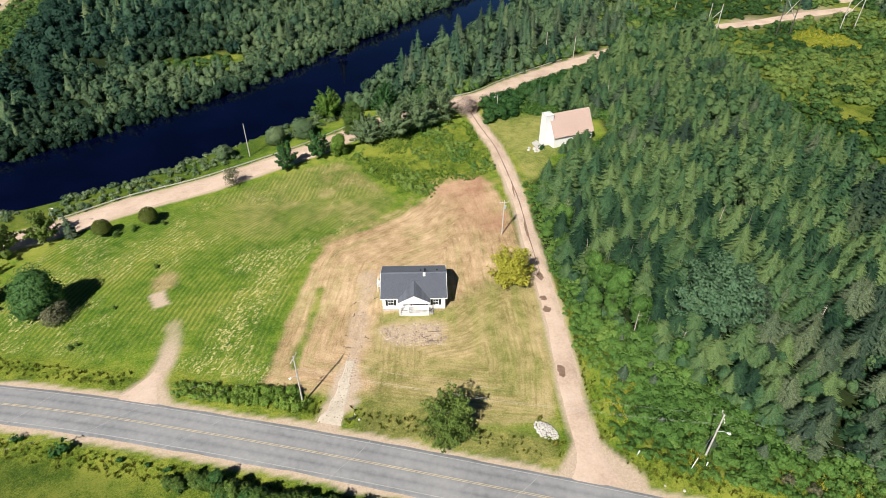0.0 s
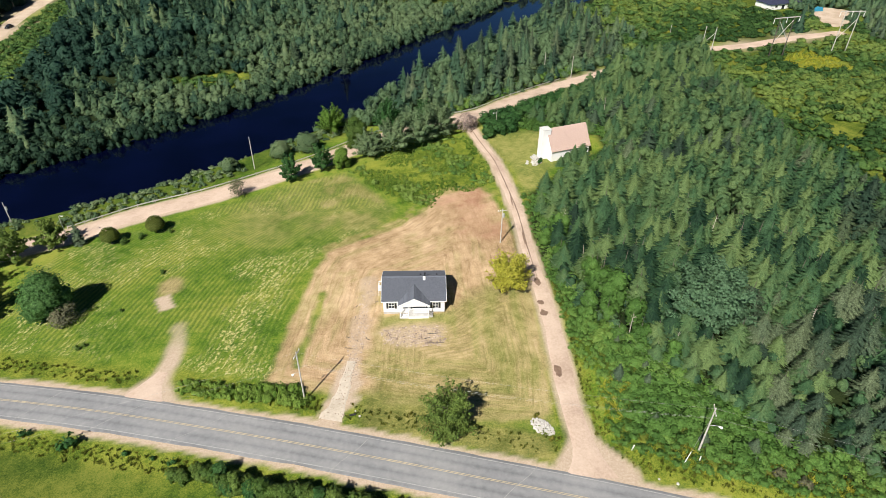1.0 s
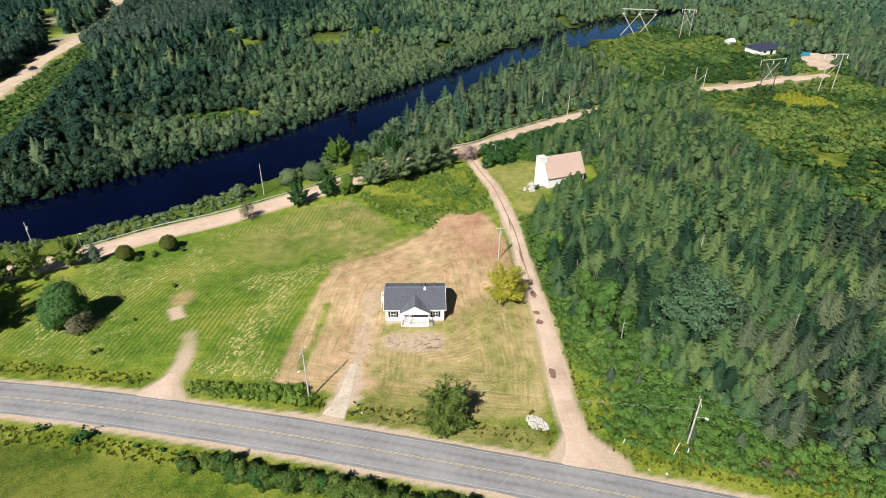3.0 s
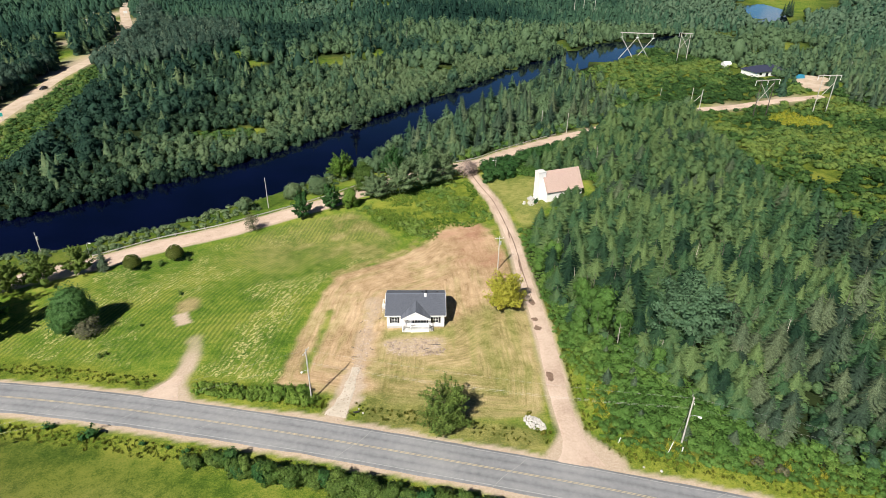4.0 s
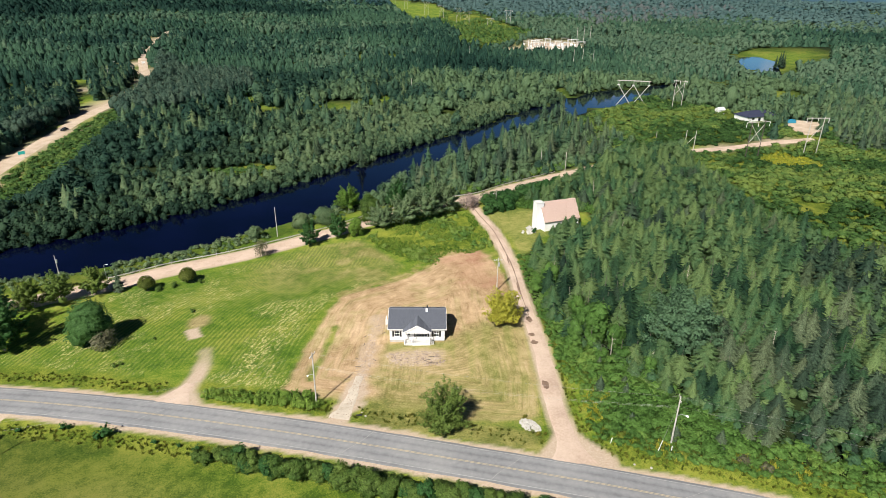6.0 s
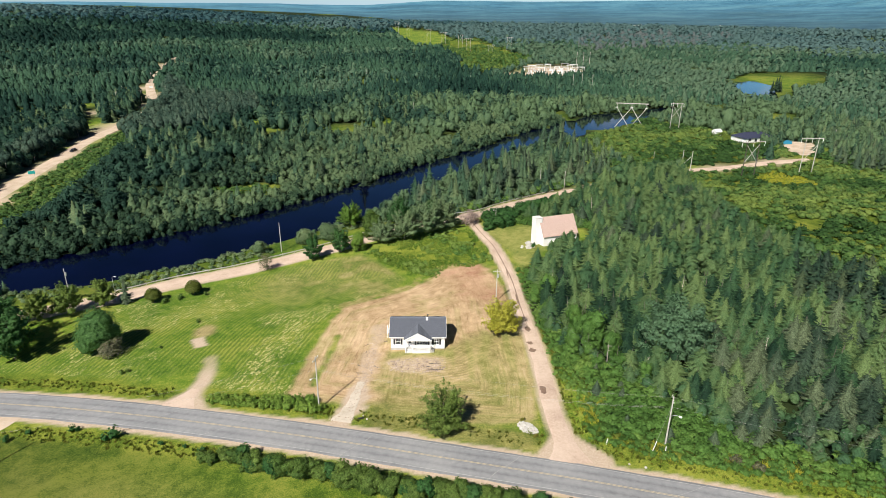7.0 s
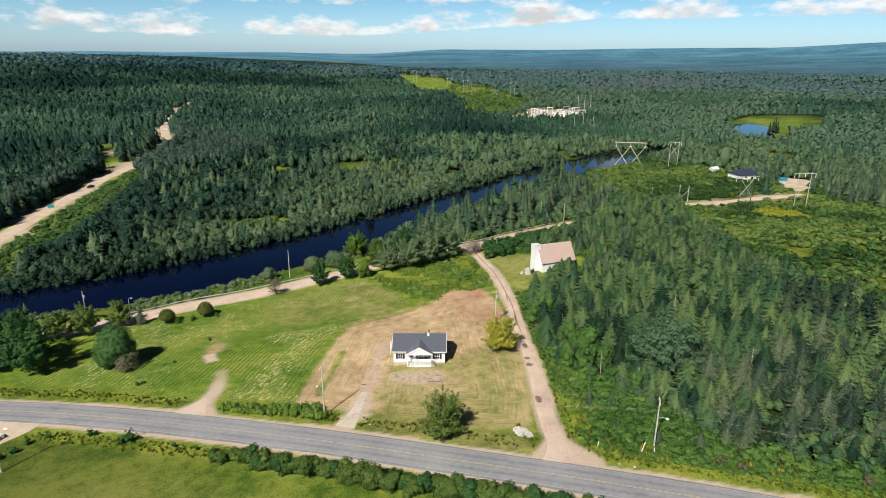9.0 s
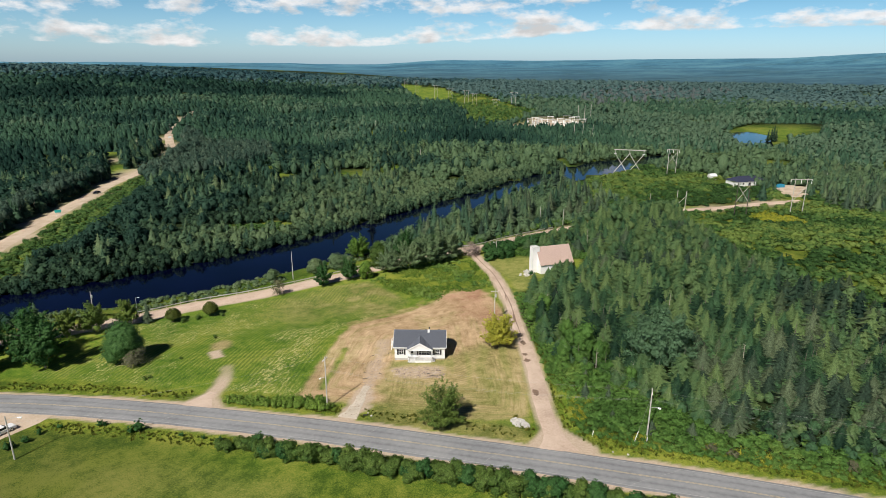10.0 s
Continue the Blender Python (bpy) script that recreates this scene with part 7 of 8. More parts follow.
    for sx in (-1, 1):
        s = Shape()
        n = 14
        for k in range(n):
            u0, u1 = k / n, min(1, (k + 1.12) / n)
            a, b = Vector((c + sx * (hw + 0.12) * (1 - u0), 0, low + (top - low) * u0 + 0.0)), Vector((c + sx * (hw + 0.12) * (1 - u1), 0, low + (top - low) * u1))
            ya, yb = max(0.3, (a.z - eave) / ((ridge - eave) / 4.8) + 0.25), max(0.3, (b.z - eave) / ((ridge - eave) / 4.8) + 0.25)
            up = 0.19
            s.add([(a.x, fy - 0.15, a.z + up), (b.x, fy - 0.15, b.z + up - 0.015), (b.x, yb, b.z + up - 0.015), (a.x, ya, a.z + up), (a.x, fy - 0.15, a.z + 0.03), (b.x, fy - 0.15, b.z + 0.03), (b.x, yb, b.z + 0.03), (a.x, ya, a.z + 0.03)],
                  [(0, 1, 2, 3), (7, 6, 5, 4), (4, 5, 1, 0), (5, 6, 2, 1), (6, 7, 3, 2), (7, 4, 0, 3)])
        part("porch_roof", s, M_SHINGLE, root, "charcoal shingle porch roof")
        part("rake_board", Shape().add([(c + sx * (hw + 0.14), fy - 0.2, low - 0.1), (c, fy - 0.2, top - 0.08), (c, fy - 0.2, top + 0.2), (c + sx * (hw + 0.14), fy - 0.2, low + 0.18),
                                        (c + sx * (hw + 0.14), fy - 0.14, low - 0.1), (c, fy - 0.14, top - 0.08), (c, fy - 0.14, top + 0.2), (c + sx * (hw + 0.14), fy - 0.14, low + 0.18)],
                                       [(0, 1, 2, 3), (7, 6, 5, 4), (4, 5, 1, 0), (5, 6, 2, 1), (6, 7, 3, 2), (7, 4, 0, 3)]), M_TRIM, root)
    part("porch_gable", Shape().prism([(c - hw + 0.45, fy, low + 0.12), (c + hw - 0.45, fy, low + 0.12), (c, fy, top - 0.12)], (0, 0.12, 0)), M_SIDING, root)
    part("porch_beam", Shape().soft_box(c - hw + 0.1, c + hw - 0.1, fy - 0.02, fy + 0.16, low - 0.16, low + 0.11), M_TRIM, root)
    part("porch_deck", Shape().soft_box(-0.95, 2.9, -1.4, 0.38, 0.36, 0.5), M_DECK, root, "white painted porch deck")
    part("porch_deck", Shape().soft_box(-2.59, -0.96, -0.35, 0.38, 0.36, 0.5), M_DECK, root, "white painted porch deck")
    part("porch_skirt", Shape().box(-0.93, 2.88, -1.36, -1.3, -0.3, 0.355), M_TRIM, root, "white skirting under the porch")
    for k in range(3):
        part("step", Shape().soft_box(-2.55, -1.0, -0.36 - 0.3 * (k + 1), -0.36 - 0.3 * k, -0.25, 0.46 - 0.17 * (k + 1) + 0.02), M_DECK, root)
    for x in (-2.66, -0.98, 2.84):
        part("porch_post", Shape().soft_box(x - 0.07, x + 0.07, -1.26, -1.12, -0.2 if x < -0.9 else 0.5, low - 0.16), M_TRIM, root)
    part("handrail", Shape().soft_box(-0.9, 2.76, -1.33, -1.25, 1.2, 1.28), M_TRIM, root)
    for k in range(16):
        x = -0.85 + 3.55 * (k + 0.5) / 16
        part("baluster", Shape().box(x - 0.025, x + 0.025, -1.315, -1.265, 0.502, 1.2), M_TRIM, root)
    for x in (-2.56, -1.06):
        part("handrail", Shape().beam((x, -0.35, 1.45), (x, -1.45, 0.8), 0.07, 0.08), M_TRIM, root)
        for k in range(5):
            y = -0.45 - 0.22 * k
            part("baluster", Shape().box(x - 0.025, x + 0.025, y - 0.025, y + 0.025, 0.40 - 0.5 * (k / 5), 1.38 - 0.56 * (k / 4.6)), M_TRIM, root)
    # steps with an iron rail on the east side of the porch
    for k in range(4):
        part("step", Shape().soft_box(2.9 + 0.22 * k, 3.12 + 0.22 * k, -1.1, 0.2, -0.3, 0.6 - 0.17 * k), M_CONCRETE, root)
    part("iron_rail", Shape().tube((2.95, -1.12, 1.6), (3.75, -1.12, 0.8), 0.03).tube((2.95, -1.12, 0.5), (2.95, -1.12, 1.6), 0.03).tube((3.75, -1.12, -0.2), (3.75, -1.12, 0.8), 0.03).tube((3.35, -1.12, 0.1), (3.35, -1.12, 1.2), 0.025), M_SHUTTER, root, "black iron handrail")
    # side landing, vents and chimney
    land_ = Shape().soft_box(-7.25, -5.96, 6.3, 8.2, 0.5, 0.64)
    part("side_landing", land_, M_DECK, root, "white side landing")
    rails = Shape()
    for x, y in ((-7.2, 6.35), (-7.2, 8.15), (-6.05, 6.35), (-6.05, 8.15)):
        rails.soft_box(x - 0.05, x + 0.05, y - 0.05, y + 0.05, -1.1, 1.6)
    rails.soft_box(-7.25, -7.15, 6.3, 8.2, 1.55, 1.63).soft_box(-7.25, -6.0, 6.3, 6.4, 1.55, 1.63).soft_box(-7.25, -6.0, 8.1, 8.2, 1.55, 1.63)
    part("landing_rail", rails, M_TRIM, root)
    part("chimney", Shape().soft_box(1.85, 2.35, 4.0, 4.45, 4.7, 5.75), M_TRIM, root, "small white boxed chimney")
    part("chimney_pipe", Shape().tube((2.25, 4.95, 5.2), (2.25, 4.95, 6.05), 0.12, 0.12, 10).tube((2.25, 4.95, 6.05), (2.25, 4.95, 6.15), 0.2, 0.2, 10), M_SHUTTER, root, "dark metal flue")
    for x, y in ((1.4, 5.9), (4.6, 5.9)):
        part("roof_vent", Shape().soft_box(x - 0.16, x + 0.16, y - 0.16, y + 0.16, 4.7, 5.15), M_SHUTTER, root, "dark roof vent")


def build_church():
    """White country church with a square tower on its west gable, seen across the lawn."""
    g = gz(40, 70) - 0.1
    root = thing("church", pose(37.9, 69.9, g, 0, 0, 20), "white wooden church with faded red shingle roof and stub tower", "church")
    W, L, he, hr = 3.75, 12.4, 3.7, 8.9
    s = Shape()
    wall_panel(s, 0, L, 0, he, -W, -W + 0.2, [])
    part("south_wall", s, M_SIDING, root)
    part("north_wall", Shape().box(0, L, W - 0.2, W, 0, he), M_SIDING, root)
    for x in (0, L - 0.2):
        part("gable_wall", Shape().prism([(x, -W + 0.2, 0), (x, W - 0.2, 0), (x, W - 0.2, he), (x, 0, hr - 0.3), (x, -W + 0.2, he)], (0.2, 0, 0)), M_SIDING, root)
    for sy in (-1, 1):
        r = Shape()
        roof_slope(r, (-0.3, sy * (W + 0.35), he - 0.32), (L + 0.3, sy * (W + 0.35), he - 0.32), (0, -sy * (W + 0.35), hr - he + 0.32), 22, 0.14, 0.03)
        part("roof", r, M_SHINGLE_OLD, root, "faded reddish-brown shingle slope")
    t = Shape()
    wall_panel(t, -1.9, 0.6, 0, 9.1, -1.2, -1.05, [])
    wall_panel(t, -1.9, 0.6, 0, 9.1, 1.05, 1.2, [])
    t.box(-1.9, -1.75, -1.05, 1.05, 0, 9.1).box(0.45, 0.6, -1.05, 1.05, 6.4, 9.1)
    part("tower", t, M_SIDING, root, "square white tower")
    part("tower_roof", Shape().soft_box(-2.0, 0.7, -1.3, 1.3, 9.1, 9.26, 0.04).add([(-1.8, -1.1, 9.26), (0.5, -1.1, 9.26), (0.5, 1.1, 9.26), (-1.8, 1.1, 9.26), (-0.65, 0, 9.7)], [(0, 1, 4), (1, 2, 4), (2, 3, 4), (3, 0, 4)]), M_DECK, root, "low weathered grey tower cap")
    part("louvre", Shape().box(0.6, 0.66, -0.45, 0.45, 7.4, 8.6), M_SHUTTER, root, "dark louvre")
    for k in range(3):
        part("step", Shape().soft_box(-3.0 - 0.5 * k, -2.5 - 0.5 * k, -1.4, 1.4, -0.4, 0.75 - 0.22 * k), M_CONCRETE, root)
    rng = np.random.default_rng(15)
    heap = thing("stone_heap", pose(34.3, 66.2, gz(34.3, 66.2)), "heap of pale stones beside the church steps", "stones")
    for k in range(22):
        a, r = rng.uniform(0, 6.28), rng.uniform(0, 1.9)
        part("stone", pebble_mesh(int(rng.integers(0, 5)), True), M_WHITE_ROCK, heap).matrix_local = pose(r * math.cos(a) * 1.2, r * math.sin(a), 0.25 * (1 - r / 2.4), 0, 0, rng.uniform(0, 360)) @ Matrix.Scale(rng.uniform(0.5, 1.1), 4)
    crown = SHRUBS[2]
    single_tree("church_bush", 35.6, 65.6, crown, trunk_shape(rng, 0.9, 0.05, 5, 0.7, 0.1), M_LEAF_DARK, "dark green bush by the church wall", "bush", size=0.95)


PEBBLES = {}


def pebble_mesh(k, white=False):
    """An angular broken stone, shared between alike pieces."""
    if (k, white) not in PEBBLES:
        rng = np.random.default_rng(300 + k)
        bm = bmesh.new()
        bmesh.ops.create_icosphere(bm, subdivisions=1, radius=0.5)
        for v in bm.verts:
            v.co = Vector((v.co.x * 1.2, v.co.y, v.co.z * 0.65)) * rng.uniform(0.72, 1.2)
        me = bpy.data.meshes.new("stone")
        bm.to_mesh(me)
        bm.free()
        me.materials.append(M_WHITE_ROCK if white else M_RUBBLE)
        PEBBLES[(k, white)] = me
    return PEBBLES[(k, white)]


def mud_patches():
    rng = np.random.default_rng(23)
    for x, y, w, l in ((25.6, -0.8, 0.9, 1.1), (25.5, 2.6, 0.7, 0.8), (25.3, -16.6, 0.7, 1.6), (26.0, 9.6, 0.8, 1.5), (25.6, 26.5, 0.22, 3.5), (25.0, 44, 0.2, 3.0)):
        s, n = Shape(), 16
        pts = [(x, y, gz(x, y) + 0.095)]
        for k in range(n):
            a = 6.2832 * k / n
            f = rng.uniform(0.65, 1.15)
            px, py = x + w * f * math.cos(a), y + l * f * math.sin(a)
            pts.append((px, py, gz(px, py) + 0.085))
        s.add(pts, [(0, 1 + k, 1 + (k + 1) % n) for k in range(n)])
        lone("mud_patch", shape_mesh("mud_patch", s, M_MUD), "damp brown muddy patch on the gravel drive", "mud", "mud patches")


def stones():
    rng = np.random.default_rng(17)
    # rubble patch before the house
    heap = thing("rubble_patch", pose(0, -6, gz(0, -6)), "spread of pale broken rubble before the house", "rubble")
    n = 0
    while n < 290:
        x, y = rng.uniform(-6.5, 6.5), rng.uniform(-10, -3)
        if inside(np.array([x]), np.array([y]), RUBBLE)[0] > -0.5 * rng.random() and fbm(np.array([x]), np.array([y]), 2.5, 8)[0] > 0.40:
            part("stone", pebble_mesh(n % 5), M_RUBBLE, heap).matrix_local = pose(x, y + 6, gz(x, y) - gz(0, -6) + 0.02, rng.uniform(-20, 20), rng.uniform(-20, 20), rng.uniform(0, 360)) @ Matrix.Diagonal((*[rng.uniform(0.2, 0.6)] * 2, rng.uniform(0.14, 0.4), 1))
            n += 1
    for x, y, l, a in ((3.9, -5.9, 2.6, 4), (4.2, -8.4, 3.0, -3), (2.4, -7.2, 1.5, 20)):
        lone("old_plank", shape_mesh("old_plank", Shape().soft_box(-l / 2, l / 2, -0.07, 0.07, 0, 0.07, 0.01), M_POLE_DARK), "dark weathered plank lying in the rubble", "plank", "planks in the rubble", m=pose(x, y, gz(x, y) + 0.06, 0, 0, a))
    # sticks and roots torn up beside the stone drive
    for k in range(6):
        y = rng.uniform(-13, 10)
        x = float(np.interp(y, [p[1] for p in STONE_STRIP], [p[0] for p in STONE_STRIP])) + rng.choice([-1.0, 1.0]) * rng.uniform(1.2, 2.3)
        l = rng.uniform(0.5, 1.6)
        stick = Shape().tube((-l / 2, 0, 0), (0, 0.12 * l, 0.05), 0.07, 0.06, 6).tube((0, 0.12 * l, 0.05), (l / 2, -0.05 * l, 0.02), 0.06, 0.03, 6).tube((0, 0.12 * l, 0.05), (0.2 * l, 0.4 * l, 0.12), 0.04, 0.015, 5)
        lone("torn_root", shape_mesh("torn_root", stick, M_BARK), "dark torn root lying beside the stone drive", "root", "torn roots", m=pose(x, y, gz(x, y) + 0.07, 0, 0, rng.uniform(0, 360)))
    # stone drive up to the house
    drive = thing("stone_drive", pose(-11, -10, gz(-11, -10)), "rough drive of broken stones up to the house", "stones")
    c = smooth_line(STONE_STRIP, 0.5)
    for k in range(296):
        i = int(rng.integers(0, len(c)))
        x, y = c[i, 0] + rng.normal(0, 0.8), c[i, 1] + rng.normal(0, 0.4)
        part("stone", pebble_mesh(k % 5), M_RUBBLE, drive).matrix_local = pose(x + 11, y + 10, gz(x, y) - gz(-11, -10) + 0.02, rng.uniform(-20, 20), rng.uniform(-20, 20), rng.uniform(0, 360)) @ Matrix.Diagonal((*[rng.uniform(0.15, 0.45)] * 2, rng.uniform(0.10, 0.3), 1))
    # white rock pile by the drive
    pile = thing("rock_pile", pose(20.5, -28.9, gz(20.5, -28.9)), "pile of white quarried rock beside the drive", "rocks")
    for k in range(170):
        a, r = rng.uniform(0, 6.28), rng.uniform(0, 1) ** 0.6
        x, y = 1.9 * r * math.cos(a), 1.35 * r * math.sin(a)
        x, y = x * 0.8 + y * 0.55, -x * 0.75 + y * 0.75
        part("rock", pebble_mesh(k % 5, True), M_WHITE_ROCK, pile).matrix_local = pose(x, y, 0.6 * (1 - r) ** 0.8 + rng.uniform(-0.1, 0.1), rng.uniform(0, 360), rng.uniform(0, 360), 0) @ Matrix.Scale(rng.uniform(0.25, 0.6), 4)
    for x, y in ((20.0, -26.6), (21.6, -31.4)):
        crown = SHRUBS[1]
        single_tree("goldenrod_clump", x, y, crown, trunk_shape(rng, 0.5, 0.03, 4, 0.4, 0.1), M_WEED, "yellow flowering clump beside the rock pile", "plant", "goldenrod clumps", size=0.42, tint=0.95)
    # culvert pipe and debris at the mouth of the stone drive
    lone("culvert_pipe", shape_mesh("culvert_pipe", Shape().tube((-0.5, 0, 0), (0.5, 0.2, 0.0), 0.16, 0.16, 12), M_SHUTTER), "short black culvert pipe in the ditch", "pipe", m=pose(-9.8, -25.2, gz(-9.8, -25.2) + 0.12))
    for x, y, s in ((-8.6, -25.4, 0.4), (-9.4, -24.3, 0.3), (38, -40.2, 0.45), (35.6, -39.3, 0.35)):
        lone("boulder", pebble_mesh(2, True), "pale boulder on the road verge", "rock", "verge boulders", m=pose(x, y, gz(x, y) + 0.1) @ Matrix.Scale(s, 4))


# ---- poles, lines and pylons ----
def utility_pole(x, y, h, label, arm=None, lamp=None, can=False, dark=False, group="utility poles", lean=(0, 0), r=0.15, guy=None):
    root = thing("utility_pole", pose(x, y, gz(x, y), lean[0], lean[1], 0), label, "utility pole", group)
    part("pole", Shape().tube((0, 0, -0.6), (0, 0, h), r, r * 0.68, 10), M_POLE_DARK if dark else M_POLE, root)
    part("cap", Shape().tube((0, 0, h), (0, 0, h + 0.12), 0.05, 0.04, 8), M_STEEL, root)
    if arm:
        a = radians(arm)
        part("crossarm", Shape().beam((-1.1 * math.cos(a), -1.1 * math.sin(a), h - 0.5), (1.1 * math.cos(a), 1.1 * math.sin(a), h - 0.5), 0.1, 0.12), M_POLE, root)
        for k in (-1, -0.5, 1):
            part("insulator", Shape().tube((k * math.cos(a), k * math.sin(a), h - 0.44), (k * math.cos(a), k * math.sin(a), h - 0.22), 0.05, 0.035, 8), M_LAMP, root)
    if lamp:
        dx, dy, z = lamp
        part("lamp_arm", Shape().tube((0, 0, z - 0.3), (dx * 0.6, dy * 0.6, z + 0.1), 0.04, 0.035).tube((dx * 0.6, dy * 0.6, z + 0.1), (dx, dy, z), 0.035, 0.03), M_STEEL, root)
        head = Shape().tube((dx * 0.92, dy * 0.92, z + 0.05), (dx * 1.25, dy * 1.25, z - 0.1), 0.12, 0.2, 10)
        part("lamp_head", head, M_LAMP, root, "white lamp head")
    if can:
        part("transformer", Shape().tube((0.3, 0, h - 2.2), (0.3, 0, h - 1.3), 0.24, 0.24, 12).tube((0.3, 0, h - 1.3), (0.3, 0, h - 1.2), 0.2, 0.08, 12), M_STEEL, root, "grey transformer can")
    if guy:
        part("guy_wire", Shape().tube((0, 0, h - 1.5), guy, 0.02, 0.02, 5), M_WIRE, root)
        g = Vector(guy)
        part("guy_guard", Shape().tube(g, g + (Vector((0, 0, h - 1.5)) - g).normalized() * 2.6, 0.06, 0.06, 6), M_LAMP, root, "pale guy guard")
    return root


def cable(p, q, sag, label="thin grey overhead cable between poles", r=0.009, name="overhead_cable"):
    p, q = Vector(p), Vector(q)
    n = 14
    side = (q - p).cross(Vector((0, 0, 1))).normalized()
    s, ring = Shape(), []
    for k in range(n + 1):
        c = p.lerp(q, k / n) - Vector((0, 0, sag * 4 * (k / n) * (1 - k / n)))
        ring += [c + side * r, c + Vector((0, 0, r)), c - side * r, c - Vector((0, 0, r))]
    s.add(ring, [(4 * k + j, 4 * k + (j + 1) % 4, 4 * k + 4 + (j + 1) % 4, 4 * k + 4 + j) for k in range(n) for j in range(4)])
    lone(name, shape_mesh(name, s, M_WIRE), label, "cable", "overhead cables")


def build_poles():
    utility_pole(-18.1, -21.5, 11.4, "weathered wooden utility pole with a lamp on the road verge", lamp=(-0.9, -0.6, 7.0), arm=75)
    utility_pole(43.0, -34.8, 9.9, "pale wooden utility pole with lamp and guy wire by the thicket", lamp=(1.3, -0.5, 6.4), arm=75, guy=(-3.2, -2.4, 0.1))
    lone("marker_post", shape_mesh("marker_post", Shape().soft_box(-0.06, 0.06, -0.06, 0.06, -0.3, 1.3), M_LAMP), "short white marker post in the verge", "post", "marker posts", m=pose(42.4, -36.6, gz(42.4, -36.6)))
    lone("marker_post", shape_mesh("marker_post", Shape().soft_box(-0.06, 0.06, -0.06, 0.06, -0.3, 1.2), M_LAMP), "short white marker post in the verge", "post", "marker posts", m=pose(33.2, -34.0, gz(33.2, -34.0), 0, 8, 0))
    utility_pole(19.9, 25.1, 9.2, "weathered utility pole with a transformer by the drive", can=True, arm=10)
    utility_pole(-47.3, 71.0, 10.2, "weathered utility pole beside the river road")
    utility_pole(-103.2, 44.0, 6.6, "weathered utility pole on the river bank", can=True)
    utility_pole(26.2, 93.7, 5.8, "short pole with a lamp at the road junction", lamp=(-0.9, 0, 5.2), r=0.11)
    utility_pole(62.5, 148.5, 8.6, "weathered utility pole beside the gravel road")
    utility_pole(52.6, 154.8, 8.4, "bare tall pole among the dark spruces")
    utility_pole(250, 253.7, 9.4, "weathered leaning utility pole near the clearing", lean=(0, 4))
    utility_pole(238, 221, 5.4, "short pole at the edge of the clearing")
    utility_pole(123.8, 209, 4.6, "short weathered post in the scrub")
    utility_pole(-72.2, -36.9, 9.0, "weathered utility pole with street lamp in the roadside field", lamp=(1.9, 0.6, 8.4), can=False)
    lamp = thing("street_lamp", pose(-84.6, 34.9, gz(-84.6, 34.9)), "grey steel street lamp by the gravel road", "street lamp")
    part("post", Shape().tube((0, 0, -0.4), (0, 0, 7.2), 0.10, 0.06, 10), M_STEEL, lamp)
    part("arm", Shape().tube((0, 0, 7.2), (0.5, -0.2, 7.7), 0.05, 0.045).tube((0.5, -0.2, 7.7), (1.1, -0.4, 7.75), 0.045, 0.04), M_STEEL, lamp)
    part("lamp_head", Shape().soft_box(0.9, 1.45, -0.65, -0.35, 7.66, 7.82, 0.05), M_LAMP, lamp, "white lamp head")
    top = lambda x, y, h: (x, y, gz(x, y) + h)
    a, b, c, d = top(-18.1, -21.5, 11.3), top(43.0, -34.8, 9.8), top(19.9, 25.1, 9.0), top(-72.2, -36.9, 8.9)
    low = lambda p, k: (p[0], p[1], p[2] - k)
    cable(a, b, 1.0)
    cable(low(a, 2.6), low(b, 1.9), 1.2)
    cable(low(a, 2.9), low(b, 2.1), 1.3)
    cable(b, top(110, -62, 10), 1.4)
    cable(low(b, 1.9), top(110, -62, 8), 1.4)
    cable(b, c, 1.6)
    cable(low(b, 1.2), low(c, 0.8), 1.7)
    cable(a, d, 0.9)
    cable(low(a, 2.6), low(d, 1.5), 1.0)


def h_frame(p, q, h, label, brace="x", arm=2.5, dark=False):
    """Two-pole line structure with a crossarm, braces and insulator strings."""
    p, q = Vector((*p, gz(*p))), Vector((*q, gz(*q)))
    mid = (p + q) / 2
    root = thing("line_structure", Matrix.Translation(mid), label, "power pylon", "power line structures")
    P, Q, d = p - mid, q - mid, (q - p).normalized()
    for e in (P, Q):
        part("leg", Shape().tube(e + Vector((0, 0, -0.5)), e + Vector((0, 0, h)), 0.22, 0.16, 8), M_POLE_DARK if dark else M_POLE, root)
    up = Vector((0, 0, 1))
    if brace == "x":
        part("brace", Shape().beam(P + up * h * 0.45, Q + up * h * 0.9, 0.16, 0.2), M_POLE, root)
        part("brace", Shape().beam(Q + up * h * 0.45, P + up * h * 0.9, 0.16, 0.2), M_POLE, root)
    else:
        part("brace", Shape().beam(P + up * h * 0.35, Q + up * h * 0.8, 0.16, 0.2), M_POLE, root)
    if arm:
        z = h - 0.6
        part("crossarm", Shape().beam(P - d * arm + up * z, Q + d * arm + up * z, 0.22, 0.32), M_POLE, root)
        for e in (P - d * (arm - 0.2), (P + Q) / 2, Q + d * (arm - 0.2)):
            part("insulator", Shape().tube(e + up * (z - 0.1), e + up * (z - 2.2), 0.12, 0.12, 6), M_LAMP, root)


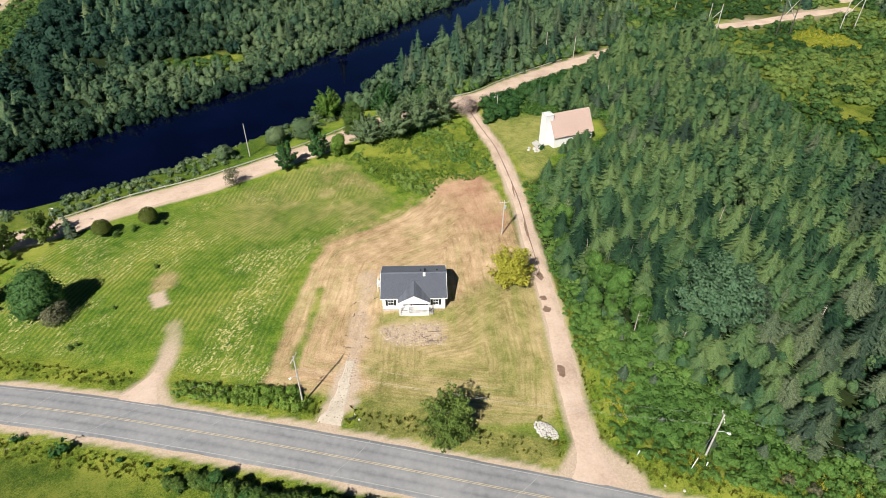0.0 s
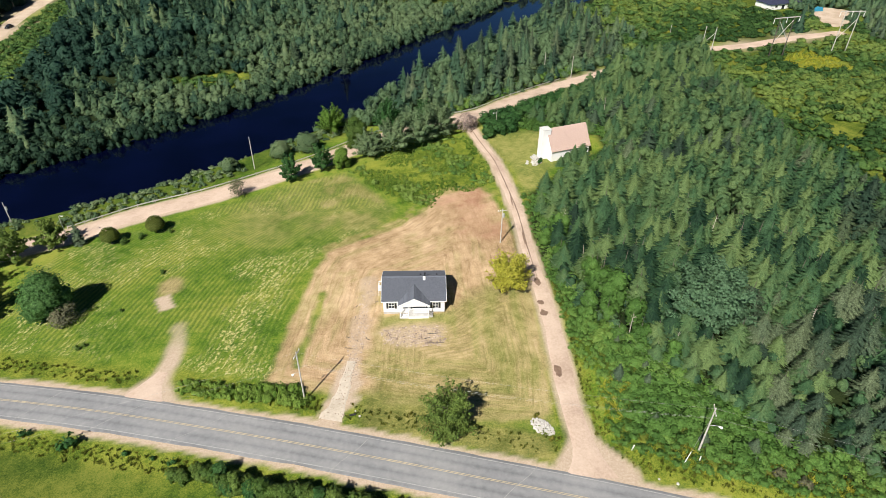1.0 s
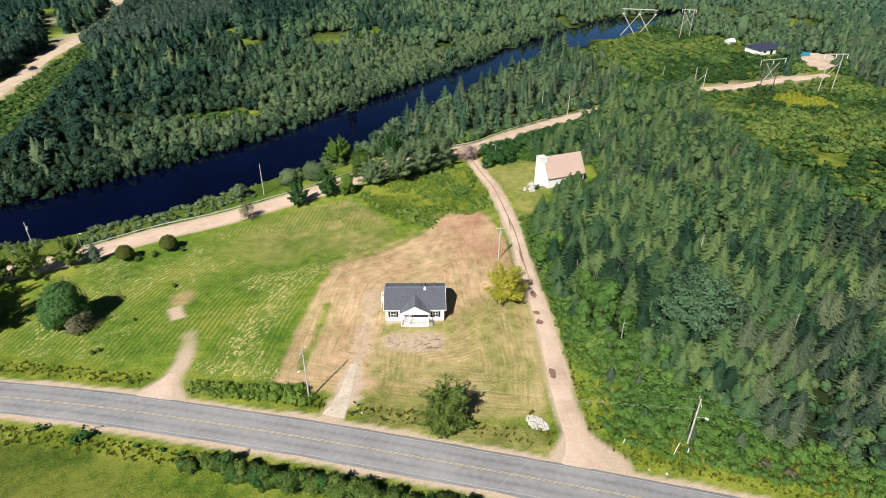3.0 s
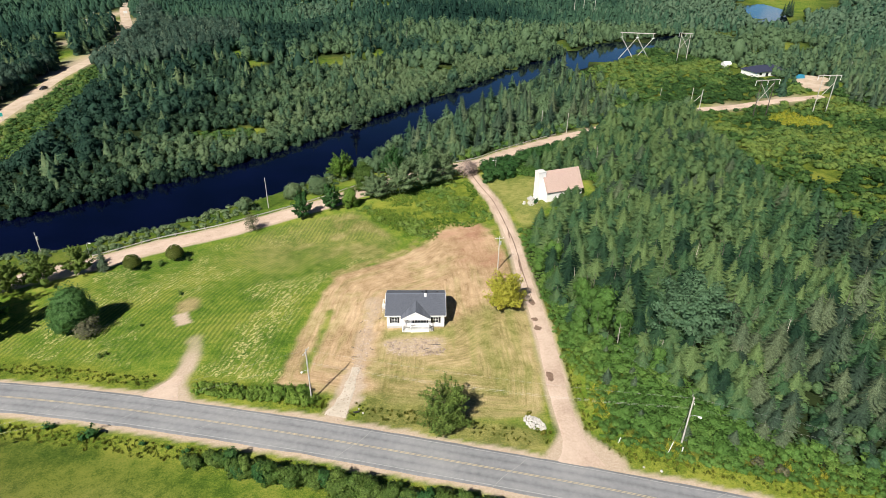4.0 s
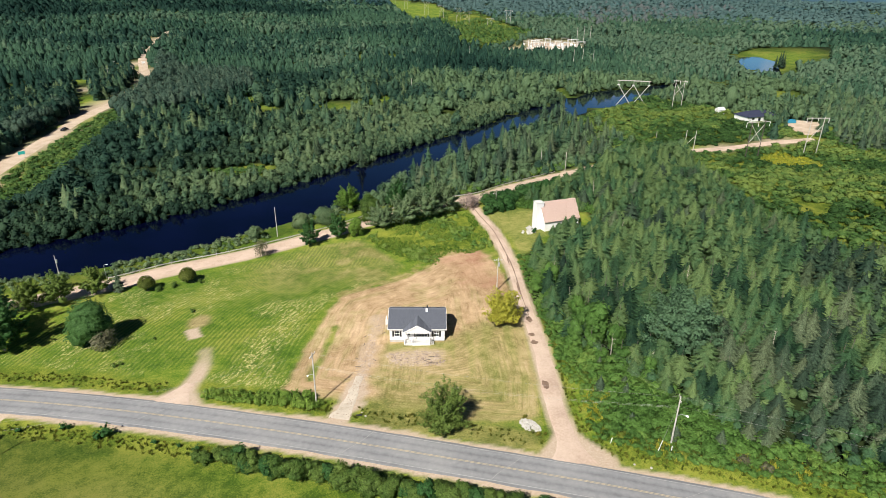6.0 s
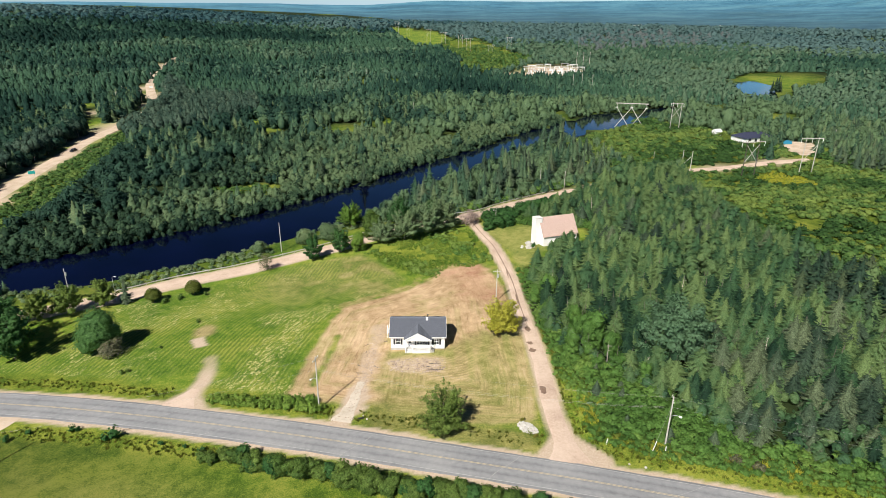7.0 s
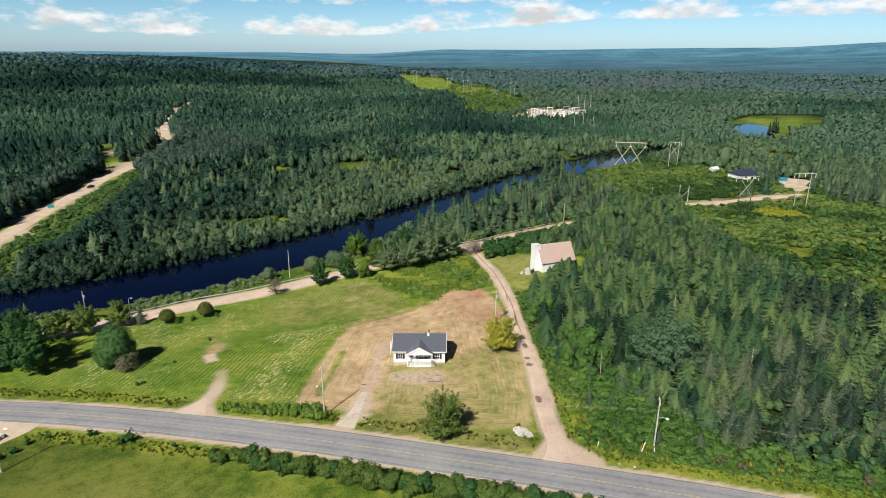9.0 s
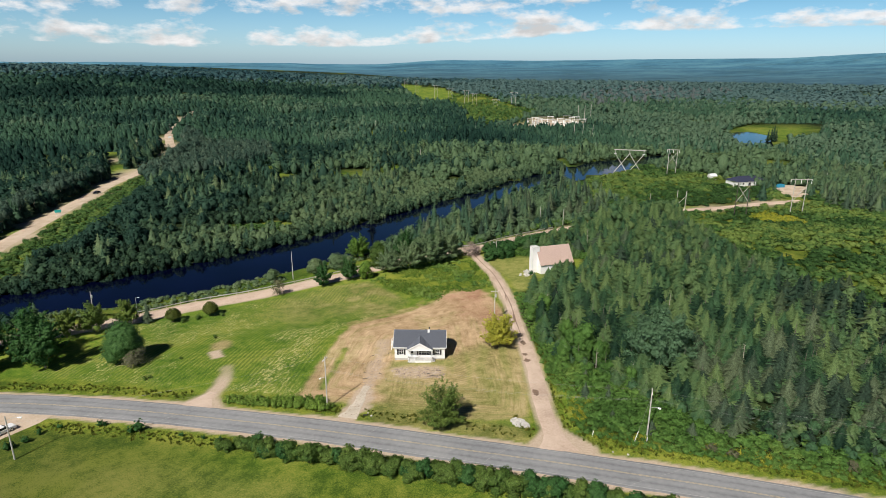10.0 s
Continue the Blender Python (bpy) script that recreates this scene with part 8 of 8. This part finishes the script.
def build_pylons():
    h_frame((188.0, 180.2), (194.3, 180.3), 19.0, "tall wooden two-pole power line structure by the gravel road", "single")
    h_frame((153.0, 168.6), (160.0, 170.6), 19.0, "dark-legged two-pole power line structure on the heath", "x", 3.2, True)
    h_frame((127.8, 180.2), (131.7, 178.5), 12.2, "pair of poles with a diagonal brace by the gravel road", "single", 0)
    h_frame((163.5, 295.0), (168.6, 293.0), 18.5, "tall wooden two-pole structure with crossed braces", "x", 1.5)
    # wide portal of crossed legs
    cx, cy = 139, 305
    root = thing("crossed_pylon", pose(cx, cy, gz(cx, cy), 0, 0, -12), "wide pale pylon with crossed legs near the river", "power pylon", "power line structures")
    for k in (-1, 1):
        o = 5.0 * k
        part("leg", Shape().tube((o - 5.0, 0, -0.5), (o + 4.8, 0, 13.0), 0.25, 0.2, 7), M_POLE, root)
        part("leg", Shape().tube((o + 4.4, 0.3, -0.5), (o - 4.8, 0.3, 13.0), 0.25, 0.2, 7), M_POLE, root)
    part("crossarm", Shape().beam((-11, 0.15, 16.0), (11, 0.15, 16.0), 0.4, 0.5), M_POLE, root)
    for x in (-9.8, 0, 9.8):
        part("strut", Shape().tube((x, 0.15, 13.0), (x, 0.15, 16.0), 0.16, 0.16, 6), M_POLE, root)
        part("insulator", Shape().tube((x - 0.9, 0.15, 13.0), (x + 0.9, 0.15, 13.3), 0.22, 0.22, 6), M_LAMP, root)
    for x, y, h in ((130, 975, 24), (48, 1009, 26), (60, 965, 22), (20, 1120, 26), (-10, 1230, 26), (-60, 1420, 28), (-95, 1560, 28), (95, 930, 14)):
        h_frame((x - 3.5, y), (x + 3.5, y), h, "distant two-pole power line structure in the clearing", "x", 3.0)
    for x, y, h in ((133.6, 470.5, 17.5), (145.2, 484.4, 17), (149.8, 462.7, 18)):
        utility_pole(x, y, h, "tall pale pole near the substation", r=0.22, group="substation poles")
    # substation: gantries over a gravel yard
    rng = np.random.default_rng(18)
    sub = thing("substation", pose(140, 640, gz(140, 640)), "pale grey steel substation gantries on a gravel yard", "substation")
    for k in range(20):
        x, y = -26 + 3.4 * k + rng.uniform(-1, 1), rng.uniform(-20, 40)
        w, h = rng.uniform(5, 9), rng.uniform(5, 9.5)
        g = Shape()
        g.beam((x, y, -1), (x, y, h), 0.34, 0.34).beam((x + w, y, -1), (x + w, y, h), 0.34, 0.34).beam((x - 0.8, y, h), (x + w + 0.8, y, h), 0.34, 0.45)
        g.beam((x, y, h * 0.55), (x + w, y, h * 0.55), 0.2, 0.2)
        part("gantry", g, M_LAMP if k % 2 else M_STEEL, sub)
    for k in range(44):
        x, y = rng.uniform(-28, 36), rng.uniform(-24, 30)
        part("switchgear", Shape().soft_box(x, x + rng.uniform(1.2, 3.2), y, y + 2.0, -0.5, rng.uniform(1.2, 3.6), 0.1), M_LAMP if k % 3 else M_CONCRETE, sub)
    for x in (176.4, 184.5, 192.2):
        utility_pole(x, 655, 24, "tall pole behind the substation", r=0.3, group="substation poles", arm=0)


def build_guardrail():
    g = smooth_line(GRAVEL_ROAD, 1.0)
    t = np.gradient(g, axis=0)
    t /= np.linalg.norm(t, axis=1)[:, None]
    line = g + np.stack([-t[:, 1], t[:, 0]], 1) * 4.4
    sel = line[(line[:, 0] > -88) & (line[:, 0] < 58)]
    root = thing("guardrail", pose(0, 0, 0), "grey steel guardrail with wooden posts along the river road", "guardrail")
    z = ground_z(sel[:, 0], sel[:, 1])
    v, f = [], []
    prof = [(0.0, 0.42), (0.06, 0.50), (0.0, 0.58), (0.06, 0.66), (0.0, 0.76)]
    nrm = np.gradient(sel, axis=0)
    nrm /= np.linalg.norm(nrm, axis=1)[:, None]
    for k in range(len(sel)):
        for o, h in prof:
            v.append((sel[k, 0] + nrm[k, 1] * o, sel[k, 1] - nrm[k, 0] * o, z[k] + h))
    for k in range(len(sel) - 1):
        for j in range(4):
            f.append((k * 5 + j, k * 5 + j + 1, k * 5 + 5 + j + 1, k * 5 + 5 + j))
    part("rail", to_mesh("rail", v, f, M_STEEL), M_STEEL, root)
    post = shape_mesh("post", Shape().soft_box(-0.09, 0.09, -0.09, 0.09, -0.4, 0.82), M_POLE)
    for k in range(0, len(sel), 4):
        part("post", post, M_POLE, root).matrix_local = pose(sel[k, 0] - nrm[k, 1] * 0.12, sel[k, 1] + nrm[k, 0] * 0.12, z[k])


# ---- far buildings and vehicles ----
def build_far_house():
    x, y = 203.5, 262.5
    root = thing("far_house", pose(x, y, gz(x, y) + 0.1, 0, 0, 20), "low white house with a dark navy hipped roof", "house")
    W, D, h = 11.0, 5.6, 3.0
    s = Shape()
    wall_panel(s, -W, W, 0, h, -D, -D + 0.2, [(-8, -6, 1, 2.3), (-3, -1, 0, 2.2), (2, 4, 1, 2.3), (6.5, 8.5, 1, 2.3)])
    part("south_wall", s, M_SIDING, root)
    part("north_wall", Shape().box(-W, W, D - 0.2, D, 0, h), M_SIDING, root)
    for a in (-W, W - 0.2):
        part("end_wall", Shape().box(a, a + 0.2, -D + 0.2, D - 0.2, 0, h), M_SIDING, root)
    e = 0.6
    part("roof", Shape().add([(-W - e, -D - e, h), (W + e, -D - e, h), (W + e, D + e, h), (-W - e, D + e, h), (-W + 5, 0, h + 2.6), (W - 5, 0, h + 2.6), (-W - e, -D - e, h - 0.2), (W + e, -D - e, h - 0.2), (W + e, D + e, h - 0.2), (-W - e, D + e, h - 0.2)],
                             [(0, 1, 5, 4), (1, 2, 5), (2, 3, 4, 5), (3, 0, 4), (9, 8, 7, 6), (0, 6, 7, 1), (1, 7, 8, 2), (2, 8, 9, 3), (3, 9, 6, 0)]), M_SHINGLE_BLUE, root, "dark navy hipped roof")
    for a, b, c, d in ((-8, -6, 1, 2.3), (-3, -1, 0, 2.2), (2, 4, 1, 2.3), (6.5, 8.5, 1, 2.3)):
        part("pane", Shape().box(a, b, -D + 0.08, -D + 0.12, c, d), M_GLASS, root, "dark glass")
    x, y = 188.7, 279
    shed = thing("shed", pose(x, y, gz(x, y), 0, 0, 15), "small white garden shed in the scrub", "shed")
    part("walls", Shape().box(-2.4, 2.4, -1.9, 1.9, 0, 2.6).prism([(-2.4, -1.9, 2.6), (-2.4, 0, 3.9), (-2.4, 1.9, 2.6)], (4.8, 0, 0)), M_SIDING, shed)
    part("door", Shape().box(-0.6, 0.6, -1.97, -1.91, 0, 2.0), M_CONCRETE, shed)
    for sy in (-1, 1):
        r = Shape()
        roof_slope(r, (-2.6, sy * 2.2, 2.45), (2.6, sy * 2.2, 2.45), (0, -sy * 2.2, 1.5), 6, 0.08)
        part("roof", r, M_TRIM, shed)
    x, y = 221, 253
    tarp = Shape()
    tarp.add([(-3, -1.5, 0), (3, -1.5, 0), (3, 1.5, 0), (-3, 1.5, 0), (-2.6, -1.1, 1.7), (2.4, -1.0, 2.1), (2.6, 1.1, 1.8), (-2.5, 1.0, 1.5), (0, 0, 2.4)],
             [(3, 2, 1, 0), (0, 1, 5, 4), (1, 2, 6, 5), (2, 3, 7, 6), (3, 0, 4, 7), (4, 5, 8), (5, 6, 8), (6, 7, 8), (7, 4, 8)])
    lone("tarpaulin_heap", shape_mesh("tarpaulin_heap", tarp, M_BLUE), "blue tarpaulin over a heap in the clearing", "tarpaulin", m=pose(x, y, gz(x, y), 0, 0, 10))


def build_car(x, y, turn, mat, label, truck=False):
    root = thing("car" if not truck else "pickup_truck", pose(x, y, gz(x, y) + 0.08, 0, 0, turn), label, "car" if not truck else "truck")
    L, w = (4.5, 1.8) if not truck else (5.5, 1.95)
    side = [(-L / 2, 0.35), (L / 2, 0.35), (L / 2, 0.75), (L / 2 - 0.2, 0.92), (L * 0.18, 0.98), (-L / 2 + 0.1, 0.98), (-L / 2, 0.8)] if not truck else [(-L / 2, 0.5), (L / 2, 0.5), (L / 2, 1.0), (L / 2 - 0.3, 1.15), (L * 0.2, 1.2), (-L / 2, 1.15)]
    part("body", Shape().prism([(a, -w / 2, b) for a, b in side], (0, w, 0)), mat, root)
    cab = [(-L * 0.36, 0.97), (-L * 0.24, 1.45), (L * 0.06, 1.48), (L * 0.22, 0.97)] if not truck else [(-L * 0.08, 1.18), (-L * 0.06, 1.85), (L * 0.12, 1.88), (L * 0.24, 1.18)]
    part("cabin", Shape().prism([(a, -w / 2 + 0.12, b) for a, b in cab], (0, w - 0.24, 0)), M_GLASS, root, "dark glazed cabin")
    part("roof", Shape().soft_box(cab[1][0], cab[2][0], -w / 2 + 0.14, w / 2 - 0.14, cab[1][1] - 0.01, cab[2][1] + 0.04, 0.03), mat, root)
    for sx in (-0.31, 0.31):
        for sy in (-1, 1):
            wheel = part("wheel", Shape().tube((L * sx, sy * (w / 2 - 0.2), 0.34), (L * sx, sy * (w / 2 + 0.01), 0.34), 0.34, 0.34, 14), M_RUBBER, root, "black tyre")
            part("rim", Shape().tube((L * sx, sy * (w / 2 + 0.012), 0.34), (L * sx, sy * (w / 2 + 0.03), 0.34), 0.2, 0.18, 10), M_STEEL, wheel, "grey rim")
    for sy in (-1, 1):
        part("headlight", Shape().soft_box(L / 2 - 0.04, L / 2 + 0.03, sy * w * 0.32 - 0.18, sy * w * 0.32 + 0.18, 0.66, 0.8, 0.01), M_LAMP, root)


def build_signs():
    for x, y, w, h, mat, lab, turn in ((-187.7, 166, 2.8, 1.5, M_TEAL, "large teal road sign beside the far road", 30), (-262, 470, 3.0, 1.8, M_LAMP, "white road sign beside the far road", 30)):
        root = thing("road_sign", pose(x, y, gz(x, y), 0, 0, turn), lab, "sign", "far road signs")
        for sx in (-1, 1):
            part("post", Shape().tube((sx * w * 0.35, 0, -0.3), (sx * w * 0.35, 0, 2.2 + h), 0.08, 0.08, 8), M_STEEL, root)
        part("panel", Shape().soft_box(-w / 2, w / 2, -0.12, -0.08, 2.0, 2.0 + h, 0.01), mat, root)
    for x, y, h in ((-246, 372, 12), (-236, 392, 11), (-276, 505, 12), (-225, 415, 11), (-258, 408, 12)):
        utility_pole(x, y, h, "pale pole beside the far road", group="far road poles", arm=20)
    for x, y, h in ((-12, 340, 11), (40, 520, 14), (-70, 560, 12)):
        utility_pole(x, y, h, "pale pole standing out of the woods", group="poles in the woods")


def build_farmhouses():
    """White farmhouses far out on the plain, each with a gabled roof."""
    for x, y, turn, w in ((690, 2090, 15, 22), (722, 2110, -20, 14), (1010, 2150, 30, 18)):
        root = thing("farmhouse", pose(x, y, gz(x, y), 0, 0, turn), "small white farmhouse far out on the plain", "house", "distant farmhouses")
        part("walls", Shape().box(-w / 2, w / 2, -5, 5, -2, 7).prism([(-w / 2, -5, 7), (-w / 2, 0, 11), (-w / 2, 5, 7)], (w, 0, 0)), M_SIDING, root)
        for sy in (-1, 1):
            r = Shape()
            roof_slope(r, (-w / 2 - 0.5, sy * 5.6, 6.8), (w / 2 + 0.5, sy * 5.6, 6.8), (0, -sy * 5.6, 4.6), 6, 0.2)
            part("roof", r, M_CONCRETE, root, "pale grey roof slope")
        for k in range(3):
            part("window", Shape().box(-w / 3 + k * w / 3 - 0.8, -w / 3 + k * w / 3 + 0.8, -5.08, -5.0, 2, 4), M_GLASS, root, "dark window")


build_farmhouses()
build_house()
build_church()
stones()
mud_patches()
build_poles()
build_pylons()
build_guardrail()
build_far_house()
build_car(-197.6, 219.5, -98, M_CAR_DARK, "dark car driving on the far road")
build_car(-81.0, -27.6, 62, M_CAR_WHITE, "white car parked on the gravel beside the road")
build_signs()
